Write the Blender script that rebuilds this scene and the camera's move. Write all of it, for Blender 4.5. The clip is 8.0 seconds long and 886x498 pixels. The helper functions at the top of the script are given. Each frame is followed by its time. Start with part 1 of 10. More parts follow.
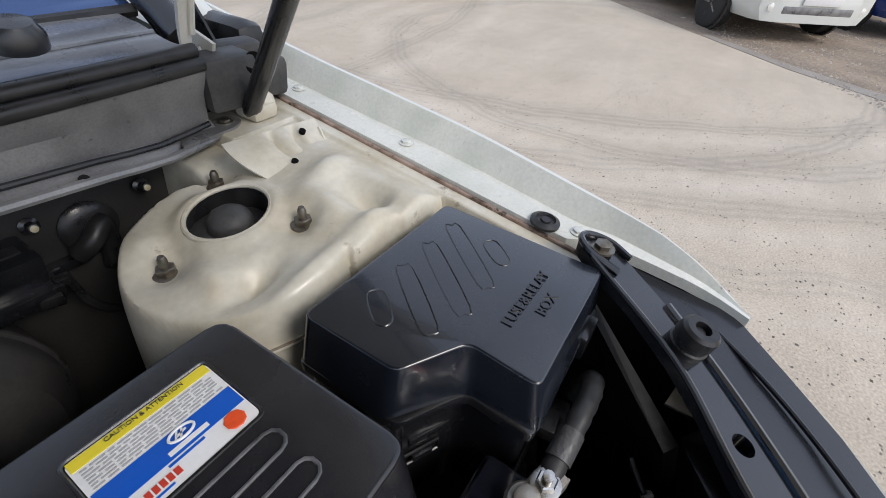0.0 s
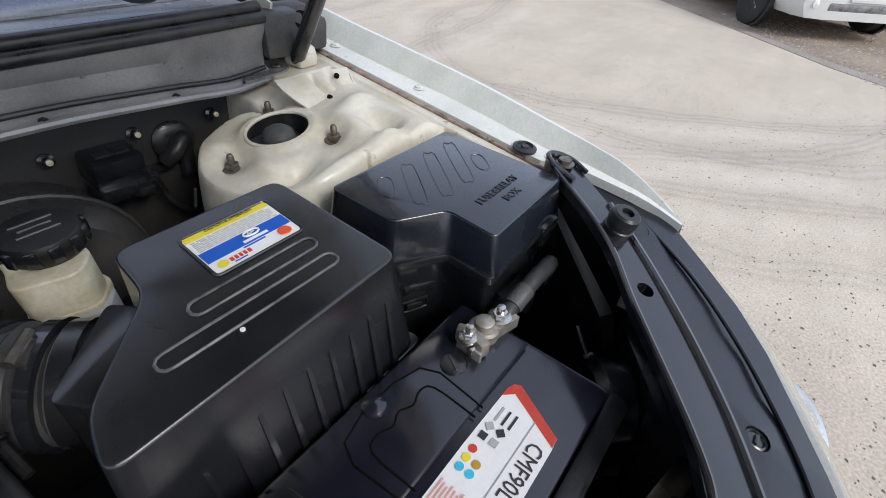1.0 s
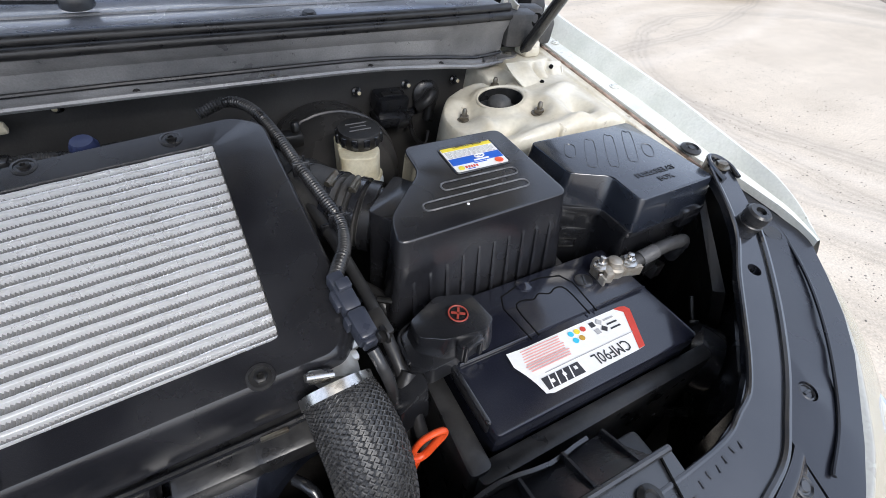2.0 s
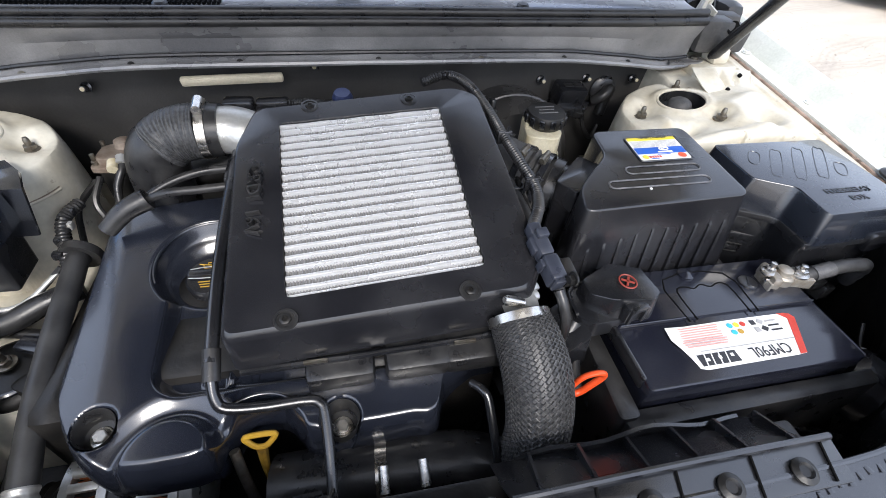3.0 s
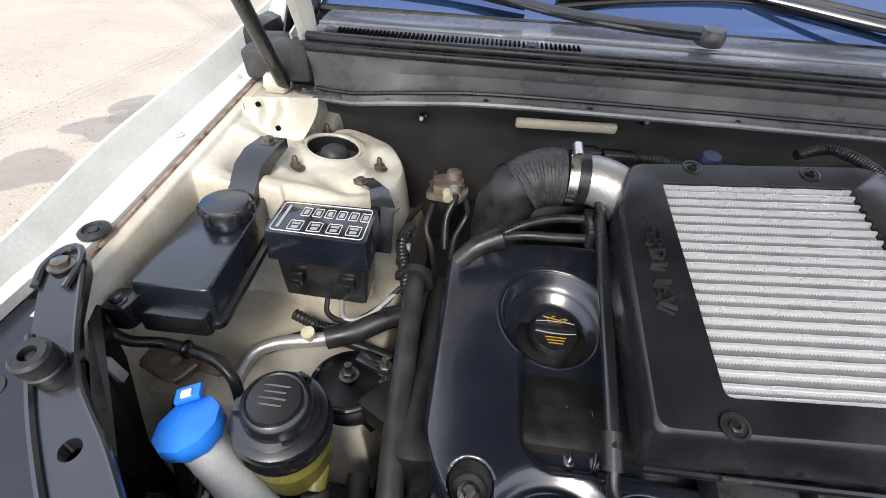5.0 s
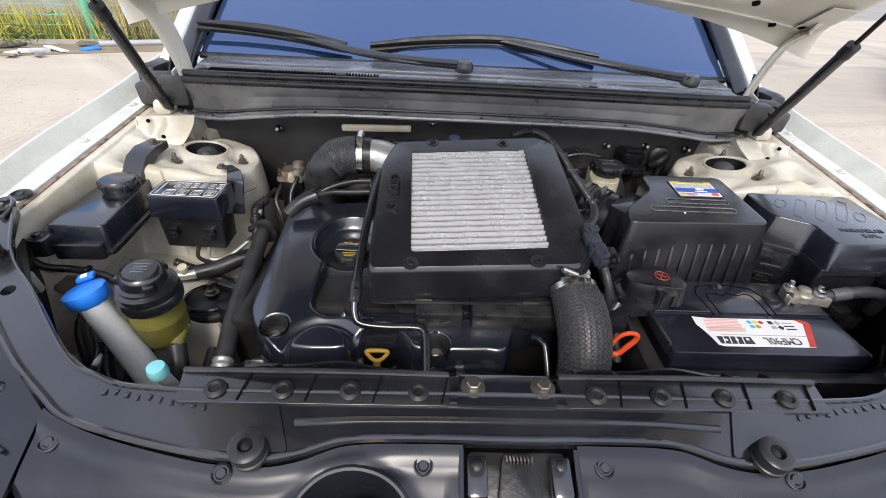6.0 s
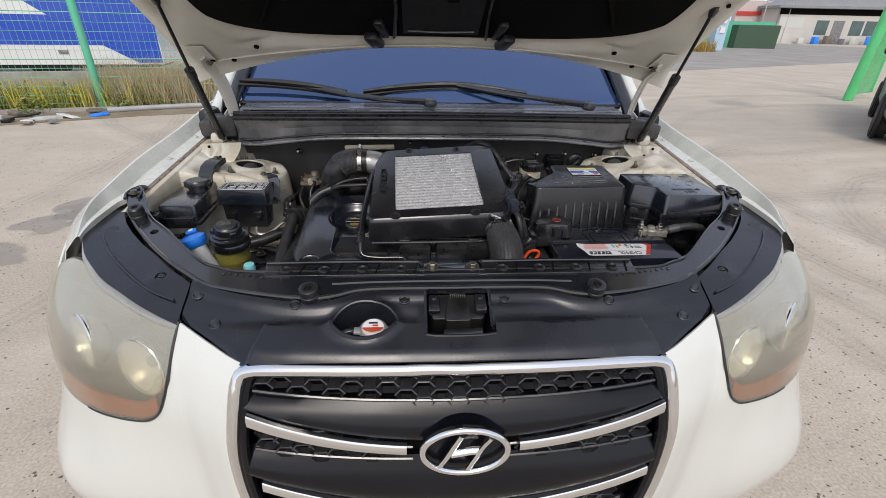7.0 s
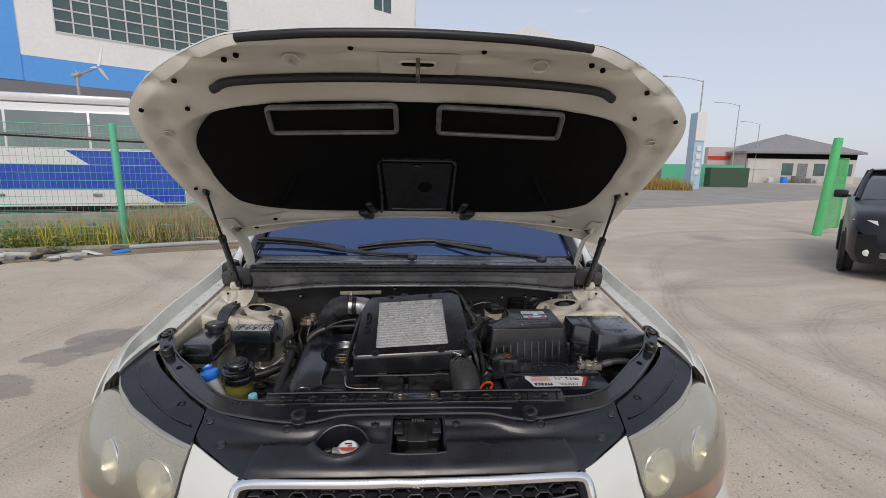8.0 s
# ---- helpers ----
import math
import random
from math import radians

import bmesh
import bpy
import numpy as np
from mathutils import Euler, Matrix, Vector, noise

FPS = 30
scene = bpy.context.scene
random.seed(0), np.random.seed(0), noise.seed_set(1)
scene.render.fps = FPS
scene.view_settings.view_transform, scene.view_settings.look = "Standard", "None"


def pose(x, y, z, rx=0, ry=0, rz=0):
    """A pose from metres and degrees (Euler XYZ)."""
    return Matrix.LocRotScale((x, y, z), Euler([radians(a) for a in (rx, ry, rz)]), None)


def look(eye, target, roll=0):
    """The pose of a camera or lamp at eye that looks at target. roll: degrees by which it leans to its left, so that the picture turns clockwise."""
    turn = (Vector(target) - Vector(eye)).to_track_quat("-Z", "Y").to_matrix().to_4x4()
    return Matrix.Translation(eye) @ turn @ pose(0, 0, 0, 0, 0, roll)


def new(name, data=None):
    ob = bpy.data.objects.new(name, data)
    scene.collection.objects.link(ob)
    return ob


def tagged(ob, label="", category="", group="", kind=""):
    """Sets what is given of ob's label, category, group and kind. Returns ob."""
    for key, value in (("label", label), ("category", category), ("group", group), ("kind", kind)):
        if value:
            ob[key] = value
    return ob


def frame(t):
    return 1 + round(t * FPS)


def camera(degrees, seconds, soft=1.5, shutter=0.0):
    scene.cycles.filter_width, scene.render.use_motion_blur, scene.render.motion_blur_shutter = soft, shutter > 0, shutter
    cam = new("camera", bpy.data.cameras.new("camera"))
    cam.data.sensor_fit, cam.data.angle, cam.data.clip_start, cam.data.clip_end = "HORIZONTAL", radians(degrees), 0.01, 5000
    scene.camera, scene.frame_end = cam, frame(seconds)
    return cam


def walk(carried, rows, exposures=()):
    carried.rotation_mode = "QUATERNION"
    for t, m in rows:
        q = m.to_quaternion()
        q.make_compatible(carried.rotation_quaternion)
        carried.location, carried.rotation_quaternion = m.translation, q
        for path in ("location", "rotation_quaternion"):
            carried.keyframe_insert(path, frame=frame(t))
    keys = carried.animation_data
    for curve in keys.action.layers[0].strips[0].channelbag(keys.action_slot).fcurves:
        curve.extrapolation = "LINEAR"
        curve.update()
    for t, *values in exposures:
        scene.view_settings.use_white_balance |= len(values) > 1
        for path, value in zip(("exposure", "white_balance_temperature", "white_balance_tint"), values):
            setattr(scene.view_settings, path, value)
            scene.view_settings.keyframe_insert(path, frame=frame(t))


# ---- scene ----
cam = camera(89.2, 8.0, 0.6)
PATH = [
    (0, (0.37, 0.474, 1.306), (1.716, 1.269, 0.058), 4.6),
    (0.5, (0.325, 0.403, 1.3), (1.639, 1.231, 0.041), 4.6),
    (1, (0.256, 0.346, 1.305), (1.523, 1.234, 0.038), 4.4),
    (1.5, (0.156, 0.27, 1.34), (1.267, 1.32, 0.051), 5.1),
    (1.7, (0.124, 0.246, 1.353), (1.094, 1.409, 0.046), 5.1),
    (2.8, (-0.001, 0.153, 1.379), (0.456, 1.556, 0.029), 5.2),
    (3, (-0.042, 0.154, 1.38), (0.325, 1.573, 0.019), 4.6),
    (3.5, (-0.143, 0.156, 1.379), (-0.001, 1.593, -0.005), 4.3),
    (4, (-0.257, 0.18, 1.369), (-0.333, 1.644, 0.009), 4.1),
    (4.2, (-0.306, 0.201, 1.363), (-0.452, 1.683, 0.028), 4.3),
    (5.3, (-0.359, 0.233, 1.342), (-0.453, 1.834, 0.146), 2.5),
    (5.5, (-0.274, 0.166, 1.352), (-0.329, 1.799, 0.199), 2.1),
    (6, (-0.102, -0.101, 1.393), (-0.018, 1.583, 0.316), 3.4),
    (6.5, (-0.046, -0.308, 1.421), (0.066, 1.422, 0.425), 1.9),
    (7, (-0.073, -0.551, 1.416), (0.047, 1.238, 0.53), 1.2),
    (7.5, (-0.034, -0.699, 1.488), (0.097, 1.209, 0.903), 1.2),
    (8, (0.0, -0.804, 1.545), (0.116, 1.161, 1.195), 0.9),
]
walk(cam, [(t, look(eye, target, roll)) for t, eye, target, roll in PATH], exposures=[(0, 0.10, 6340, 10), (1.5, 0.52, 6140, 9), (3.0, 1.15, 6240, 10), (4.2, 1.12, 6440, 10.5), (5.5, 0.76, 6540, 11), (6.5, 0.50, 6440, 11), (7.0, 0.0, 6540, 11.2), (8, -0.36, 6640, 11.5)])


# ---- light ----
world = bpy.data.worlds.new("sky")
scene.world = world
world.use_nodes = True
wn = world.node_tree.nodes
wl = world.node_tree.links
sky = wn.new("ShaderNodeTexSky")
sky.sky_type = "NISHITA"
sky.sun_disc = False
sky.sun_elevation = radians(42)
sky.sun_rotation = radians(184)
sky.air_density, sky.dust_density, sky.ozone_density = 1.0, 2.2, 1.0
coords = wn.new("ShaderNodeTexCoord")
stretch = wn.new("ShaderNodeMapping")
stretch.inputs["Scale"].default_value = (1.0, 1.0, 3.2)
clouds = wn.new("ShaderNodeTexNoise")
clouds.inputs["Scale"].default_value = 2.2
clouds.inputs["Detail"].default_value = 7.0
clouds.inputs["Roughness"].default_value = 0.6
shape = wn.new("ShaderNodeMapRange")
shape.inputs["From Min"].default_value, shape.inputs["From Max"].default_value = 0.46, 0.70
shape.inputs["To Max"].default_value = 0.92
height = wn.new("ShaderNodeSeparateXYZ")
low = wn.new("ShaderNodeMapRange")
low.inputs["From Min"].default_value, low.inputs["From Max"].default_value = 0.0, 0.55
low.inputs["To Min"].default_value, low.inputs["To Max"].default_value = 0.70, 0.55
veil = wn.new("ShaderNodeMath")
veil.operation = "MAXIMUM"
wl.new(coords.outputs["Generated"], height.inputs["Vector"])
wl.new(height.outputs["Z"], low.inputs["Value"])
wl.new(low.outputs["Result"], veil.inputs[0])
haze = wn.new("ShaderNodeMix")
haze.data_type = "RGBA"
haze.inputs["B"].default_value = (5.8, 6.15, 7.1, 1)
wl.new(coords.outputs["Generated"], stretch.inputs["Vector"])
wl.new(stretch.outputs["Vector"], clouds.inputs["Vector"])
wl.new(clouds.outputs["Fac"], shape.inputs["Value"])
wl.new(shape.outputs["Result"], veil.inputs[1])
wl.new(veil.outputs[0], haze.inputs["Factor"])
wl.new(sky.outputs["Color"], haze.inputs["A"])
wl.new(haze.outputs["Result"], wn["Background"].inputs["Color"])
wn["Background"].inputs["Strength"].default_value = 0.16
sun = new("sun", bpy.data.lights.new("sun", "SUN"))
sun.data.energy, sun.data.angle, sun.data.color = 1.45, radians(22), (1.0, 0.94, 0.86)
sun.matrix_world = look((-0.6, -8.0, 7.5), (0, 0, 0))


# ---- materials ----
def mat(name, color, rough=0.5, metal=0.0, second=None, scale=18.0, amount=0.5, fine=260.0, bump=0.0, coat=0.0,
        rv=0.12, spots=None, spot_scale=30.0, spot_cover=0.62, grain=0.06, transmission=0.0, alpha=1.0, spec=0.5, relief=0.002):
    """A surface with a large drift towards a second colour, a fine grain, optional spots of dirt, uneven gloss and fine relief."""
    m = bpy.data.materials.new(name)
    m.use_nodes = True
    n, l = m.node_tree.nodes, m.node_tree.links
    b = n["Principled BSDF"]
    tc = n.new("ShaderNodeTexCoord")
    big = n.new("ShaderNodeTexNoise")
    big.inputs["Scale"].default_value, big.inputs["Detail"].default_value = scale, 5.0
    small = n.new("ShaderNodeTexNoise")
    small.inputs["Scale"].default_value, small.inputs["Detail"].default_value = fine, 3.0
    for t in (big, small):
        l.new(tc.outputs["Object"], t.inputs["Vector"])
    ramp = n.new("ShaderNodeMapRange")
    ramp.inputs["From Min"].default_value, ramp.inputs["From Max"].default_value = 0.38, 0.68
    ramp.inputs["To Max"].default_value = amount
    l.new(big.outputs["Fac"], ramp.inputs["Value"])
    mix = n.new("ShaderNodeMix")
    mix.data_type = "RGBA"
    c2 = second or tuple(v * 0.7 for v in color)
    mix.inputs["A"].default_value, mix.inputs["B"].default_value = (*color, 1), (*c2, 1)
    l.new(ramp.outputs["Result"], mix.inputs["Factor"])
    hsv = n.new("ShaderNodeHueSaturation")
    val = n.new("ShaderNodeMapRange")
    val.inputs["To Min"].default_value, val.inputs["To Max"].default_value = 1 - grain * 3, 1 + grain * 3
    l.new(small.outputs["Fac"], val.inputs["Value"])
    l.new(val.outputs["Result"], hsv.inputs["Value"])
    l.new(mix.outputs["Result"], hsv.inputs["Color"])
    out = hsv.outputs["Color"]
    if spots:
        sn = n.new("ShaderNodeTexNoise")
        sn.inputs["Scale"].default_value, sn.inputs["Detail"].default_value = spot_scale, 8.0
        sn.inputs["Roughness"].default_value = 0.7
        l.new(tc.outputs["Object"], sn.inputs["Vector"])
        sr = n.new("ShaderNodeMapRange")
        sr.inputs["From Min"].default_value, sr.inputs["From Max"].default_value = spot_cover, spot_cover + 0.09
        l.new(sn.outputs["Fac"], sr.inputs["Value"])
        sm = n.new("ShaderNodeMix")
        sm.data_type = "RGBA"
        sm.inputs["B"].default_value = (*spots, 1)
        l.new(sr.outputs["Result"], sm.inputs["Factor"])
        l.new(out, sm.inputs["A"])
        out = sm.outputs["Result"]
    l.new(out, b.inputs["Base Color"])
    rr = n.new("ShaderNodeMapRange")
    rr.inputs["From Min"].default_value, rr.inputs["From Max"].default_value = 0.3, 0.7
    rr.inputs["To Min"].default_value, rr.inputs["To Max"].default_value = max(0.02, rough - rv), min(1, rough + rv)
    l.new(big.outputs["Fac"], rr.inputs["Value"])
    l.new(rr.outputs["Result"], b.inputs["Roughness"])
    b.inputs["Metallic"].default_value = metal
    b.inputs["Specular IOR Level"].default_value = spec
    b.inputs["Coat Weight"].default_value = coat
    b.inputs["Coat Roughness"].default_value = 0.06
    b.inputs["Transmission Weight"].default_value = transmission
    b.inputs["Alpha"].default_value = alpha
    if bump:
        bp = n.new("ShaderNodeBump")
        bp.inputs["Strength"].default_value = bump
        bp.inputs["Distance"].default_value = relief
        l.new(small.outputs["Fac"], bp.inputs["Height"])
        l.new(bp.outputs["Normal"], b.inputs["Normal"])
    return m


PAINT = mat("white_paint", (0.7, 0.715, 0.67), 0.22, second=(0.63, 0.645, 0.6), scale=3, amount=0.6, coat=0.7, grain=0.01, rv=0.05)
BAY = mat("bay_paint", (0.68, 0.65, 0.555), 0.40, second=(0.52, 0.465, 0.35), scale=13, amount=0.95, spots=(0.20, 0.145, 0.09), spot_scale=22, spot_cover=0.630, grain=0.05, bump=0.3, fine=120, relief=0.0004, rv=0.14, spec=0.55, coat=0.15)
HOODIN = mat("hood_inner_paint", (0.66, 0.64, 0.57), 0.4, second=(0.54, 0.51, 0.43), scale=7, amount=0.7, grain=0.03, spots=(0.3, 0.25, 0.18), spot_scale=15, spot_cover=0.72)
PLASTIC = mat("black_plastic", (0.009, 0.0095, 0.0115), 0.25, second=(0.022, 0.0225, 0.025), scale=14, amount=0.6, bump=0.5, fine=900, relief=0.00012, grain=0.10, rv=0.10, spec=0.95, spots=(0.028, 0.027, 0.026), spot_scale=70, spot_cover=0.70)
HAZEB = mat("satin_grained_plastic", (0.011, 0.0112, 0.0135), 0.24, second=(0.025, 0.0252, 0.028), scale=12, amount=0.6, bump=0.5, fine=800, relief=0.00012, grain=0.10, rv=0.10, spec=0.75, spots=(0.03, 0.029, 0.028), spot_scale=60, spot_cover=0.69)
# Worn bead edges, with their highlight put in as pale grey.
WORN = mat("worn_edge_highlight", (0.13, 0.13, 0.135), 0.35, second=(0.015, 0.015, 0.017), scale=45, amount=1.0, bump=0.3, fine=400, relief=0.0002, spots=(0.012, 0.012, 0.013), spot_scale=90, spot_cover=0.58)
SATIN = mat("satin_black_panel", (0.008, 0.009, 0.0135), 0.25, second=(0.020, 0.021, 0.027), scale=8, amount=0.7, bump=0.4, fine=700, relief=0.00010, rv=0.14, spec=0.6, spots=(0.032, 0.031, 0.029), spot_scale=38, spot_cover=0.68, coat=0.0)
STEEL = mat("black_painted_steel", (0.011, 0.012, 0.0155), 0.18, second=(0.03, 0.0315, 0.037), scale=10, amount=0.6, rv=0.09, spec=0.75, coat=0.55, spots=(0.06, 0.057, 0.054), spot_scale=60, spot_cover=0.71)
GLOSS = mat("glossy_engine_cover", (0.011, 0.013, 0.020), 0.22, second=(0.022, 0.026, 0.038), scale=9, amount=0.6, rv=0.09, spec=1.0, coat=0.35, spots=(0.06, 0.057, 0.052), spot_scale=50, spot_cover=0.70, bump=0.3, fine=60, relief=0.0002)
MATTE = mat("dusty_black_plastic", (0.115, 0.115, 0.118), 0.33, second=(0.27, 0.265, 0.26), scale=10, amount=0.9, bump=0.5, fine=420, relief=0.0004, spots=(0.035, 0.034, 0.033), spot_scale=75, spot_cover=0.62, grain=0.10, spec=0.9, coat=0.45)
RUBBER = mat("black_rubber", (0.014, 0.014, 0.015), 0.34, second=(0.042, 0.041, 0.040), scale=34, amount=0.6, bump=0.4, relief=0.0005, grain=0.1)
BRAID = mat("braided_sleeve", (0.030, 0.030, 0.032), 0.42, second=(0.085, 0.085, 0.085), scale=220, amount=0.8, bump=0.6, fine=500, relief=0.0006)
# Grimy metal, taken down to near black to carry the bay's deep shade.
DARK = mat("grimy_metal_shade_dark", (0.005, 0.005, 0.005), 0.42, second=(0.018, 0.016, 0.014), scale=24, amount=0.8, bump=0.5, fine=140, relief=0.001)
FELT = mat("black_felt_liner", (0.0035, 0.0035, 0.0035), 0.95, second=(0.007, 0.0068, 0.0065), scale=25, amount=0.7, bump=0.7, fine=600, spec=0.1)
FIREWALL = mat("firewall_insulation", (0.034, 0.033, 0.032), 0.5, second=(0.062, 0.060, 0.057), scale=9, amount=0.7, bump=0.5, fine=300, spec=0.35, relief=0.0006)
ALU = mat("cast_aluminium", (0.58, 0.58, 0.56), 0.38, 0.65, second=(0.42, 0.41, 0.38), scale=26, amount=0.7, bump=0.2, grain=0.05)
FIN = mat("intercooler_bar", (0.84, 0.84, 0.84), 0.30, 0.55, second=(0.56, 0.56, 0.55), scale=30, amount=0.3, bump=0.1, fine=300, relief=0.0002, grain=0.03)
# fine corrugation pressed across the bars
fin_nodes, fin_links = FIN.node_tree.nodes, FIN.node_tree.links
fin_place = fin_nodes.new("ShaderNodeTexCoord")
fin_wave = fin_nodes.new("ShaderNodeTexWave")
fin_wave.inputs["Scale"].default_value, fin_wave.inputs["Distortion"].default_value = 105.0, 0.4
fin_bump = fin_nodes.new("ShaderNodeBump")
fin_bump.inputs["Strength"].default_value, fin_bump.inputs["Distance"].default_value = 0.35, 0.0003
fin_links.new(fin_place.outputs["Object"], fin_wave.inputs["Vector"])
fin_links.new(fin_wave.outputs["Fac"], fin_bump.inputs["Height"])
fin_links.new(fin_bump.outputs["Normal"], fin_nodes["Principled BSDF"].inputs["Normal"])
# Same aluminium as the bars, greyed to put the gaps' shade into its colour.
FOLD = mat("shaded_intercooler_fin", (0.30, 0.30, 0.30), 0.6, 0.1, second=(0.20, 0.20, 0.20), scale=40, amount=0.6, bump=0.6, fine=900, relief=0.0006, grain=0.1)
ZINC = mat("zinc_bolt", (0.26, 0.245, 0.21), 0.40, 0.9, second=(0.14, 0.11, 0.08), scale=90, amount=0.8, bump=0.2, relief=0.0005)
CLAMP = mat("stainless_clamp", (0.66, 0.64, 0.60), 0.28, 1.0, scale=60, amount=0.5)
CHROME = mat("chrome", (0.82, 0.83, 0.84), 0.07, 1.0, scale=4, amount=0.15, rv=0.04, grain=0.0)
SEAL = mat("black_seal_rubber", (0.006, 0.006, 0.0065), 0.45, second=(0.012, 0.012, 0.012), scale=30, amount=0.6, bump=0.3, relief=0.0004)
RUSTY = mat("rusty_bracket", (0.21, 0.16, 0.12), 0.55, 0.45, second=(0.34, 0.30, 0.26), scale=35, amount=0.8, bump=0.4, relief=0.0006, spots=(0.16, 0.075, 0.035), spot_scale=60, spot_cover=0.6)
BLUE = mat("blue_cap_plastic", (0.02, 0.22, 0.85), 0.33, second=(0.03, 0.28, 0.90), scale=20, amount=0.5, grain=0.03)
TEAL = mat("teal_cap_plastic", (0.22, 0.60, 0.62), 0.4, scale=20, amount=0.3, grain=0.03)
WASHER = mat("washer_neck_plastic", (0.62, 0.63, 0.60), 0.5, second=(0.48, 0.47, 0.42), scale=14, amount=0.7)
OLIVE = mat("aged_translucent_plastic", (0.22, 0.20, 0.045), 0.35, second=(0.12, 0.10, 0.02), scale=16, amount=0.8)
CREAM = mat("aged_white_plastic", (0.72, 0.68, 0.53), 0.4, second=(0.34, 0.27, 0.13), scale=24, amount=0.8)
MILK = mat("milky_plastic", (0.52, 0.55, 0.57), 0.4, second=(0.40, 0.42, 0.42), scale=18, amount=0.6)
YELLOW = mat("yellow_plastic", (0.48, 0.29, 0.03), 0.4, second=(0.36, 0.20, 0.02), scale=40, amount=0.6)
ORANGE = mat("orange_plastic", (0.80, 0.09, 0.02), 0.4, scale=30, amount=0.3)
RED = mat("red_print", (0.55, 0.05, 0.03), 0.5, scale=40, amount=0.3)
DIMRED = mat("faded_red_print", (0.30, 0.045, 0.03), 0.5, scale=40, amount=0.5)
WHITE = mat("white_label", (0.80, 0.80, 0.79), 0.4, second=(0.70, 0.69, 0.66), scale=20, amount=0.5, grain=0.02)
LBLUE = mat("label_blue", (0.01, 0.10, 0.52), 0.4, scale=30, amount=0.2, grain=0.02)
LYELLOW = mat("label_yellow", (0.80, 0.66, 0.04), 0.4, scale=30, amount=0.2, grain=0.02)
INK = mat("black_ink", (0.03, 0.03, 0.035), 0.5, scale=40, amount=0.3)
GREYINK = mat("grey_ink", (0.42, 0.42, 0.42), 0.5, scale=40, amount=0.3)
PINK = mat("pink_print", (0.75, 0.38, 0.34), 0.5, scale=40, amount=0.3)
CYAN = mat("cyan_print", (0.05, 0.5, 0.72), 0.5, scale=40, amount=0.3)
BATTERY = mat("battery_case", (0.010, 0.011, 0.018), 0.17, second=(0.019, 0.021, 0.030), scale=12, amount=0.6, rv=0.09, bump=0.3, fine=700, relief=0.0001, spec=0.8, spots=(0.045, 0.042, 0.038), spot_scale=70, spot_cover=0.71)
COPPER = mat("copper_winding", (0.50, 0.15, 0.05), 0.4, 0.7, scale=80, amount=0.6)
FOAM = mat("cream_foam_strip", (0.62, 0.56, 0.42), 0.8, scale=30, amount=0.5)
LENS = mat("hazed_headlight_lens", (0.90, 0.88, 0.76), 0.15, second=(0.78, 0.73, 0.54), scale=5, amount=0.8, transmission=0.88, rv=0.12, grain=0.02, coat=0.5)
lens_nodes, lens_links = LENS.node_tree.nodes, LENS.node_tree.links
lens_place = lens_nodes.new("ShaderNodeTexCoord")
lens_split = lens_nodes.new("ShaderNodeSeparateXYZ")
lens_links.new(lens_place.outputs["Object"], lens_split.inputs["Vector"])
for socket, bottom, top in (("Transmission Weight", 0.95, 0.70), ("Roughness", 0.05, 0.22)):
    haze_up = lens_nodes.new("ShaderNodeMapRange")
    haze_up.inputs["From Min"].default_value, haze_up.inputs["From Max"].default_value = 0.79, 0.95
    haze_up.inputs["To Min"].default_value, haze_up.inputs["To Max"].default_value = bottom, top
    lens_links.new(lens_split.outputs["Z"], haze_up.inputs["Value"])
    lens_links.new(haze_up.outputs["Result"], lens_nodes["Principled BSDF"].inputs[socket])
LAMPIN = mat("lamp_inner_housing", (0.21, 0.205, 0.185), 0.45, 0.2, second=(0.16, 0.157, 0.145), scale=12, amount=0.6)
AMBER = mat("amber_reflector", (0.62, 0.15, 0.03), 0.4, second=(0.50, 0.16, 0.05), scale=12, amount=0.5)
REFLECT = mat("lamp_reflector", (0.92, 0.90, 0.84), 0.28, 0.3, scale=10, amount=0.3)
GLASS = mat("tinted_glass", (0.012, 0.016, 0.022), 0.03, scale=4, amount=0.2, rv=0.02, coat=1.0, grain=0.0, spec=0.9)
SCREEN = mat("blue_filmed_glass", (0.045, 0.095, 0.23), 0.05, 0.7, second=(0.06, 0.11, 0.235), scale=3, amount=0.4, rv=0.03, coat=1.0, grain=0.0)
GUTTER = mat("grimy_wing_gutter", (0.71, 0.715, 0.66), 0.30, second=(0.56, 0.58, 0.52), scale=16, amount=0.8, spots=(0.20, 0.19, 0.15), spot_scale=40, spot_cover=0.66, grain=0.05)
DRUM = mat("worn_black_drum_paint", (0.045, 0.044, 0.044), 0.32, 0.2, second=(0.10, 0.095, 0.09), scale=14, amount=0.8, spots=(0.16, 0.13, 0.10), spot_scale=40, spot_cover=0.68, bump=0.3, relief=0.0004)
HAZE = mat("hazed_lens_edge", (0.34, 0.335, 0.30), 0.30, second=(0.24, 0.24, 0.225), scale=9, amount=0.7, spots=(0.15, 0.15, 0.15), spot_scale=35, spot_cover=0.68, coat=0.4)
SEALER = mat("pinkish_brown_seam_sealer", (0.42, 0.31, 0.25), 0.7, second=(0.16, 0.105, 0.075), scale=45, amount=1.0, bump=0.6, relief=0.0006, spots=(0.05, 0.035, 0.025), spot_scale=60, spot_cover=0.55)
SHEEN = mat("polished_black_plastic", (0.008, 0.0105, 0.017), 0.24, second=(0.017, 0.021, 0.031), scale=12, amount=0.6, bump=0.3, fine=800, relief=0.0001, rv=0.09, spec=0.85, coat=0.5, spots=(0.045, 0.044, 0.042), spot_scale=70, spot_cover=0.70)
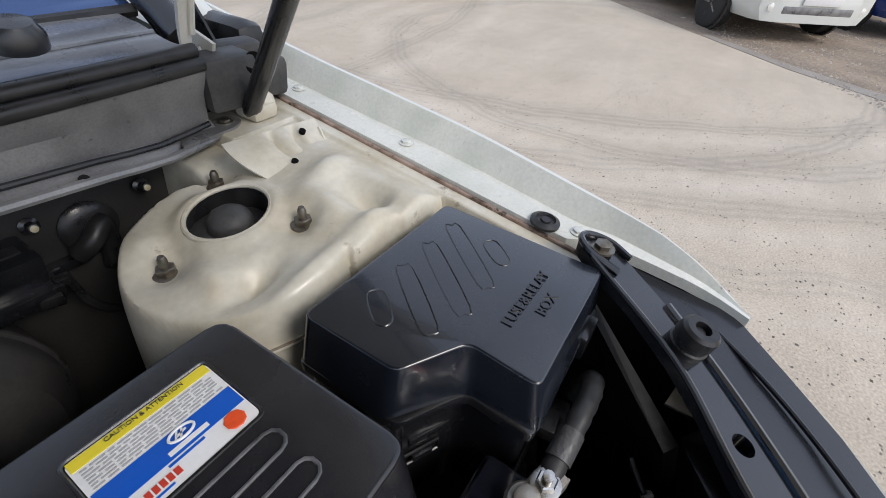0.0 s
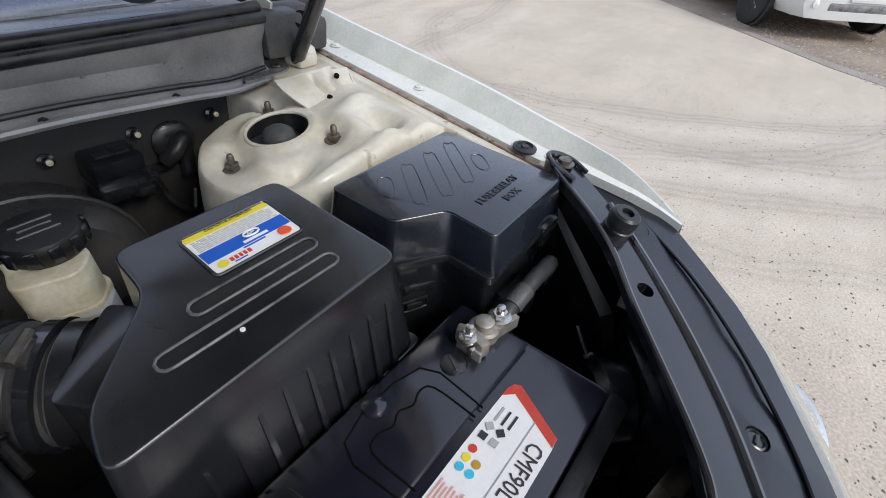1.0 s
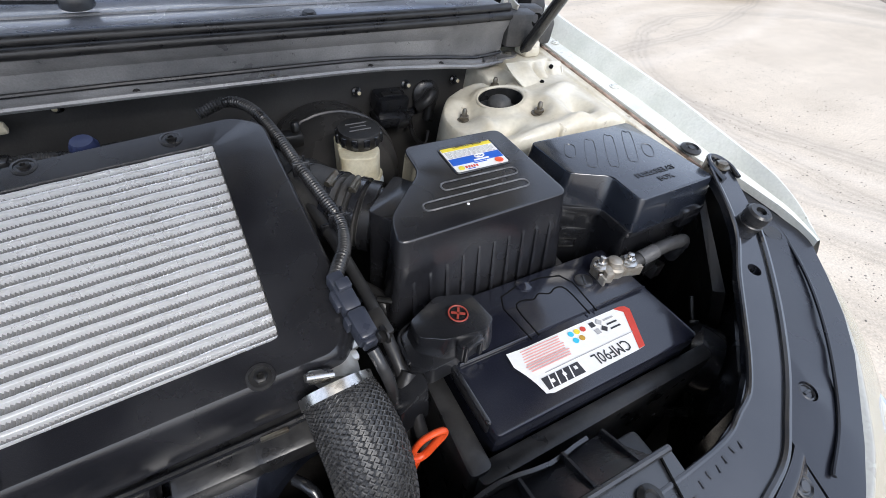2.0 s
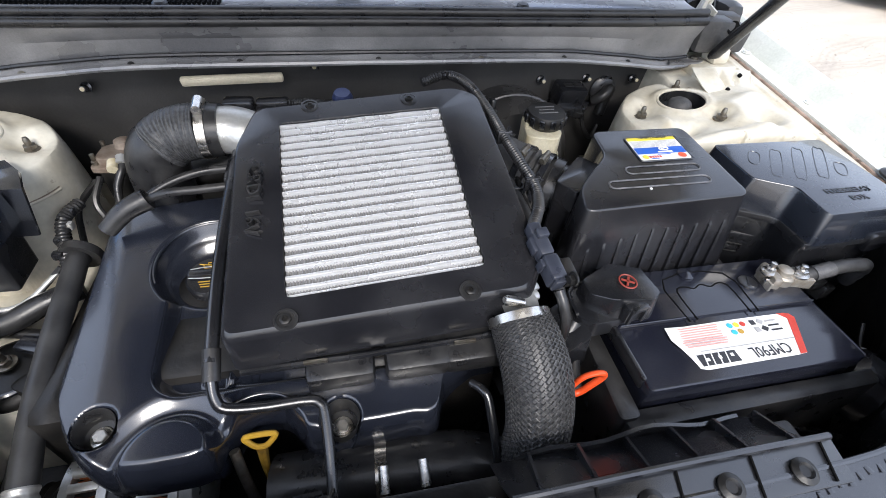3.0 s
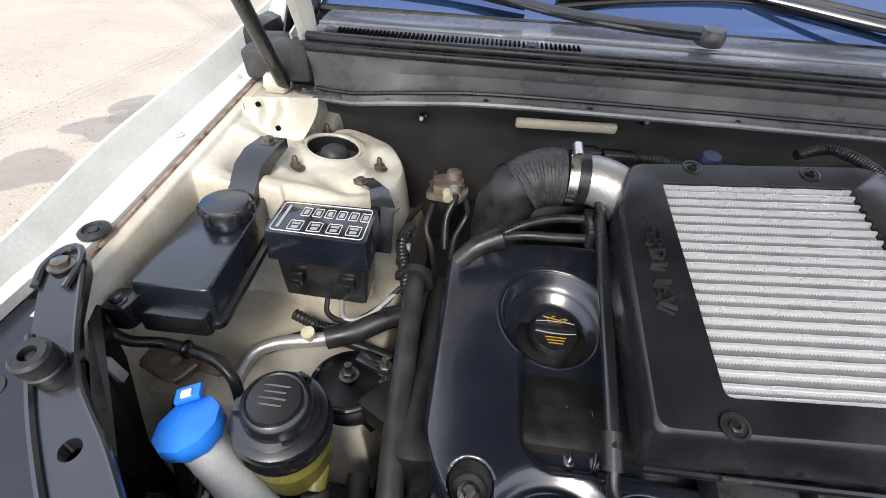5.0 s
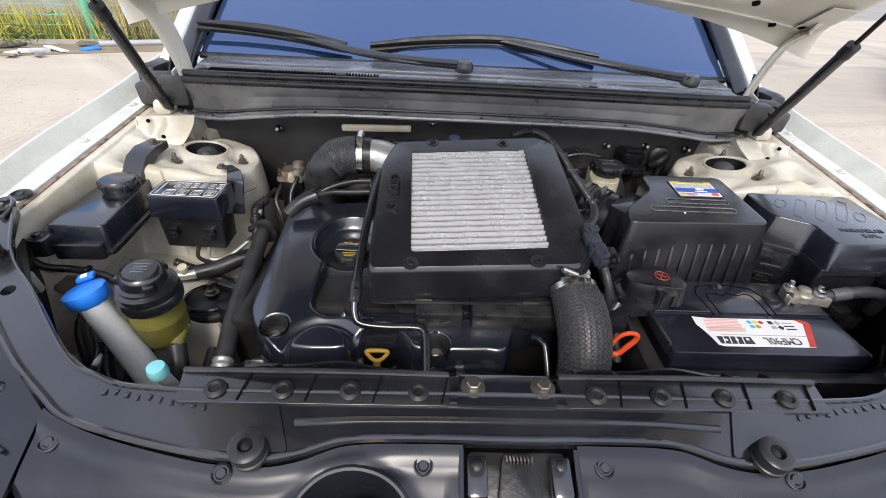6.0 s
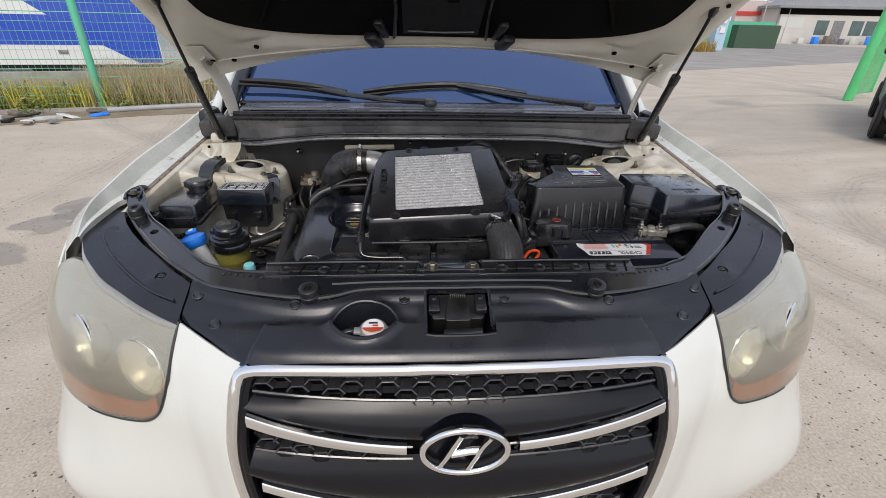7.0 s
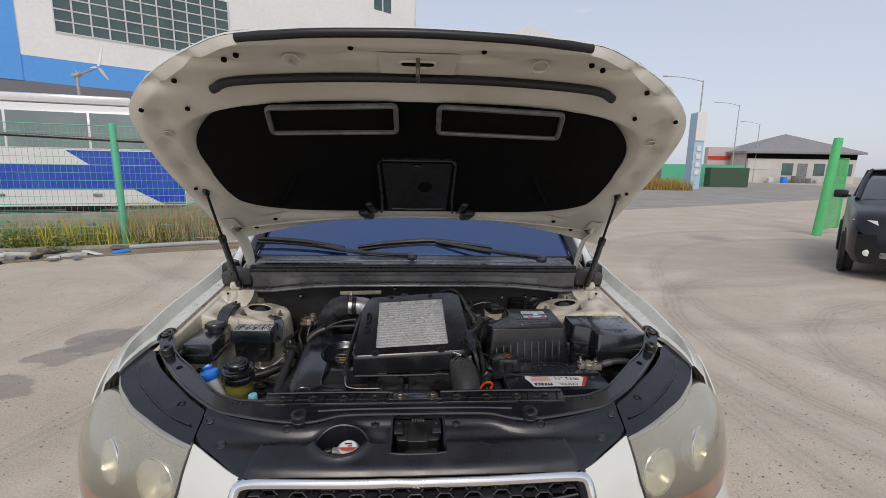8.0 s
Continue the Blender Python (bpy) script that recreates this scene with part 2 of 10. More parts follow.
# Weathered plastic, made paler to hold the sky's grazing reflection in its colour.
COWL = mat("weathered_cowl_with_sky_sheen", (0.17, 0.17, 0.172), 0.26, second=(0.28, 0.275, 0.27), scale=9, amount=0.8, bump=0.4, fine=500, relief=0.0003, grain=0.1, spec=0.9, coat=0.6)
HOSEG = mat("dusty_grey_hose", (0.022, 0.022, 0.023), 0.45, second=(0.050, 0.050, 0.050), scale=28, amount=0.7, bump=0.4, relief=0.0004)
LEAD = mat("dull_lead", (0.42, 0.40, 0.36), 0.5, 0.6, second=(0.24, 0.20, 0.15), scale=70, amount=0.8, bump=0.4, fine=300, relief=0.0006, spots=(0.55, 0.54, 0.50), spot_scale=90, spot_cover=0.66)
TAPE = mat("grey_wrapping_tape", (0.09, 0.09, 0.092), 0.45, second=(0.045, 0.045, 0.046), scale=60, amount=0.7, bump=0.4)
DUSTY = mat("dusty_black_rubber", (0.035, 0.035, 0.036), 0.55, second=(0.085, 0.082, 0.078), scale=30, amount=0.8, bump=0.6, fine=220, relief=0.0006, grain=0.12)
TYRE = mat("tyre_rubber", (0.020, 0.020, 0.020), 0.8, second=(0.05, 0.047, 0.042), scale=20, amount=0.6, bump=0.4)
RIM = mat("alloy_rim", (0.55, 0.55, 0.56), 0.3, 0.9, scale=10, amount=0.4)


# ---- mesh helpers ----
ORG = {}


def thing(name, at, label, category, group="", kind=""):
    ob = new(name)
    ob.empty_display_size = 0.05
    ob.location = at
    ORG[ob.name] = Vector(at)
    return tagged(ob, label, category, group, kind)


def part(name, bm, material, parent=None, label="", angle=38, recalc=True):
    """Links a bmesh in world metres as one mesh object under a thing or a part."""
    org = ORG.get(parent.name, Vector()) if parent else Vector()
    if recalc:
        bmesh.ops.recalc_face_normals(bm, faces=bm.faces)
    for v in bm.verts:
        v.co -= org
    for f in bm.faces:
        f.smooth = True
    me = bpy.data.meshes.new(name)
    bm.to_mesh(me)
    bm.free()
    me.set_sharp_from_angle(angle=radians(angle))
    me.materials.append(material)
    ob = new(name, me)
    ORG[ob.name] = org
    if parent:
        ob.parent = parent
    return tagged(ob, label)


def clone(ob, m, parent=None):
    """Another object on the same mesh."""
    o = new(ob.name.split(".")[0], ob.data)
    o.matrix_basis = m
    o.parent = parent
    return o


def join(*bms):
    a = bms[0]
    for b in bms[1:]:
        me = bpy.data.meshes.new("tmp")
        b.to_mesh(me)
        b.free()
        a.from_mesh(me)
        bpy.data.meshes.remove(me)
    return a


def mirrored(bm, s):
    if s < 0:
        for v in bm.verts:
            v.co.x = -v.co.x
    return bm


def moved(bm, m):
    bm.transform(m)
    return bm


def prism(outline, z0, z1, bevel=0.0, seg=2, taper=0.0):
    """Upright prism on an outline; z0 and z1 are numbers or functions of x, y. taper: metres by which the foot is wider."""
    bm = bmesh.new()
    f0 = z0 if callable(z0) else (lambda x, y: z0)
    f1 = z1 if callable(z1) else (lambda x, y: z1)
    cx = sum(p[0] for p in outline) / len(outline)
    cy = sum(p[1] for p in outline) / len(outline)
    low = []
    for x, y in outline:
        d = Vector((x - cx, y - cy))
        d = d.normalized() * taper if d.length else d
        low.append(bm.verts.new((x + d.x, y + d.y, f0(x, y))))
    top = [bm.verts.new((x, y, f1(x, y))) for x, y in outline]
    n = len(outline)
    for i in range(n):
        bm.faces.new((low[i], low[(i + 1) % n], top[(i + 1) % n], top[i]))
    bm.faces.new(top)
    bm.faces.new(low[::-1])
    if bevel:
        bm.normal_update()
        tops = set(top)
        edges = [e for e in bm.edges if e.verts[0] in tops or e.verts[1] in tops]
        bmesh.ops.bevel(bm, geom=edges, offset=bevel, segments=seg, affect="EDGES", profile=0.5, clamp_overlap=True)
    return bm


def plate(outline, holes, zf, thick):
    """A sheet on an outline with holes through it; zf gives its height."""
    bm = bmesh.new()
    edges = []
    for loop in (outline, *holes):
        vs = [bm.verts.new((x, y, zf(x, y))) for x, y in loop]
        edges += [bm.edges.new((vs[i], vs[(i + 1) % len(vs)])) for i in range(len(vs))]
    bmesh.ops.triangle_fill(bm, use_beauty=True, use_dissolve=False, edges=edges)
    bmesh.ops.recalc_face_normals(bm, faces=bm.faces)
    ext = bmesh.ops.extrude_face_region(bm, geom=list(bm.faces))
    for v in ext["geom"]:
        if isinstance(v, bmesh.types.BMVert):
            v.co.z -= thick
    return bm


def ring(cx, cy, rx, ry=None, n=24, rot=0.0):
    ry = ry or rx
    return [(cx + rx * math.cos(2 * math.pi * i / n + rot), cy + ry * math.sin(2 * math.pi * i / n + rot)) for i in range(n)]


def rounded(outline, r, n=4):
    """An outline with its corners rounded."""
    out = []
    k = len(outline)
    for i in range(k):
        p, a, b = Vector(outline[i]), Vector(outline[i - 1]), Vector(outline[(i + 1) % k])
        da, db = (a - p), (b - p)
        q = min(r, da.length * 0.45, db.length * 0.45)
        s, e = p + da.normalized() * q, p + db.normalized() * q
        for j in range(n + 1):
            t = j / n
            out.append(tuple((1 - t) ** 2 * s + 2 * t * (1 - t) * p + t * t * e))
    return out


def smooth(points, n=6, closed=False):
    """Points along a smooth line through the given ones."""
    p = [Vector(q) for q in points]
    k = len(p)
    out = []
    for i in range(k if closed else k - 1):
        a = p[(i - 1) % k] if closed or i else p[0] * 2 - p[1]
        b, c = p[i], p[(i + 1) % k]
        d = p[(i + 2) % k] if closed or i + 2 < k else p[-1] * 2 - p[-2]
        for j in range(n):
            t = j / n
            out.append(0.5 * ((2 * b) + (c - a) * t + (2 * a - 5 * b + 4 * c - d) * t * t + (3 * b - a - 3 * c + d) * t ** 3))
    if not closed:
        out.append(p[-1])
    return out


def loft(rings, cap=True, closed=False):
    bm = bmesh.new()
    rows = [[bm.verts.new(v) for v in r] for r in rings]
    n = len(rows[0])
    for a, b in list(zip(rows, rows[1:])) + ([(rows[-1], rows[0])] if closed else []):
        for i in range(n):
            bm.faces.new((a[i], a[(i + 1) % n], b[(i + 1) % n], b[i]))
    if cap and not closed:
        bm.faces.new(rows[0][::-1])
        bm.faces.new(rows[-1])
    return bm


def tube(points, r, seg=12, n=6, closed=False, wave=0.0, step=0.008, flat=1.0):
    """A round hose along a smooth line; r is a radius or a function of 0..1. wave: depth of its ridges, a step apart."""
    pts = smooth(points, n, closed) if n > 1 else [Vector(p) for p in points]
    if wave:
        fine = []
        for a, b in zip(pts, pts[1:]):
            k = max(1, round((b - a).length / (step / 4)))
            fine += [a.lerp(b, j / k) for j in range(k)]
        pts = fine + [pts[-1]]
    rf = r if callable(r) else (lambda t: r)
    rings, up, run = [], None, 0.0
    for i, p in enumerate(pts):
        if closed:
            t = (pts[(i + 1) % len(pts)] - pts[i - 1]).normalized()
        else:
            t = (pts[min(i + 1, len(pts) - 1)] - pts[max(i - 1, 0)]).normalized()
        if up is None:
            up = t.orthogonal().normalized()
        up = (up - t * up.dot(t)).normalized()
        side = t.cross(up)
        if i:
            run += (p - pts[i - 1]).length
        rad = rf(i / (len(pts) - 1)) + wave * math.sin(2 * math.pi * run / step)
        rings.append([p + rad * (math.cos(2 * math.pi * k / seg) * up + flat * math.sin(2 * math.pi * k / seg) * side) for k in range(seg)])
    return loft(rings, cap=not closed, closed=closed)


def lathe(profile, at=(0, 0, 0), axis=(0, 0, 1), seg=28):
    """A turned shape: (radius, height) pairs round an axis."""
    q = Vector((0, 0, 1)).rotation_difference(Vector(axis)).to_matrix()
    rings = []
    for r, h in profile:
        r = max(r, 1e-4)
        rings.append([Vector(at) + q @ Vector((r * math.cos(2 * math.pi * i / seg), r * math.sin(2 * math.pi * i / seg), h)) for i in range(seg)])
    return loft(rings)


def box(c, s, bevel=0.0, rot=(0, 0, 0), seg=2):
    bm = bmesh.new()
    bmesh.ops.create_cube(bm, size=1.0)
    bmesh.ops.scale(bm, vec=s, verts=bm.verts)
    if bevel:
        bmesh.ops.bevel(bm, geom=list(bm.edges), offset=min(bevel, min(s) * 0.45), segments=seg, affect="EDGES", profile=0.5)
    bm.transform(pose(*c, *rot))
    return bm


def grid(fun, nu, nv, thick=0.0, axis=None):
    """A sheet fun(u, v) with u and v from 0 to 1, thickened along its normal or an axis."""
    bm = bmesh.new()
    vs = [[bm.verts.new(fun(i / nu, j / nv)) for j in range(nv + 1)] for i in range(nu + 1)]
    for i in range(nu):
        for j in range(nv):
            bm.faces.new((vs[i][j], vs[i + 1][j], vs[i + 1][j + 1], vs[i][j + 1]))
    if thick:
        bm.normal_update()
        moves = {}
        for v in bm.verts:
            moves[v] = (Vector(axis) if axis else v.normal) * thick
        ext = bmesh.ops.extrude_face_region(bm, geom=list(bm.faces))
        new_verts = [v for v in ext["geom"] if isinstance(v, bmesh.types.BMVert)]
        old = {tuple(round(c, 6) for c in v.co): m for v, m in moves.items()}
        for v in new_verts:
            v.co += old[tuple(round(c, 6) for c in v.co)]
    return bm


def curve(knots):
    """A smooth function through (x, value) pairs."""
    xs, ys = [k[0] for k in knots], [k[1] for k in knots]

    def at(x):
        if x <= xs[0]:
            return ys[0]
        if x >= xs[-1]:
            return ys[-1]
        i = max(j for j in range(len(xs) - 1) if xs[j] <= x)
        t = (x - xs[i]) / (xs[i + 1] - xs[i])
        h = xs[i + 1] - xs[i]
        m0 = (ys[i + 1] - ys[i - 1]) / (xs[i + 1] - xs[i - 1]) if i else (ys[1] - ys[0]) / h
        m1 = (ys[i + 2] - ys[i]) / (xs[i + 2] - xs[i]) if i + 2 < len(xs) else (ys[-1] - ys[-2]) / h
        return ((2 * t ** 3 - 3 * t * t + 1) * ys[i] + (t ** 3 - 2 * t * t + t) * h * m0 + (3 * t * t - 2 * t ** 3) * ys[i + 1] + (t ** 3 - t * t) * h * m1)

    return at


def lettering(text, size, depth, m):
    """The mesh of a line of text, centred, lying in its own x, y plane, then posed by m."""
    cu = bpy.data.curves.new("letters", "FONT")
    cu.body, cu.size, cu.extrude, cu.align_x, cu.align_y = text, size, depth, "CENTER", "CENTER"
    cu.resolution_u = 2
    ob = new("letters", cu)
    dep = bpy.context.evaluated_depsgraph_get()
    me = bpy.data.meshes.new_from_object(ob.evaluated_get(dep))
    bm = bmesh.new()
    bm.from_mesh(me)
    bpy.data.objects.remove(ob)
    bpy.data.curves.remove(cu)
    bpy.data.meshes.remove(me)
    bm.transform(m)
    return bm


def basis(at, right, up):
    """A pose with its x along right and its y near up."""
    x = Vector(right).normalized()
    z = x.cross(Vector(up)).normalized()
    y = z.cross(x)
    m = Matrix((x, y, z)).transposed().to_4x4()
    m.translation = at
    return m


def hexbolt(at, r=0.008, h=0.008, axis=(0, 0, 1), flange=1.45):
    a = lathe([(r * flange, 0), (r * flange, h * 0.25), (r * 1.02, h * 0.35)], at, axis, 20)
    b = lathe([(r, 0), (r, h * 0.9), (r * 0.85, h)], at, axis, 6)
    return join(a, b)


# ---- the car's shell ----
car = thing("car", (0, 1.6, 0), "white sport utility car parked with its bonnet raised", "car")


def zf(x, y):
    """Height of the ledge on which the wings are bolted."""
    return 1.03 + 0.12 * (y - 0.587)


def zg(x, y):
    """Height of the upper radiator support and its arms."""
    return 0.957 + 0.225 * (y - 0.185)


def zc(x, y):
    """Height of the radiator cover."""
    return 0.957 + 0.46 * (y - 0.185)


base_y = curve([(0.0, 0.0), (0.2, 0.004), (0.38, 0.020), (0.44, 0.040), (0.5, 0.066), (0.59, 0.095), (0.72, 0.15), (0.82, 0.222), (0.885, 0.32), (0.92, 0.45), (0.935, 0.6), (0.94, 0.9)])
grille_x = curve([(0.25, 0.30), (0.42, 0.36), (0.52, 0.386), (0.62, 0.396), (0.72, 0.398), (0.82, 0.386), (0.9, 0.372), (1.0, 0.36)])


def bulge(x):
    """How fast the front skin leans back above the bumper."""
    return max(2.0, min(2.35, 2.0 + 6 * (x - 0.5)) + 0.60 * max(0.0, min(1.0, (x - 0.60) / 0.13)))


def power(x):
    """The lamps stand upright and round over at the top; the skin between them leans evenly."""
    return 2.0 + 1.6 * max(0.0, min(1.0, (x - 0.50) / 0.06))


def nose(x0, z):
    """The front skin: a place on it by its width and height."""
    dz = max(0.0, z - 0.75)
    y = base_y(x0) + bulge(x0) * 0.042 * (dz / 0.205) ** power(x0)
    low = max(0.0, 0.62 - z)
    y += 0.25 * low * low
    swell = 0.075 * math.exp(-((z - 0.48) / 0.17) ** 2) * max(0.0, min(1.0, (x0 - 0.5) / 0.3))
    tuck = max(0.0, min(1.0, (x0 - 0.66) / 0.22))
    x = x0 * (1 + swell) - 0.010 * tuck * tuck * (3 - 2 * tuck) + (grille_x(z) - 0.375) * max(0.0, 1 - (x0 - 0.375) / 0.11) * (1 if x0 >= 0.3 else 0)
    return x, y - swell * 0.6, z


lamp_top = curve([(0.497, 0.938), (0.508, 0.927), (0.565, 0.940), (0.648, 0.949), (0.722, 0.956), (0.786, 0.962), (0.84, 0.948), (0.87, 0.915), (0.885, 0.87)])
lamp_low = curve([(0.497, 0.937), (0.505, 0.90), (0.515, 0.845), (0.535, 0.79), (0.56, 0.758), (0.59, 0.743), (0.65, 0.733), (0.72, 0.732), (0.79, 0.745), (0.84, 0.785), (0.87, 0.83), (0.885, 0.862)])
skin_top = curve([(0.36, 0.898), (0.375, 0.900), (0.44, 0.920), (0.497, 0.937)])

for s in (1, -1):
    xs = [0.375 + i * 0.0065 for i in range(20)] + [0.503 + i * 0.012 for i in range(32)] + [0.885]
    xs = sorted(x for x in xs if x <= 0.885)

    def bumper_at(u, v):
        x = xs[min(round(u * (len(xs) - 1)), len(xs) - 1)]
        top = skin_top(x) if x < 0.497 else lamp_low(x)
        return nose(x, 0.25 + (top - 0.25) * v)

    part("bumper_half", mirrored(grid(bumper_at, len(xs) - 1, 26, -0.004), s), PAINT, car, "white front bumper skin")
    side = [0.885 + i * 0.011 for i in range(6)]

    def corner_at(u, v):
        # from the lamp's outer edge round to the wheel arch
        y0, y1 = base_y(0.885), 0.52
        x, y, z = nose(0.885, 0.25 + 0.612 * v)
        e = u
        return (x + (0.935 - 0.885) * math.sin(e * math.pi / 2) * 0.9, y + (y1 - y0) * e, 0.25 + 0.612 * v + 0.10 * e * v)

    part("bumper_corner", mirrored(grid(corner_at, 8, 16, -0.004), s), PAINT, car, "white bumper corner")

    # lamp unit behind a hazed lens
    lx = [0.497 + i * 0.388 / 44 for i in range(45)]

    def lens_at(u, v):
        x = lx[min(round(u * 44), 44)]
        a, b = lamp_low(x), lamp_top(x)
        px, py, pz = nose(x, a + (b - a) * v)
        return px, py - 0.002, pz

    bm = mirrored(grid(lens_at, 44, 18, -0.004), s)
    bmesh.ops.recalc_face_normals(bm, faces=bm.faces)
    if bm.calc_volume(signed=True) < 0:
        bmesh.ops.reverse_faces(bm, faces=bm.faces)
    unit = part("headlight", bm, LENS, car, "hazed yellowed headlight lens with an orange lower strip", recalc=False)

    def shell_at(u, v):
        x = lx[min(round(u * 44), 44)]
        a, b = lamp_low(x), lamp_top(x)
        px, py, pz = nose(x, a + (b - a) * v)
        d = 0.075 * math.sin(math.pi * u) ** 0.5 * math.sin(math.pi * v) ** 0.5
        return px - d * 0.45, py + d + 0.006, pz

    part("lamp_gap", mirrored(tube([(lambda q: (q[0] - 0.001, q[1] - 0.001, q[2]))(nose(x, lamp_low(x))) for x in lx[:26]], 0.0028, 6, 1), s), RUBBER, unit, "dark joint round the headlight")
    part("lamp_housing", mirrored(grid(shell_at, 44, 12), s), LAMPIN, unit)
    part("lamp_back", mirrored(grid(lambda u, v: Vector(shell_at(u, v)) + Vector((-0.006, 0.014, 0.0)), 44, 12), s), DARK, unit)

    def strip_at(u, v):
        x = 0.545 + 0.315 * u
        a, b = lamp_low(x), lamp_top(x)
        px, py, pz = nose(x, a + 0.006 + (0.030 + 0.016 * math.sin(math.pi * u)) * v)
        return px - 0.003, py + 0.007, pz

    part("amber_strip", mirrored(grid(strip_at, 20, 3, 0.004), s), AMBER, unit)
    for name, x, z, r, d in (("main_beam", 0.585, 0.850, 0.056, 0.035), ("dipped_beam", 0.728, 0.862, 0.054, 0.040)):
        px, py, pz = nose(x, z)
        ax = Vector((0.42 if x < 0.6 else 0.66, -0.90 if x < 0.6 else -0.75, 0.12)).normalized()
        at = Vector((px, py, pz)) - ax * 0.022
        prof = [(0.012, -d), (r * 0.55, -d * 0.85), (r * 0.85, -d * 0.45), (r, 0), (r * 1.04, -0.002), (r * 0.9, -d * 0.5), (r * 0.5, -d * 0.95), (0.0, -d * 1.05)]
        bowl = part(name, mirrored(lathe(prof, at, ax, 30), s), REFLECT, unit)
        part("beam_ring", mirrored(tube([at + (Vector((0, 0, 1)) - ax * ax.z).normalized() * (r * math.cos(a)) + ax.cross(Vector((0, 0, 1))).normalized() * (r * math.sin(a)) for a in [2 * math.pi * k / 30 for k in range(30)]], 0.0028, 6, 1, closed=True), s), CHROME, unit)
        part("bulb", mirrored(lathe([(0.0, -d * 0.9), (0.012, -d * 0.8), (0.011, -0.018), (0.0, -0.012)], at, ax, 14), s), ALU, unit)

# wings with the ledge, the gutter and the outer skin
crest_x = curve([(0.372, 0.803), (0.41, 0.814), (0.455, 0.824), (0.52, 0.834), (0.60, 0.842), (0.72, 0.850), (0.85, 0.846), (1.0, 0.840), (1.25, 0.845), (1.6, 0.845)])
ledge_x = curve([(0.372, 0.797), (0.40, 0.799), (0.44, 0.797), (0.50, 0.793), (0.530, 0.788), (0.552, 0.768), (0.575, 0.764), (1.6, 0.764)])
for s in (1, -1):
    ys = [0.372 + (1.45 - 0.372) * (i / 46) ** 1.15 for i in range(47)]

    def wing_at(u, v):
        y = ys[min(round(u * 46), 46)]
        c, z = crest_x(y), zf(0, y)
        f = min(1.0, (y - 0.372) / 0.14)
        zc0 = z + 0.003 + 0.017 * min(1.0, f * 1.4) + 0.02 * (y - 0.5)
        inn = ledge_x(y)
        w = c - inn
        out = 0.875 + 0.065 * min(1.0, max(0, (y - 0.372)) / 0.2) ** 0.6
        low = 0.85 - 0.12 * f
        drop = 0.008 * (1 - min(1.0, f / 0.4))
        z, zc0 = z - drop, zc0 - drop
        knots = [(inn, z - 0.012), (inn + 0.02 * w, z), (inn + 0.45 * w, z + 0.001), (inn + 0.49 * w, z - 0.009 * f), (inn + 0.66 * w, z - 0.007 * f), (inn + 0.86 * w, zc0 - 0.008 * f), (inn + 0.93 * w, zc0 - 0.001), (c, zc0 - 0.001), (c + 0.006, zc0 - 0.006),
                 (c + (out - c) * 0.45, zc0 - 0.035), (c + (out - c) * 0.78, zc0 - 0.10), (out - 0.004, zc0 - 0.17), (out, low), (out, low - 0.1 * f)]
        i = min(round(v * (len(knots) - 1)), len(knots) - 1)
        return knots[i][0], y, knots[i][1]

    wing = part("wing", mirrored(grid(wing_at, 46, 13, 0.0), s), PAINT, car, "white front wing with a dirty inner ledge", angle=28)
    wing.data.materials.append(GUTTER)
    for f in wing.data.polygons:
        cw = f.center + ORG[wing.name]
        f.material_index = 1 if cw.y > 0.40 and -0.05 < (abs(cw.x) - ledge_x(cw.y)) / (crest_x(cw.y) - ledge_x(cw.y)) < 0.90 else 0
    # sealed joint beside the ledge
    part("seam_sealer", mirrored(tube([(0.761, y, zf(0, y) - 0.006) for y in (0.53, 0.65, 0.8, 0.92, 1.0)], 0.0030, 8), s), SEALER, wing)
    for y, x in ((0.788, 0.790), (0.975, 0.79), (0.552, 0.786)):
        part("wing_bolt", mirrored(hexbolt((x, y, zf(0, y) + 0.001), 0.0065, 0.004), s), PAINT, wing)
    part("grommet", mirrored(join(lathe([(0.0165, 0), (0.0165, 0.003), (0.011, 0.006), (0.0095, 0.003), (0.006, 0.003), (0.005, 0.005), (0.0, 0.005)], (0.773, 0.587, zf(0, 0.587) + 0.001), (0, -0.12, 1), 24)), s), RUBBER, wing)

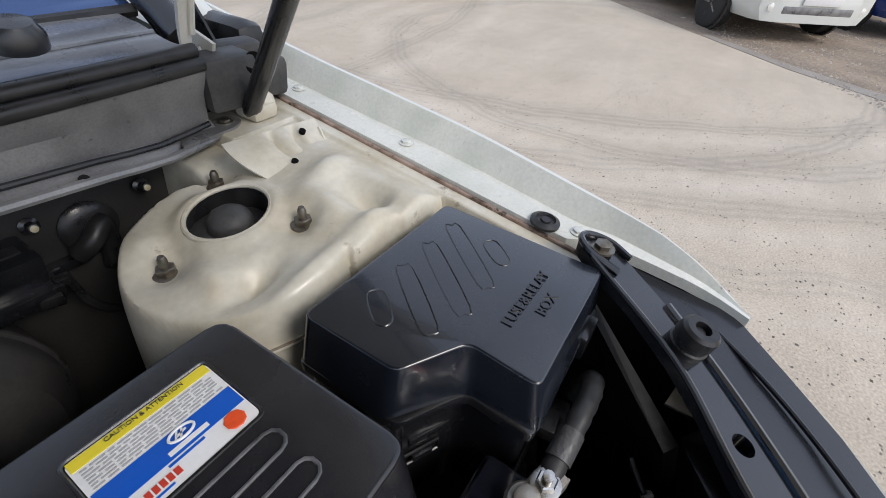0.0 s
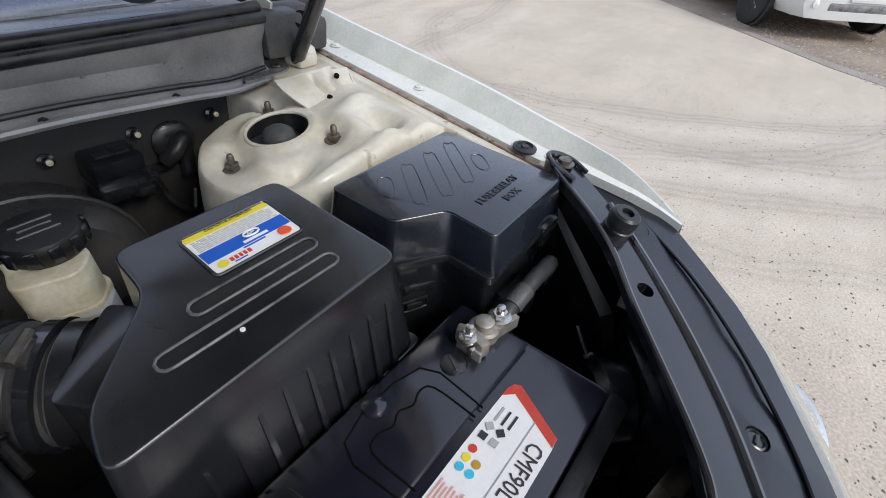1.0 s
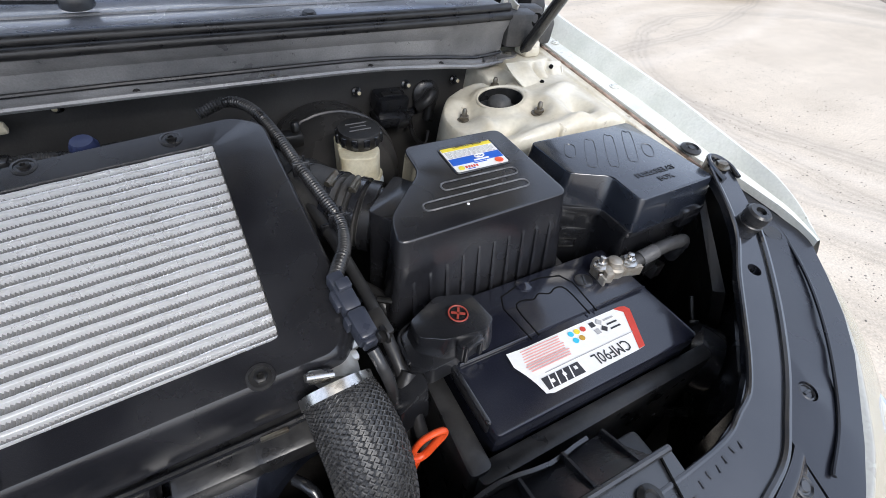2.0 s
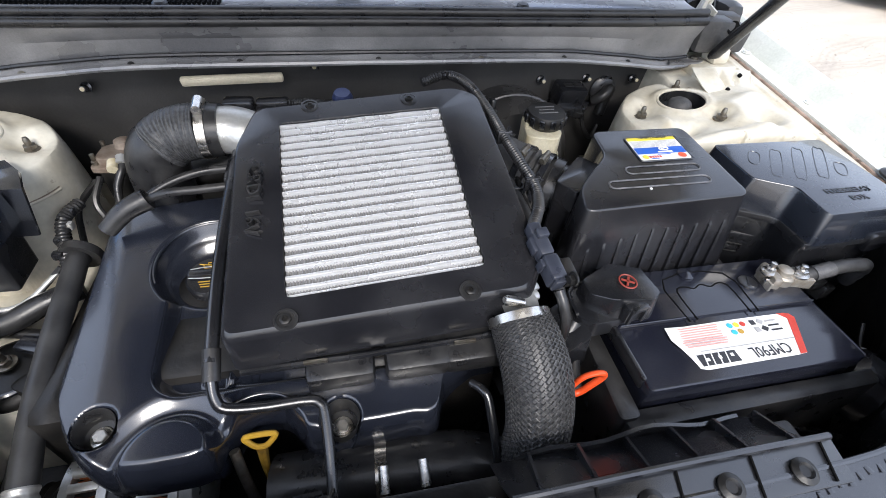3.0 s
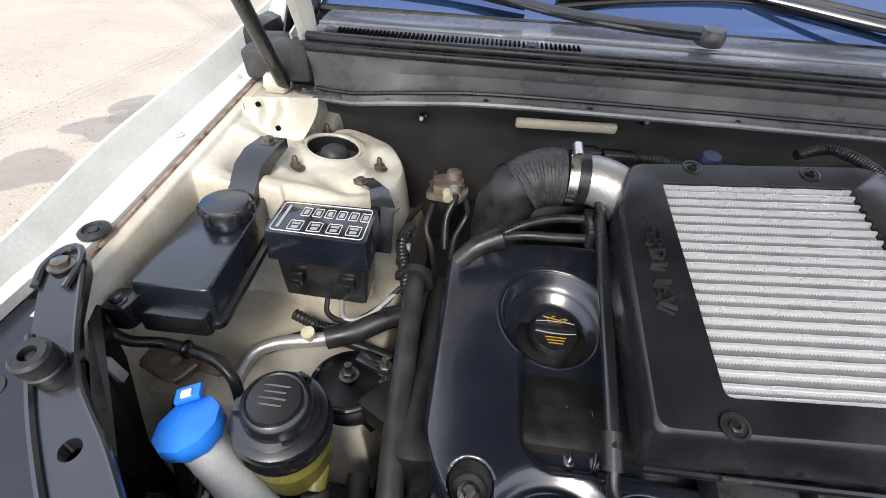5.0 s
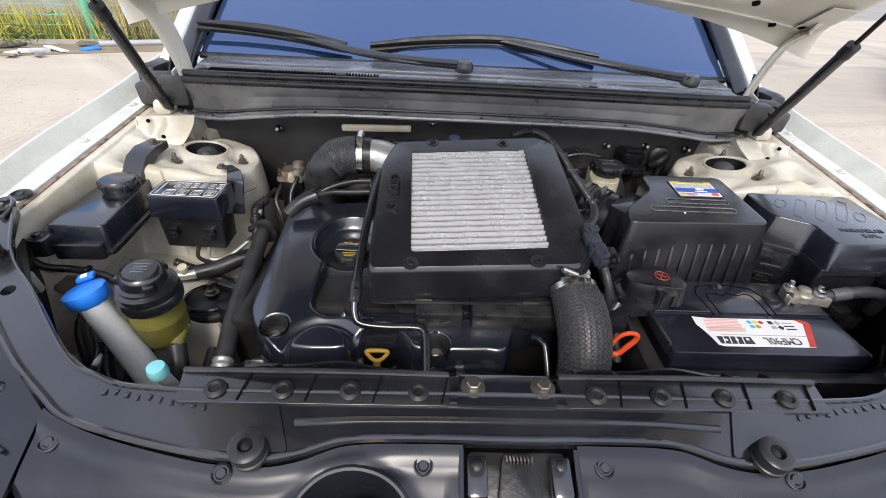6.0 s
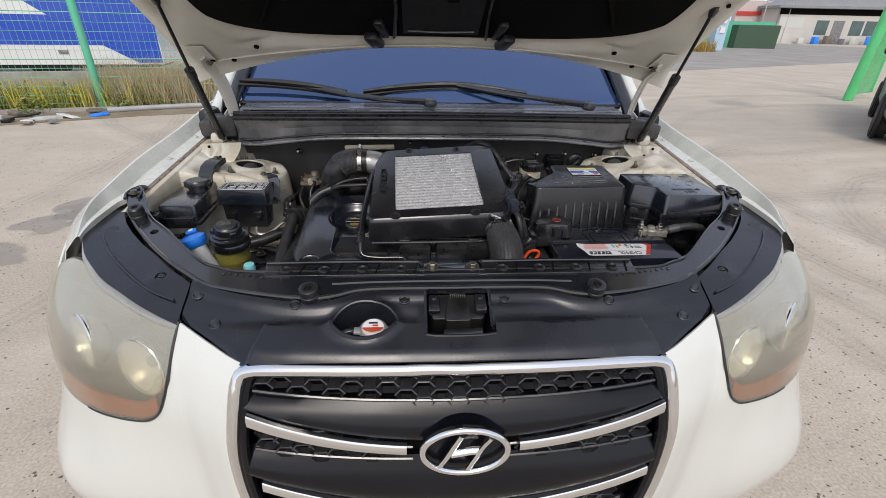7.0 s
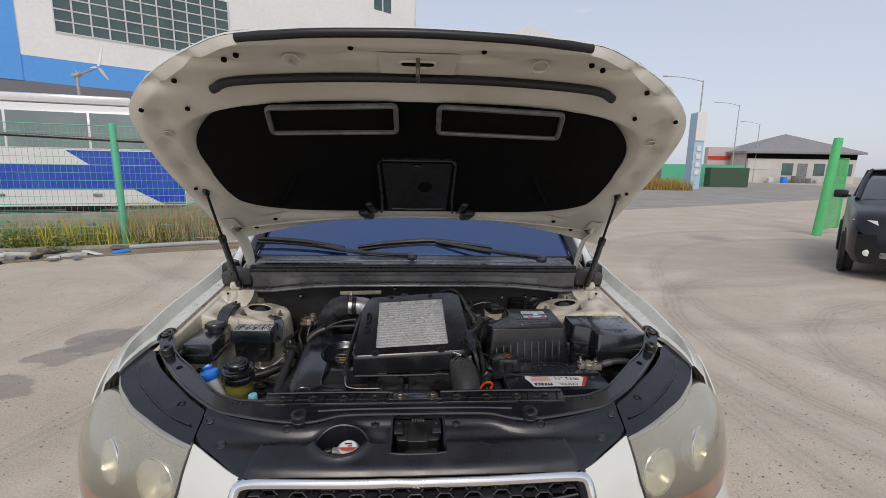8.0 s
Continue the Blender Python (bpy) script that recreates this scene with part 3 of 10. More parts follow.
# side covers beside the lamps
for s in (1, -1):
    line = [(0.506, 0.219), (0.55, 0.254), (0.595, 0.295), (0.652, 0.345), (0.700, 0.395), (0.738, 0.442), (0.760, 0.480), (0.778, 0.505), (0.800, 0.500), (0.804, 0.440), (0.803, 0.398), (0.795, 0.374), (0.765, 0.328), (0.725, 0.284), (0.685, 0.246), (0.637, 0.212), (0.592, 0.181), (0.552, 0.157), (0.525, 0.142), (0.497, 0.128)]

    def zs(x, y):
        # falls away towards the lamp and dips under the wing's nose
        edge = y - (0.128 + 0.62 * (x - 0.497) + 0.62 * max(0.0, x - 0.66) ** 1.3)
        return min(zg(x, y), zf(x, y) - 0.014) + 0.001 - 0.010 * max(0.0, min(1.0, 1 - edge / 0.035)) ** 2

    holes = [ring(0.5705, 0.241, 0.0105, n=18), ring(0.752, 0.411, 0.0135, n=22)]
    cover = part("side_cover", mirrored(plate(line, holes, zs, 0.006), s), SATIN, car, "black plastic side cover, scuffed and dusty")
    ridge = [(0.520, 0.178), (0.575, 0.205), (0.637, 0.252), (0.69, 0.302), (0.735, 0.352), (0.772, 0.410), (0.788, 0.46)]
    part("moulded_ridge", mirrored(tube([(x, y, zs(x, y) - 0.0022) for x, y in ridge], 0.0024, 8), s), SATIN, cover)
    zb_ = zs(0.752, 0.411)
    part("bolt_recess", mirrored(lathe([(0.0137, 0.0005), (0.0128, -0.001), (0.0122, -0.007), (0.0, -0.007)], (0.752, 0.411, zb_), (0, -0.22, 1), 24), s), RUBBER, cover)
    part("cover_bolt", mirrored(hexbolt((0.752, 0.411, zb_ - 0.007), 0.0066, 0.007, (0, -0.22, 1)), s), ZINC, cover)
    for x, y in ((0.5705, 0.241),):
        z = zs(x, y)
        part("push_clip", mirrored(join(lathe([(0.010, -0.006), (0.0098, -0.002), (0.0075, -0.001), (0.0065, -0.003), (0, -0.003)], (x, y, z), (0, -0.22, 1), 18), box((x, y, z - 0.002), (0.010, 0.003, 0.003), 0.001)), s), PLASTIC, cover)
    # soft outer band that falls from the cover's edge onto the lamp
    rim = smooth([(0.497, 0.128, 0), (0.525, 0.142, 0), (0.552, 0.157, 0), (0.592, 0.181, 0), (0.637, 0.212, 0), (0.685, 0.246, 0), (0.725, 0.284, 0), (0.765, 0.328, 0), (0.795, 0.374, 0)], 4)

    def lens_z(x, y):
        return 0.75 + 0.205 * (max(0.0, y - base_y(x)) / (0.042 * bulge(x))) ** (1 / power(x))

    def band_at(u, v):
        i = min(round(u * (len(rim) - 1)), len(rim) - 1)
        p = rim[i]
        t = (rim[min(i + 1, len(rim) - 1)] - rim[max(i - 1, 0)]).normalized()
        w = (0.003 + 0.009 * math.sin(math.pi * u ** 0.85)) * v
        x, y = p.x + t.y * w, p.y - t.x * w
        z0 = zs(p.x, p.y) - 0.001
        z1 = max(z0 - 0.03, min(z0, lens_z(x, y) + 0.005))
        return x, y, z0 + (z1 - z0) * v ** 1.5

    part("outer_band", mirrored(grid(band_at, len(rim) - 1, 6, 0.004, (0, 0, -1)), s), HAZE, cover, "hazed grey band along the headlight")

# upper radiator support with its two arms
half = [(0.0, 0.192), (0.10, 0.193), (0.178, 0.190), (0.225, 0.176), (0.262, 0.170), (0.315, 0.174), (0.375, 0.184), (0.430, 0.196), (0.475, 0.209), (0.512, 0.233), (0.560, 0.268), (0.610, 0.312), (0.655, 0.358), (0.690, 0.398), (0.728, 0.447), (0.757, 0.497), (0.766, 0.523), (0.757, 0.541), (0.741, 0.541), (0.728, 0.525), (0.702, 0.472), (0.672, 0.430), (0.640, 0.397), (0.606, 0.370), (0.560, 0.323), (0.516, 0.284), (0.470, 0.258), (0.425, 0.247), (0.38, 0.243), (0.2, 0.243), (0.0, 0.243)]
outline = half + [(-x, y) for x, y in half[-2:0:-1]]


def zt(x, y):
    a = abs(x)
    return zg(x, y) + 0.006 + (0.004 if a > 0.55 else 0.004 * max(0, (a - 0.4) / 0.15))


holes = [ring(sg * 0.636, 0.368, 0.0085, 0.0085, 18) for sg in (1, -1)]
support = part("radiator_support", plate(outline, holes, zt, 0.014), STEEL, car, "black steel radiator support with scuffed paint")
part("rear_flange", tube([(x, y, zt(x, y) + 0.001) for x, y in [(-a, b) for a, b in half[:-12:-1]][:0] + [(-0.73, 0.522), (-0.672, 0.428), (-0.606, 0.368), (-0.516, 0.282), (-0.47, 0.257), (-0.38, 0.242), (0, 0.242), (0.38, 0.242), (0.47, 0.257), (0.516, 0.282), (0.606, 0.368), (0.672, 0.428), (0.73, 0.522)]], 0.003, 8), STEEL, support)
part("front_flange", tube([(x, y, zt(x, y) + 0.0005) for x, y in [(-p[0], p[1]) for p in half[14:0:-1]] + half[0:15]], 0.0042, 8), STEEL, support)
part("pressed_rib", tube([(x, y, zt(x, y) - 0.001) for x, y in ((-0.235, 0.208), (-0.15, 0.212), (0, 0.213), (0.15, 0.212), (0.235, 0.208))], 0.0045, 8), STEEL, support)
part("pressed_rib", tube([(x, y, zt(x, y) - 0.001) for x, y in ((-0.33, 0.230), (-0.15, 0.230), (0, 0.230), (0.15, 0.230), (0.33, 0.230))], 0.004, 8), STEEL, support)
for s in (1, -1):
    # reinforcing gusset under the rubber stop
    part("gusset", mirrored(plate(rounded([(0.235, 0.176), (0.305, 0.176), (0.322, 0.238), (0.262, 0.240)], 0.006), [], lambda x, y: zt(x, y) + 0.003, 0.003), s), STEEL, support)
    # shiny worn stamped row
    for k in range(10):
        x = 0.335 + 0.0125 * k
        y = 0.222 + 0.0016 * k + 0.0012 * (k % 3)
        part("stamped_mark", mirrored(box((x, y, zt(x, y) + 0.0008), (0.0035 + 0.002 * (k % 2), 0.007, 0.0009), 0.0003, (0, 0, 12 * (k % 3) - 8)), s), STEEL, support)
    part("arm_bolt", mirrored(hexbolt((0.749, 0.519, zt(0.749, 0.519) + 0.001), 0.0085, 0.008), s), ZINC, support)
    part("arm_rim", mirrored(tube([(x, y, zt(x, y) + 0.003) for x, y in ((0.728, 0.495), (0.733, 0.525), (0.745, 0.540), (0.758, 0.535), (0.764, 0.515), (0.757, 0.492))], 0.0035, 8), s), STEEL, support)

for s in (1, -1):
    for label, x, y, h, r in (("round black rubber bonnet stop on a screw", 0.272, 0.176, 0.022, 0.0185), ("cone-shaped black rubber bonnet stop", 0.694, 0.424, 0.026, 0.0165)):
        z = zt(x, y)
        stop = thing("bonnet_stop", (s * x, y, z), label, "rubber stop", "bonnet stops")
        part("cushion", lathe([(r, 0), (r * 1.02, h * 0.25), (r * 0.93, h * 0.3), (r * 0.93, h * 0.45), (r, h * 0.5), (r * 0.96, h * 0.9), (r * 0.8, h), (r * 0.42, h), (r * 0.36, h * 0.7), (0, h * 0.7)], (s * x, y, z), (0, -0.22, 1), 26), RUBBER, stop)
        part("screw", lathe([(r * 0.25, h * 0.6), (r * 0.25, h * 0.86), (0, h * 0.9)], (s * x, y, z), (0, -0.22, 1), 10), DARK, stop)

# radiator cover with the cap's opening and the latch's notch
ch = [(0.068, 0.186), (0.10, 0.187), (0.178, 0.184), (0.225, 0.170), (0.262, 0.165), (0.315, 0.168), (0.375, 0.178), (0.430, 0.190), (0.475, 0.204), (0.500, 0.216), (0.486, 0.139), (0.462, 0.123), (0.42, 0.096), (0.383, 0.072), (0.374, 0.064), (0.30, 0.060), (0.2, 0.056), (0.10, 0.054)]
outline = ch + [(0.0, 0.053)] + [(-x, y) for x, y in ch[::-1]][:-1] + [(-0.058, 0.186), (-0.055, 0.085), (-0.045, 0.077), (0.055, 0.077), (0.066, 0.085)]
opening = ring(-0.166, 0.121, 0.0615, 0.0455, 40)


def shrunk(k):
    return [(-0.165 + (x + 0.165) * k, 0.122 + (y - 0.122) * k) for x, y in opening]


cover_low = curve([(0.0, 0.037), (0.1, 0.038), (0.2, 0.040), (0.3, 0.044), (0.345, 0.048), (0.365, 0.056), (0.383, 0.070), (0.42, 0.096), (0.462, 0.123), (0.486, 0.139), (0.50, 0.150)])
cover_high = curve([(0.0, 0.186), (0.1, 0.187), (0.178, 0.184), (0.225, 0.170), (0.262, 0.165), (0.315, 0.168), (0.375, 0.178), (0.43, 0.190), (0.475, 0.204), (0.50, 0.216)])


def soft(d, w):
    t = max(0.0, min(1.0, 0.5 - d / w))
    return t * t * (3 - 2 * t)


def hole_d(x, y):
    """Signed distance, near enough, from the cap's opening."""
    return (math.hypot((x + 0.166) / 0.0605, (y - 0.121) / 0.0445) - 1) * 0.05


def zcov(x, y):
    """The moulded radiator cover: a raised front field, a valley behind it and a collar round the opening."""
    a = abs(x)
    z = zc(x, y)
    z += 0.026 * soft(max(y - 0.110 - 0.006 * (a / 0.35) ** 2, a - 0.358 + 0.3 * (y - 0.06)), 0.014)
    z += 0.006 * math.exp(-(hole_d(x, y) / 0.008) ** 2)
    z += 0.006 * soft(cover_high(a) - 0.016 - y, 0.012) - 0.004 * math.exp(-((y - 0.140) / 0.014) ** 2) * (1 if a > 0.07 else 0)
    z -= 0.013 * max(0.0, 1 - (y - cover_low(a)) / 0.020) ** 2 * soft(a - 0.36, 0.02) + 0.004 * soft(y - cover_low(a) - 0.003, 0.008) * (1 - soft(a - 0.36, 0.02))
    return z


hood_clips = [(0.297, 0.160), (0.0955, 0.170), (0.479, 0.187), (0.4345, 0.133)]
bm = bmesh.new()
nx, ny = 220, 34
vs = {}
for i in range(nx + 1):
    for j in range(ny + 1):
        x = -0.497 + 0.994 * i / nx
        lo_, hi_ = cover_low(abs(x)), cover_high(abs(x))
        y = lo_ + (hi_ - lo_) * j / ny
        vs[i, j] = bm.verts.new((x, y, zcov(x, y)))
for i in range(nx):
    for j in range(ny):
        c = (vs[i, j].co + vs[i + 1, j + 1].co) / 2
        if hole_d(c.x, c.y) > 0.001 and not (-0.056 < c.x < 0.066 and c.y > 0.082):
            bm.faces.new((vs[i, j], vs[i + 1, j], vs[i + 1, j + 1], vs[i, j + 1]))
bmesh.ops.delete(bm, geom=[v for v in bm.verts if not v.link_faces], context="VERTS")
shield = part("radiator_cover", bm, SATIN, car, "black plastic radiator cover, dusty, with an opening for the cap", angle=60)
part("notch_rim", tube([(x, y, zcov(x, y) - 0.001) for x, y in ((-0.056, 0.184), (-0.056, 0.12), (-0.056, 0.084), (0.0, 0.081), (0.066, 0.084), (0.066, 0.12), (0.066, 0.184))], 0.003, 8, 3), SATIN, shield)
part("notch_wall", grid(lambda u, v: (-0.056 + 0.122 * u, 0.082 + 0.004 * v, zcov(0, 0.082) - 0.003 - 0.09 * v), 8, 4, 0.003, (0, -1, 0)), SATIN, shield)
for x in (-0.056, 0.066):
    part("notch_side", grid(lambda u, v: (x, 0.083 + 0.10 * u, zcov(x, 0.083 + 0.10 * u) - 0.003 - 0.09 * v), 8, 4), SATIN, shield)
part("opening_rim", tube([(x, y, zcov(x, y) - 0.002) for x, y in shrunk(1.0)], 0.004, 8, 1, closed=True), SATIN, shield)
part("opening_wall", loft([[(x, y, zcov(x, y) - 0.003) for x, y in opening], [(x, y, zc(x, y) - 0.05) for x, y in shrunk(0.93)]], cap=False), SATIN, shield)
# Near-black floor standing for the darkness down in the opening.
part("opening_shade_floor", plate(shrunk(0.925), [], lambda x, y: zc(-0.165, 0.124) - 0.048, 0.004), DARK, shield)
for s in (1, -1):
    for x, y in hood_clips:
        z = zcov(x, y)
        part("push_clip", mirrored(join(lathe([(0.0105, 0.0), (0.0105, 0.0016), (0.009, 0.0028), (0.0075, 0.0012), (0.006, 0.0012), (0.0045, 0.003), (0.0, 0.003)], (x, y, z), (0, -0.46, 1), 20)), s), PLASTIC, shield)

cap = thing("radiator_filler", (-0.151, 0.113, 0.905), "silver radiator cap with a white and orange warning label", "radiator cap")
ax = (0, -0.25, 1)
part("filler_neck", lathe([(0.030, -0.05), (0.030, -0.012), (0.027, -0.010)], (-0.151, 0.113, 0.930), ax, 24), DARK, cap)
part("disc", lathe([(0.022, -0.012), (0.0255, -0.008), (0.0255, -0.003), (0.022, 0.001), (0.0, 0.002)], (-0.151, 0.113, 0.930), ax, 30), ALU, cap)
for sg in (1, -1):
    part("ear", box((-0.151 + sg * 0.027, 0.113, 0.9245), (0.016, 0.016, 0.007), 0.003, (14, 0, 0)), ALU, cap)
part("label", lathe([(0.0195, 0.0018), (0.0195, 0.0028), (0, 0.003)], (-0.151, 0.113, 0.930), ax, 28), WHITE, cap)
part("orange_band", plate([(-0.151 + 0.0190 * math.cos(a), 0.113 + 0.0190 * math.sin(a)) for a in [math.pi * (1.03 + 0.94 * i / 12) for i in range(13)]], [], lambda x, y: 0.9333 - 0.25 * (0.113 - y) * -1, 0.0006), ORANGE, cap)
for k in range(2):
    part("print_bar", box((-0.151 + 0.004 * k, 0.122 - 0.006 * k, 0.9354 - 0.0015 * k), (0.016 - 0.006 * k, 0.004, 0.0006), 0, (14, 0, 0)), INK if k == 0 else RED, cap)
part("overflow_hose", tube([(-0.172, 0.118, 0.914), (-0.19, 0.124, 0.916), (-0.205, 0.120, 0.912), (-0.214, 0.108, 0.89)], 0.0075, 10), RUBBER, cap)

latch = thing("bonnet_latch", (0.005, 0.13, 0.88), "greasy dark steel bonnet latch with a spring and lever", "latch")
part("back_plate", prism(rounded([(-0.052, 0.082), (0.062, 0.082), (0.062, 0.150), (-0.052, 0.150)], 0.01), 0.80, lambda x, y: zc(x, y) - 0.085), DARK, latch)
part("upper_plate", prism(rounded([(-0.045, 0.140), (0.055, 0.140), (0.058, 0.188), (-0.05, 0.188)], 0.008), 0.87, lambda x, y: zc(x, y) - 0.008, 0.003), DARK, latch)
for x in (-0.040, 0.048):
    part("side_bracket", box((x, 0.162, 0.945), (0.022, 0.040, 0.016), 0.004, (20, 0, 0)), STEEL, latch)
    part("bracket_bolt", hexbolt((x, 0.170, 0.953), 0.006, 0.006, (0, -0.4, 1)), DARK, latch)
part("hook_plate", prism(rounded([(-0.022, 0.128), (0.030, 0.128), (0.022, 0.180), (-0.012, 0.182)], 0.008), 0.91, lambda x, y: zc(x, y) + 0.002, 0.003), DARK, latch)
part("release_lever", box((0.012, 0.115, 0.915), (0.072, 0.014, 0.008), 0.002, (24, 0, 4)), STEEL, latch)
part("lever_end", box((-0.008, 0.098, 0.902), (0.005, 0.05, 0.006), 0.002, (24, 0, 3)), ALU, latch)
part("spring", tube([(-0.01 + 0.03 * t / 40 , 0.176 + 0.004 * math.cos(t * 1.25), 0.956 + 0.004 * math.sin(t * 1.25)) for t in range(41)], 0.0011, 6, 2), ZINC, latch)

# grille
def gy(x, z):
    return nose(min(abs(x), 0.37), z)[1] if abs(x) < 0.37 else base_y(abs(x)) + 2.0 * max(0, z - 0.75) ** 2


grille_half = [(0.0, 0.899), (0.15, 0.8985), (0.30, 0.897), (0.355, 0.893), (0.373, 0.880), (0.381, 0.84), (0.391, 0.77), (0.397, 0.70), (0.394, 0.62), (0.378, 0.54), (0.34, 0.487), (0.24, 0.468), (0.12, 0.464)]
loop = grille_half + [(0.0, 0.464)] + [(-x, z) for x, z in grille_half[:0:-1]]
frame_path = [(x, gy(x, z) - 0.006, z) for x, z in loop]
grille = part("grille_frame", tube(frame_path, lambda t: 0.0085 + 0.0045 * abs(math.cos(math.pi * t)) ** 3, 12, 3, closed=True), CHROME, car, "chrome grille frame", angle=60)
# Black sheet that stands for the unlit depth behind the mesh.
part("grille_shade_sheet", grid(lambda u, v: (-0.40 + 0.80 * u, gy(-0.40 + 0.80 * u, 0.47 + 0.42 * v) + 0.045, 0.47 + 0.415 * v), 20, 6, 0.004), FELT, grille, "black sheet standing in for the shade behind the grille")


def bar(name, xa, xb, za, zb, bow_a, bow_b, material, proud, n=24, label="", back=0.035):
    """A grille bar between two lower and upper lines that bow with x."""
    rings = []
    for i in range(n + 1):
        x = xa + (xb - xa) * i / n
        q = (abs(x) / 0.39) ** 2
        lo, hi = za + bow_a * q, zb + bow_b * q
        y = gy(x, (lo + hi) / 2)
        if name == "body_bar":
            # convex: the upper half leans back
            rings.append([(x, y + back, lo - 0.002), (x, y + 0.004, lo), (x, y - 0.004, lo + (hi - lo) * 0.16), (x, y - 0.005, lo + (hi - lo) * 0.34), (x, y + 0.001, lo + (hi - lo) * 0.55), (x, y + 0.012, lo + (hi - lo) * 0.78), (x, y + 0.026, hi), (x, y + max(back, 0.028), hi)])
            continue
        rings.append([(x, y + back, lo - 0.002), (x, y - proud * 0.5, lo), (x, y - proud, lo + (hi - lo) * 0.3), (x, y - proud, lo + (hi - lo) * 0.75), (x, y - proud * 0.6, hi), (x, y + back, hi)])
    return part(name, loft(rings), material, grille, label)


GRILLE = mat("gloss_black_grille", (0.004, 0.0045, 0.007), 0.24, second=(0.007, 0.0075, 0.010), scale=8, amount=0.5, rv=0.04, spec=0.35)
bar("body_bar", -0.375, 0.375, 0.760, 0.834, 0.070, 0.020, GRILLE, 0.004, label="glossy black grille bar")
bar("body_bar", -0.378, 0.378, 0.597, 0.706, 0.079, 0.025, GRILLE, 0.004, label="glossy black grille bar")
bar("body_bar", -0.36, 0.36, 0.470, 0.518, 0.0, 0.03, GRILLE, 0.004, label="glossy black grille bar")
bar("chrome_bar", -0.362, -0.092, 0.739, 0.762, 0.064, 0.072, CHROME, 0.010, label="chrome grille bar", back=0.002)
bar("chrome_bar", 0.106, 0.368, 0.739, 0.762, 0.064, 0.072, CHROME, 0.010, label="chrome grille bar", back=0.002)
bar("chrome_bar", -0.356, 0.366, 0.576, 0.598, 0.076, 0.081, CHROME, 0.010, label="chrome grille bar", back=0.002)
part("grille_surround", tube([(x * 0.965, gy(x, z) + 0.002, 0.68 + (z - 0.68) * 0.955) for x, z in loop], 0.010, 8, 2, closed=True), GRILLE, grille)


def honeycomb(xa, xb, lo, hi):
    """Hexagonal mesh between two lines, as open cells with thin walls."""
    r, w = 0.0205, 0.0022
    bms = []
    dx, dz = r * 1.5, r * math.sqrt(3) / 1.0
    i0 = int(xa / dx) - 1
    for i in range(i0, int(xb / dx) + 2):
        for j in range(-3, 4):
            x = i * dx
            zm = (lo(x) + hi(x)) / 2
            z = zm + j * dz * 0.72 + (dz * 0.36 if i % 2 else 0)
            if not (xa + r * 0.5 < x < xb - r * 0.5 and lo(x) - 0.004 < z < hi(x) + 0.004):
                continue
            y = gy(x, z) + 0.012
            rings = []
            for rad, dy in ((r, 0.0), (r, 0.014), (r - w * 1.3, 0.014), (r - w, -0.002)):
                rings.append([(x + rad * math.cos(math.pi * k / 3), y + dy, z + 0.72 * rad * math.sin(math.pi * k / 3)) for k in range(6)])
            bms.append(loft(rings, cap=False, closed=True))
    return join(*bms) if bms else bmesh.new()


HEX = mat("grille_mesh_plastic", (0.030, 0.030, 0.033), 0.20, coat=0.5, second=(0.055, 0.055, 0.057), scale=20, amount=0.6)
hexes = [(-0.352, 0.352, lambda x: 0.838 + 0.020 * (x / 0.37) ** 2, lambda x: 0.882),
         (-0.362, -0.082, lambda x: 0.712 + 0.022 * (x / 0.37) ** 2, lambda x: 0.740 + 0.062 * (x / 0.37) ** 2),
         (0.092, 0.368, lambda x: 0.712 + 0.022 * (x / 0.37) ** 2, lambda x: 0.740 + 0.062 * (x / 0.37) ** 2),
         (-0.34, 0.34, lambda x: 0.525 + 0.04 * (x / 0.37) ** 2, lambda x: 0.576 + 0.072 * (x / 0.37) ** 2)]
for a, b, lo, hi in hexes:
    part("mesh_insert", honeycomb(a, b, lo, hi), HEX, grille, "black hexagonal grille mesh", angle=20)
    n = 20
    for f in (lo, hi):
        part("mesh_edge", tube([(a + (b - a) * i / n, gy(a + (b - a) * i / n, f(0)) + 0.012, f(a + (b - a) * i / n)) for i in range(n + 1)], 0.003, 6, 1), HEX, grille)
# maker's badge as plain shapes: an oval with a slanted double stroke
bx, bz = 0.008, 0.768
by = gy(0, bz) - 0.022
badge = part("badge", tube([(bx + 0.073 * math.cos(a), by, bz + 0.0505 * math.sin(a)) for a in [2 * math.pi * i / 36 for i in range(36)]], 0.0062, 10, 1, closed=True), CHROME, grille, "oval chrome badge", angle=60)
part("badge_plate", loft([[(bx + 0.073 * math.cos(a), by + 0.012, bz + 0.0505 * math.sin(a)) for a in [2 * math.pi * i / 36 for i in range(36)]], [(bx + 0.073 * math.cos(a), by + 0.05, bz + 0.0505 * math.sin(a)) for a in [2 * math.pi * i / 36 for i in range(36)]]]), GRILLE, badge)
for pts in ([(-0.048, -0.036), (-0.034, -0.012), (-0.022, 0.014), (-0.006, 0.046)], [(0.008, -0.046), (0.022, -0.016), (0.034, 0.012), (0.050, 0.036)], [(-0.028, -0.004), (-0.010, -0.001), (0.010, 0.003), (0.030, 0.004)]):
    part("badge_stroke", tube([(bx + 0.88 * x, by - 0.001, bz + 0.88 * z) for x, z in pts], 0.0100 if len({x > 0 for x, z in pts}) == 1 or pts[0][1] < -0.02 else 0.0066, 10, 5, flat=0.45), CHROME, badge, angle=60)

# raised bonnet
DUCTRIM = mat("duct_rim_grey", (0.20, 0.20, 0.20), 0.4, 0.4, second=(0.10, 0.10, 0.10), scale=30, amount=0.8)
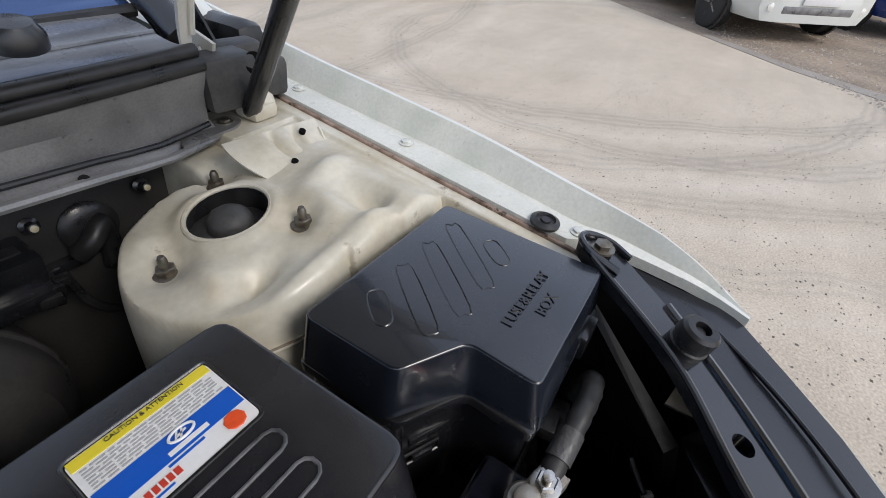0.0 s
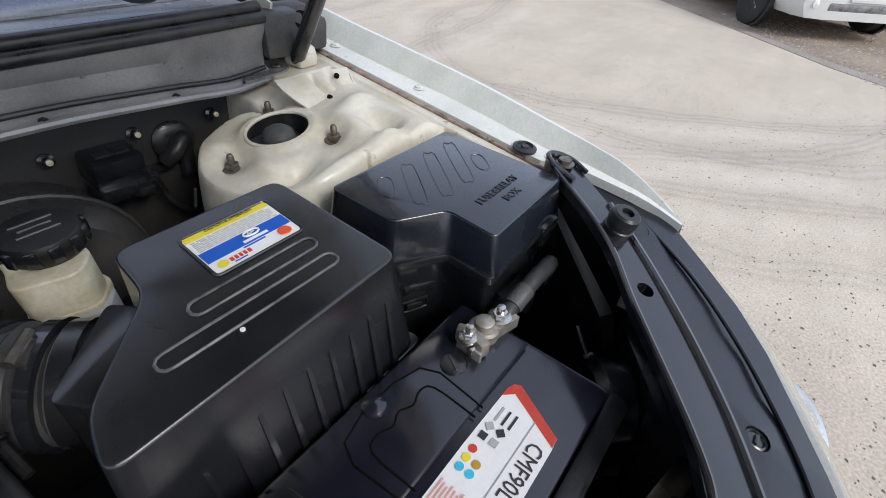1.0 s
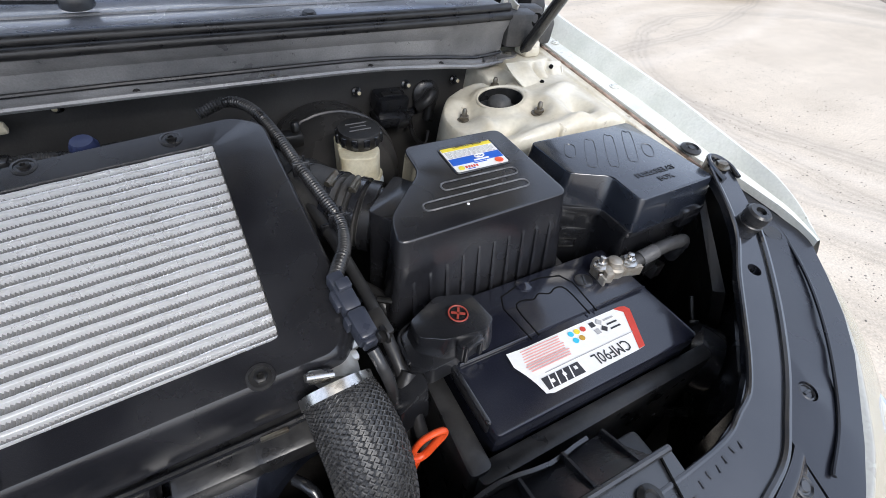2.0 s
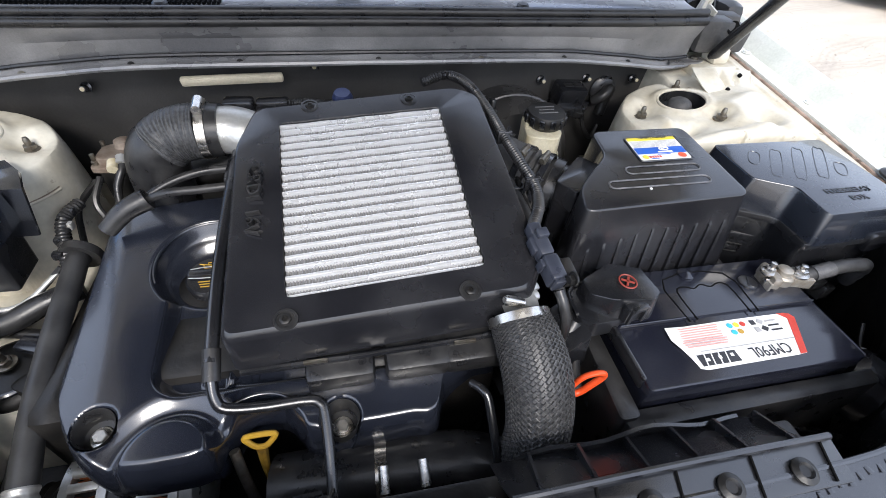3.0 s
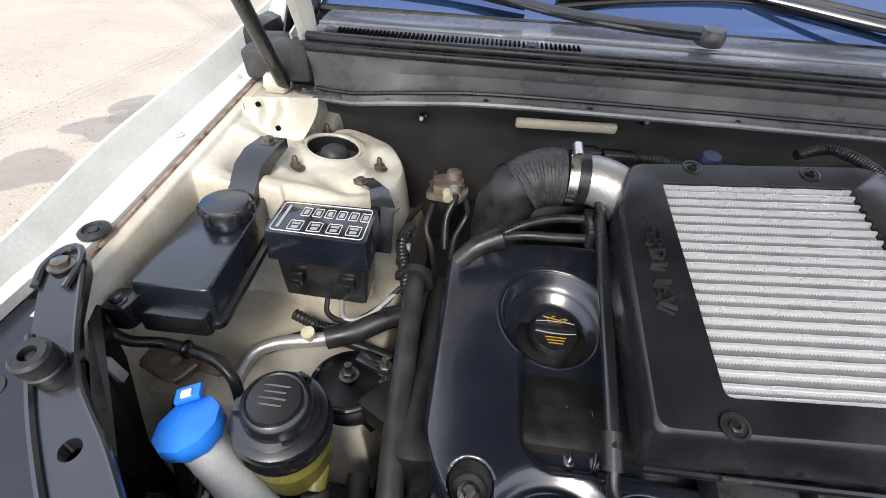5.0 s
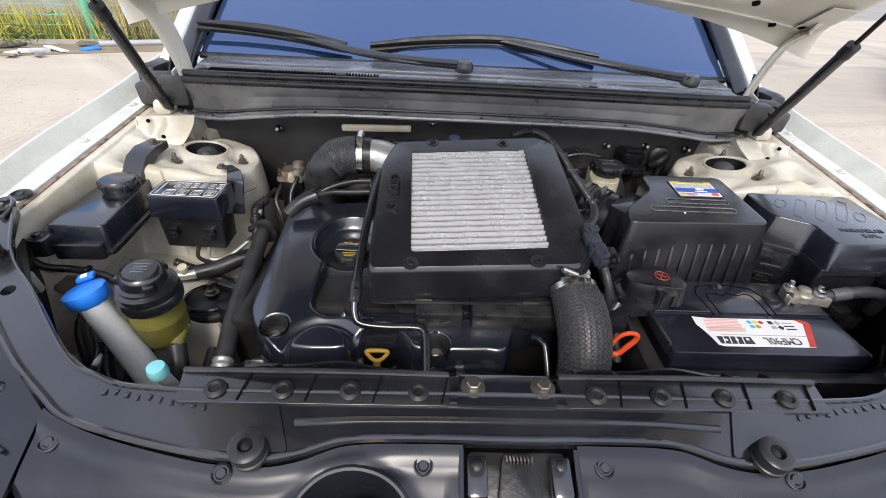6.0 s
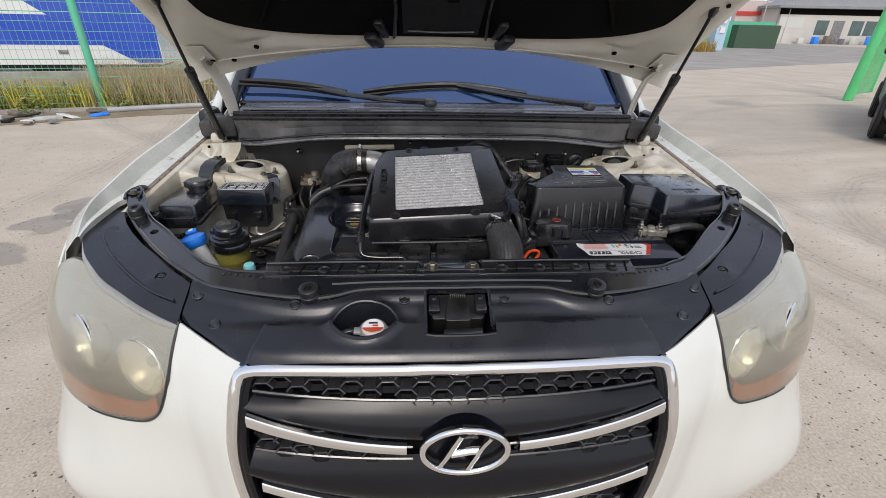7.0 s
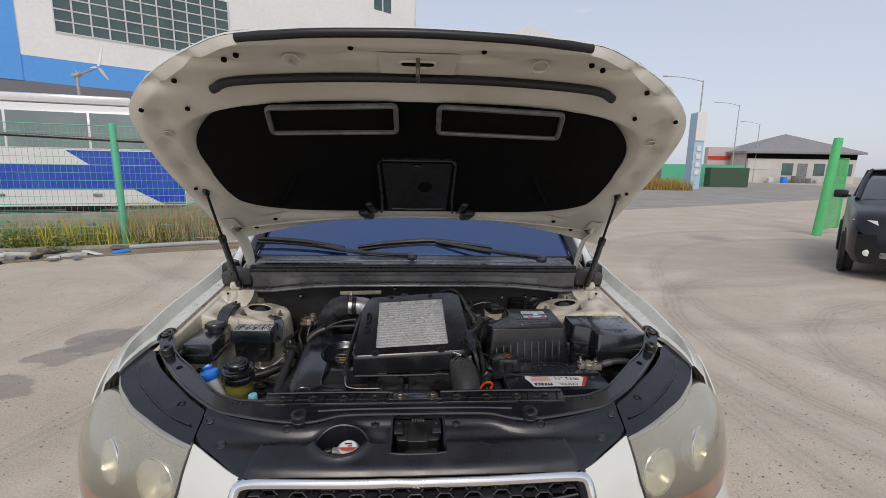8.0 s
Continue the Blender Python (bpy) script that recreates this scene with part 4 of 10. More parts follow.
def rear_edge(x):
    """Where the bonnet's rear edge lies, by its reach: it sweeps back towards the hinges."""
    return -0.025 - 0.16 * x * x


def hood_at(x, d, lift=0.0):
    """Underside of the raised bonnet: x across, d metres from its rear edge towards its nose."""
    y = 0.905 - 0.885 * d
    z = 1.355 + 0.455 * d
    roll = max(0.0, min(1.0, (rear_edge(x) + 0.05 - d) / 0.05))
    crown = 0.030 * (x / 0.74) ** 2 + 0.10 * x * x * roll * roll + 0.015 * max(0.0, 1 - max(0.0, d) / 0.5) + 0.066 * (max(0.0, d - 0.78) / 0.22) ** 1.5
    # the sides and the nose bend towards the underside
    n = Vector((0, -0.457, -0.889))
    p = Vector((x, y, z)) + n * (crown - 0.012 - lift)
    return p


hood_w = curve([(0.0, 0.748), (0.03, 0.758), (0.08, 0.758), (0.2, 0.748), (0.40, 0.735), (0.55, 0.712), (0.63, 0.690), (0.70, 0.650), (0.77, 0.580), (0.84, 0.492), (0.90, 0.410), (0.945, 0.345), (0.97, 0.27), (0.985, 0.17), (0.992, 0.08)])
DMAX = 0.992


def reach(x, v):
    """Distance from the rear edge, which bows forward in the middle."""
    return DMAX * v + (1 - v) ** 3 * rear_edge(x)


def nose_drop(v):
    return 0.011 * max(0.0, (v - 0.86) / 0.14) ** 2


bonnet = part("bonnet", grid(lambda u, v: (lambda x: hood_at(x, reach(x, v), 0.028 - nose_drop(v)))((2 * u - 1) * hood_w(DMAX * v)), 40, 44, 0.004, (0, 0.4, 0.9)), PAINT, car, "raised white bonnet skin")


def inner_at(u, v):
    x = (2 * u - 1) * hood_w(DMAX * v)
    d = reach(x, v)
    q = 2 * u - 1
    # pressed frame: deeper in the middle field, with a rounded rim
    edge = min(1.0, (1 - abs(q)) / 0.05, (1 - v) / 0.04 + 0.0, v / 0.03 + 0.0)
    sink = 0.022 * max(0.0, edge)
    lx, ld = abs(x) / 0.60, (d - 0.36) / 0.345
    inside = 1 - (lx ** 4 + abs(ld) ** 4)
    field = max(0.0, min(1.0, inside * 4 + 0.5))
    dent = 0.0
    for cx, cd, rx, rd in ((0.60, 0.66, 0.020, 0.035), (0.55, 0.77, 0.050, 0.016), (0.645, 0.54, 0.018, 0.030), (0.42, 0.862, 0.055, 0.014), (0.24, 0.885, 0.026, 0.020), (0.66, 0.40, 0.016, 0.045), (0.67, 0.22, 0.016, 0.045), (0.50, 0.045, 0.05, 0.014), (0.10, 0.90, 0.05, 0.012)):
        dent += 0.015 * math.exp(-((abs(x) - cx) / rx) ** 2 - ((d - cd) / rd) ** 2)
    return hood_at(x, d, 0.026 - nose_drop(v) - (sink - dent) * (1 - field))


part("inner_frame", grid(inner_at, 150, 120), HOODIN, bonnet, "cream-painted pressed inner frame of the bonnet")


def liner_at(u, v):
    a = 2 * math.pi * u
    # rounded field, widest near the front
    k = v
    c, s_ = math.cos(a), math.sin(a)
    e = 2.0 / 3.6
    x = 0.600 * k * (abs(c) ** e) * (1 if c > 0 else -1)
    dd = 0.325 * k * (abs(s_) ** e) * (1 if s_ > 0 else -1)
    d = 0.385 + dd
    x *= 1.0 + 0.10 * (0.385 - d) / 0.33 if d < 0.385 else 1.0 - 0.12 * ((d - 0.385) / 0.33) ** 2
    if d > 0.385:
        d += 0.100 * (d - 0.385) / 0.325 * (1 - (x / 0.6) ** 2)
    else:
        d -= 0.012 * (1 - (x / 0.62) ** 2) - 0.01
    bumpy = 0.004 * math.sin(9 * x) * math.cos(11 * d)
    return hood_at(x, d, 0.012 - 0.008 * (1 - k ** 8) + bumpy * (1 - k ** 6))


part("liner", grid(liner_at, 72, 16), FELT, bonnet, "black felt heat-insulating liner")


def strip_on_hood(name, pts, r, material, lift, label=""):
    return part(name, tube([hood_at(x, d, lift) for x, d in pts], r, 10, 6), material, bonnet, label)


for pts in ([(-0.128, 0.075), (-0.118, 0.20), (-0.112, 0.430), (-0.100, 0.452), (0.100, 0.452), (0.112, 0.430), (0.118, 0.20), (0.128, 0.075)], [(-0.46, 0.16), (-0.36, 0.36)], [(0.46, 0.16), (0.36, 0.36)]):
    part("liner_rib", tube([hood_at(x, d, 0.001) for x, d in pts], 0.007, 8, 1 if len(pts) > 2 else 6, flat=0.6), RUBBER if len(pts) > 2 else FELT, bonnet)
strip_on_hood("front_seal", [(-0.315, 0.958), (-0.2, 0.979), (-0.1, 0.987), (0, 0.991), (0.1, 0.987), (0.2, 0.979), (0.315, 0.958)], 0.0080, SEAL, 0.010, "black rubber weather strip")
strip_on_hood("cross_seal", [(-0.435, 0.772), (-0.38, 0.800), (-0.2, 0.815), (0, 0.818), (0.2, 0.815), (0.38, 0.800), (0.435, 0.772)], 0.0095, SEAL, -0.004, "black rubber cross seal")
for s in (1, -1):
    # air duct mouth in the liner
    quad = [(0.050, 0.722), (0.342, 0.712), (0.358, 0.608), (0.052, 0.612)]
    rim = part("duct_rim", tube([hood_at(s * x, d, -0.010) for x, d in rounded(quad, 0.012, 3)], 0.0065, 8, 1, closed=True), DUCTRIM, bonnet, "grey-edged duct opening")
    part("duct_throat", loft([[hood_at(s * x, d, -0.008) for x, d in rounded(quad, 0.012, 3)], [hood_at(s * (0.2 + (x - 0.2) * 0.9), 0.69 + (d - 0.69) * 0.8, 0.020) for x, d in rounded(quad, 0.012, 3)]]), FELT, rim)
    # drain holes and pressed dimples
    for x, d in ((0.335, 0.905), (0.365, 0.885), (0.50, 0.80), (0.52, 0.70), (0.62, 0.70), (0.517, 0.036), (0.607, -0.037), (0.665, -0.030), (0.68, 0.30), (0.12, 0.945)):
        p = hood_at(s * x, d, -0.0005 if d < 0.95 else 0.002)
        part("drain_hole", lathe([(0.0072 if d < 0.05 else 0.0052, -0.002), (0.0072 if d < 0.05 else 0.0052, 0.003), (0, 0.003)], p, (0, -0.457, -0.889), 14), FELT, bonnet)
    for x, d, a, b in ((0.24, 0.885, 0.034, 0.017), (0.61, 0.60, 0.025, 0.012)):
        m = basis(hood_at(s * x, d, -0.001), (s * 0.9, 0.25, -0.12), (0, -0.885, 0.455))
        bmx = lathe([(1.0, -0.001), (0.94, 0.002), (0.86, -0.001)], (0, 0, 0), (0, 0, 1), 20)
        bmx.transform(m @ Matrix.Diagonal((a * 0.5, b, 1.0, 1.0)))
        part("pressed_dimple", bmx, HOODIN, bonnet)
    hinge = [(0.664, 1.0, 1.12), (0.664, 1.0, 1.165), (0.672, 0.985, 1.228), (0.682, 0.965, 1.278), (0.690, 0.930, 1.305), (0.680, 0.890, 1.325)]
    part("hinge_arm", tube([(s * x, y, z) for x, y, z in hinge], lambda t: 0.013 + 0.008 * math.sin(math.pi * min(1.0, t * 1.1)), 12, 5, flat=0.30), HOODIN, bonnet, "cream-painted bonnet hinge")
    part("hinge_rib", tube([(s * (x + 0.004), y - 0.007, z) for x, y, z in hinge[1:5]], 0.004, 8, 5), HOODIN, bonnet)
    part("hinge_bracket", grid(lambda u, v: hood_at(s * (0.655 + 0.05 * u), -0.045 + 0.10 * v, -0.003), 6, 6, 0.003, (0, 0.3, 0.6)), HOODIN, bonnet)
    part("hinge_bolt", hexbolt((s * 0.674, 0.915, 1.310), 0.007, 0.008, (0, -0.457, -0.889)), ZINC, bonnet)
    part("hinge_foot", mirrored(moved(plate([(-1.039, 1.166), (-0.987, 1.152), (-0.993, 1.137), (-1.0, 1.10), (-1.062, 1.10)], [ring(-1.015, 1.142, 0.004, n=10), ring(-1.035, 1.136, 0.004, n=10)], lambda x, y: 0.0, 0.004), Matrix(((0, 0, 1, 0.690), (-1, 0, 0, 0), (0, 1, 0, 0), (0, 0, 0, 1)))), s), HOODIN, bonnet, "cream hinge foot with two holes")
    part("corner_bumper", join(box(hood_at(s * 0.184, 0.066, -0.004), (0.042, 0.060, 0.026), 0.010, (-27, 0, s * 24)), box(hood_at(s * 0.160, 0.120, 0.000), (0.026, 0.080, 0.018), 0.007, (-27, 0, s * 14))), RUBBER, bonnet)
    # the fold along the rear flange
    strip_on_hood("flange_fold", [(s * x, rear_edge(x) + 0.052) for x in (0.0, 0.15, 0.3, 0.45, 0.58, 0.66)], 0.0030, HOODIN, 0.002)
# recessed catch panel in the middle of the liner
part("catch_panel", grid(lambda u, v: hood_at((u - 0.5) * 0.205, 0.10 + 0.335 * v, -0.002 + 0.006 * math.sin(math.pi * u) * math.sin(math.pi * v)), 12, 12, 0.003, (0, 0.3, 0.6)), SEAL, bonnet, "black moulded panel in the liner")
# The panel edge's faint highlight, drawn as a thin grey line.
part("panel_edge_highlight", tube([hood_at(x, d, -0.004) for x, d in ((-0.09, 0.118), (0.0, 0.112), (0.09, 0.118))], 0.0022, 6), DUCTRIM, bonnet)
part("panel_tab", box(hood_at(0.0, 0.425, -0.006), (0.022, 0.014, 0.006), 0.002, (-27, 0, 0)), PLASTIC, bonnet)
# slot and striker
slot = [hood_at(x, d, -0.004) for x, d in rounded([(-0.035, 0.895), (0.035, 0.895), (0.035, 0.868), (-0.035, 0.868)], 0.013, 4)]
part("latch_slot", loft([slot, [p + Vector((0, 0.004, 0.008)) for p in slot]]), FELT, bonnet)
part("slot_rim", tube(slot, 0.003, 6, 1, closed=True), HOODIN, bonnet)
part("striker", tube([hood_at(0.0, 0.905, 0.0), hood_at(0, 0.90, -0.028), hood_at(0, 0.885, -0.036), hood_at(0, 0.86, -0.034), hood_at(0, 0.835, 0.0)], 0.004, 8), ZINC, bonnet)
part("striker_plate", grid(lambda u, v: hood_at(-0.075 + 0.15 * u, 0.835 + 0.09 * v, -0.0025), 6, 4, 0.002, (0, 0.3, 0.6)), HOODIN, bonnet)

for s in (1, -1):
    strut = thing("gas_strut", (s * 0.700, 0.957, 1.08), "black gas strut holding the bonnet up", "gas strut", "bonnet struts")
    lo, hi = Vector((s * 0.700, 0.957, 1.083)), Vector((s * 0.664, 0.660, 1.464))
    d = (hi - lo)
    part("cylinder", tube([lo + d * 0.03, lo + d * 0.53], 0.0112, 16, 1), PLASTIC, strut)
    part("collar", tube([lo + d * 0.52, lo + d * 0.57], 0.0130, 16, 1), RUBBER, strut)
    part("rod", tube([lo + d * 0.58, hi], 0.0045, 10, 1), DARK, strut)
    part("lower_joint", lathe([(0.009, -0.012), (0.012, 0.0), (0.010, 0.016), (0, 0.018)], lo, d.normalized(), 14), PLASTIC, strut)
    part("upper_joint", lathe([(0.008, -0.014), (0.011, 0), (0.008, 0.012), (0, 0.013)], hi, d.normalized(), 14), PLASTIC, strut)
    part("ball_bracket", join(box((s * 0.712, 0.968, 1.074), (0.036, 0.042, 0.020), 0.006), lathe([(0.017, 0), (0.014, 0.016), (0.008, 0.022), (0, 0.022)], (s * 0.722, 0.966, 1.072), (0, 0, 1), 14)), BAY, strut)

# scuttle, seal, screen, wipers
low_z = curve([(0.0, 1.088), (0.35, 1.084), (0.5, 1.070), (0.62, 1.056), (0.68, 1.066), (0.72, 1.075)])


def sweep(x):
    """How far the scuttle's ends lie behind its middle."""
    return 0.036 * (abs(x) / 0.655) ** 3


def scuttle_at(u, v):
    x = -0.655 + 1.31 * u
    z0 = low_z(abs(x))
    end = 0.0
    top = 1.148 - 0.012 * (x / 0.7) ** 2
    ks = [(0.940 + 0.010 * end, z0 - 0.005), (0.926 + 0.010 * end, z0 - 0.002), (0.936, z0 + 0.006), (0.946, z0 + 0.014), (0.942, (z0 + top) / 2 + 0.006), (0.930, top - 0.012), (0.926, top - 0.002)]
    i = min(round(v * 6), 6)
    return x, ks[i][0] + sweep(x), ks[i][1]


scuttle = part("scuttle_panel", grid(scuttle_at, 48, 6, 0.004, (0, 1, 0.3)), MATTE, car, "weathered black plastic scuttle panel under the screen", angle=25)
for zo, yo, r in ((0.005, 0.936, 0.008), (0.017, 0.944, 0.008)):
    part("rubber_seal", tube([(x, yo - 0.01 + sweep(x), 1.148 - 0.012 * (x / 0.7) ** 2 + zo) for x in (-0.652, -0.5, -0.25, 0, 0.25, 0.5, 0.652)], r, 10), RUBBER, scuttle)
lip_x = [-0.65 + 1.30 * i / 20 for i in range(21)]
part("lower_lip", tube([(x, 0.9265 + sweep(x), low_z(abs(x)) + 0.0005) for x in lip_x], 0.0050, 8, 2), MATTE, scuttle)
part("lip_groove", tube([(x, 0.9395 + sweep(x), low_z(abs(x)) + 0.0125) for x in lip_x], 0.0034, 8, 2), RUBBER, scuttle)
def base_of_screen(x):
    return 1.12 + 0.06 * x * x


def cowl_at(u, v):
    x = -0.665 + 1.33 * u
    y0 = 0.942 + sweep(x)
    y = y0 + (base_of_screen(x) + 0.004 - y0) * v
    # a soft hollow behind the seal, then a rise to the glass
    return x, y, 1.164 - 0.010 * (x / 0.7) ** 2 - 0.007 * math.sin(math.pi * min(1.0, v * 1.6)) + 0.008 * v * v


part("scuttle_top", grid(cowl_at, 40, 12, 0.004, (0, 0, -1)), COWL, scuttle)
part("cowl_fold", tube([cowl_at(i / 24, 0.52) for i in range(25)], 0.0035, 8, 2), COWL, scuttle)
for i in range(56):
    x = -0.62 + 0.0072 * i
    part("grille_slot", box((x, 1.000 + sweep(x), 1.1605 - 0.010 * (x / 0.7) ** 2), (0.003, 0.026, 0.005), 0.0), FELT, scuttle)
for x in (-0.30, 0.275, -0.62):
    part("screw_cap", lathe([(0.011, -0.006), (0.011, 0.006), (0.008, 0.009), (0, 0.009)], (x, 0.962 + sweep(x), 1.163 - 0.01 * (x / 0.7) ** 2), (0, -0.1, 1), 18), RUBBER, scuttle)
for i, x in enumerate((-0.52, -0.36, -0.2, 0.02, 0.2, 0.36, 0.5)):
    part("edge_clip", lathe([(0.005, 0), (0.005, 0.005), (0.0, 0.006)], (x, 0.930 + sweep(x), low_z(abs(x)) + 0.001), (0, -0.6, 0.8), 10), DARK if i % 4 else ZINC, scuttle)
for s in (1, -1):
    part("end_seal", mirrored(join(box((0.690, 0.985, 1.112), (0.066, 0.050, 0.062), 0.008, (0, 0, -8)), box((0.744, 0.992, 1.106), (0.056, 0.055, 0.050), 0.010, (0, 6, -10)), box((0.730, 1.012, 1.132), (0.060, 0.040, 0.026), 0.010, (0, 0, -12))), s), DUSTY, scuttle, "dusty black foam end block")
    part("block_notch", mirrored(lathe([(0.013, 0), (0.013, 0.004), (0, 0.004)], (0.716, 0.962, 1.130), (0, -1, 0.25), 16), s), FELT, scuttle)
    part("fixing_ear", mirrored(plate(rounded([(0.60, 0.952), (0.672, 0.955), (0.690, 0.968), (0.684, 0.992), (0.62, 0.990)], 0.008), [], lambda x, y: 1.067, 0.004), s), MATTE, scuttle)
    part("ear_bolt", mirrored(hexbolt((0.671, 0.976, 1.067), 0.0065, 0.004), s), ZINC, scuttle)
    part("sail_panel", mirrored(loft([[(0.722, 1.015, 1.10), (0.735, 1.10, 1.11), (0.738, 1.10, 1.11), (0.726, 1.015, 1.10)], [(0.705, 1.045, 1.195), (0.712, 1.075, 1.195), (0.715, 1.075, 1.195), (0.708, 1.045, 1.195)]]), s), RUBBER, scuttle, "black triangular cover beside the hinge")


def screen_at(u, v):
    q = 2 * u - 1
    w = 0.69 - 0.09 * v
    return q * w, base_of_screen(q * 0.69) + 0.05 * v * q * q + 0.64 * v, 1.166 - 0.005 * q * q + 0.50 * v - 0.03 * v * v


screen = part("windscreen", grid(screen_at, 30, 14, 0.005, (0, 0.3, 0.9)), SCREEN, car, "dark blue filmed windscreen reflecting the sky")
part("screen_border", tube([screen_at(i / 24, 0.0) for i in range(25)], 0.008, 8, 2), RUBBER, screen)
for pts, blade in (([(-0.02, 1.085, 1.183), (-0.16, 1.095, 1.188), (-0.28, 1.14, 1.196), (-0.38, 1.19, 1.208), (-0.47, 1.215, 1.217)], [(-0.69, 1.245, 1.216), (-0.58, 1.235, 1.214), (-0.45, 1.215, 1.206), (-0.31, 1.19, 1.190)]),
                   ([(0.52, 1.03, 1.182), (0.42, 1.07, 1.190), (0.28, 1.14, 1.202), (0.14, 1.205, 1.218), (0.06, 1.235, 1.226)], [(-0.255, 1.195, 1.188), (-0.1, 1.225, 1.203), (0.1, 1.235, 1.210), (0.33, 1.185, 1.190)])):
    back = -0.070 if pts[0][0] < 0.2 else -0.052
    pts = [(x, y + back * min(1.0, (y - 0.95) / 0.2), z + 0.004) for x, y, z in pts]
    blade = [(x, y + back, z + 0.006) for x, y, z in blade]
    wiper = thing("windscreen_wiper", pts[0], "black windscreen wiper resting at the foot of the screen", "wiper", "wipers")
    part("arm", tube(pts, lambda t: 0.013 - 0.006 * t, 10, 6, flat=0.6), PLASTIC, wiper)
    part("blade", tube(blade, 0.0105, 8, 6, flat=0.8), SEAL, wiper)
    part("blade_frame", tube([Vector(p) + Vector((0, -0.006, 0.013)) for p in blade[:4]], lambda t: 0.005 + 0.005 * math.sin(math.pi * t), 8, 6), SEAL, wiper)
    part("pivot", lathe([(0.022, -0.012), (0.022, 0.0), (0.016, 0.010), (0, 0.012)], pts[0], (0, -0.2, 1), 18), PLASTIC, wiper)

# rest of the shell, past the front doors
def flank_at(u, v):
    y = 1.40 + 3.2 * u
    back = max(0.0, (y - 3.9) / 0.7)
    x_out = 0.94 - 0.10 * back * back
    ks = [(x_out - 0.05, 0.28), (x_out, 0.42), (x_out + 0.003, 0.70), (x_out - 0.004, 0.95), (x_out - 0.03, 1.09), (x_out - 0.07, 1.15)]
    i = min(round(v * 5), 5)
    return ks[i][0], y, ks[i][1]


def side_glass_at(u, v):
    y = 1.42 + 3.0 * u + 0.45 * v * (1 - u) - 0.12 * v * u
    return 0.87 - 0.17 * v, y, 1.14 + 0.44 * v


for s in (1, -1):
    part("flank", mirrored(grid(flank_at, 30, 5, 0.0), s), PAINT, car, "white body side")
    part("side_window", mirrored(grid(side_glass_at, 12, 5, 0.0), s), GLASS, car)
    part("screen_pillar", mirrored(tube([(0.785, 1.08, 1.08), (0.755, 1.18, 1.185), (0.724, 1.43, 1.37), (0.660, 1.80, 1.635)], 0.024, 10, 4), s), PAINT, car)
    part("pillar_trim", mirrored(tube([(0.705, 1.08, 1.135), (0.708, 1.16, 1.188), (0.682, 1.42, 1.375), (0.622, 1.76, 1.625)], 0.022, 10, 4), s), PLASTIC, car, "grey-black trim beside the screen")
    part("pillar_foot", mirrored(box((0.775, 1.09, 1.125), (0.05, 0.12, 0.06), 0.02), s), RUBBER, car)
part("roof", grid(lambda u, v: ((2 * u - 1) * (0.66 + 0.03 * v), 1.72 + 2.75 * v, 1.60 + 0.09 * math.sin(math.pi * min(1, v * 0.9 + 0.12)) - 0.05 * (2 * u - 1) ** 2), 16, 16, 0.03, (0, 0, -1)), PAINT, car, "white roof")
part("tailgate", grid(lambda u, v: ((2 * u - 1) * (0.86 - 0.18 * max(0, v - 0.5) * 2), 4.60 - 0.16 * v * v, 0.28 + 1.30 * v), 10, 12, 0.03, (0, -1, 0)), PAINT, car)
for x in (-0.79, 0.79):
    for y in (0.95, 3.65):
        wheel = part("wheel", lathe([(0.20, -0.09), (0.30, -0.11), (0.345, -0.10), (0.355, -0.06), (0.355, 0.06), (0.345, 0.10), (0.30, 0.11), (0.20, 0.09)], (x, y, 0.355), (1, 0, 0), 36), TYRE, car)
        part("rim", lathe([(0.22, -0.10), (0.19, -0.095), (0.06, -0.08), (0, -0.08), (0, 0.08), (0.06, 0.08), (0.19, 0.095), (0.22, 0.10)], (x, y, 0.355), (1, 0, 0), 30), RIM, wheel)
part("underbody", box((0, 2.6, 0.36), (1.6, 3.6, 0.10), 0.02), DARK, car)


# ---- engine bay: pressed metal ----
def step(d, w=0.014):
    """1 inside (d below 0), 0 outside, with a rounded flank w wide."""
    t = max(0.0, min(1.0, 0.5 - d / w))
    return t * t * (3 - 2 * t)


def boxd(x, y, x0, x1, y0, y1):
    return max(x0 - x, x - x1, y0 - y, y - y1)


def apron_front(x):
    """Front edge of the pressed deck between the tower and the wing."""
    return 0.742 - min(0.006, 0.045 * max(0.0, (x - 0.690) / 0.042) ** 2)


def deck_edge(x, y):
    return min(math.hypot(x - 0.603, (y - 0.875) / 1.02) - 0.128, max(0.62 - x, apron_front(x) - y))


# how far each strut tower lies from its drawn place: across, along, up
TOWER = {1: (-0.035, -0.054, 0.040), -1: (-0.015, -0.030, 0.016)}


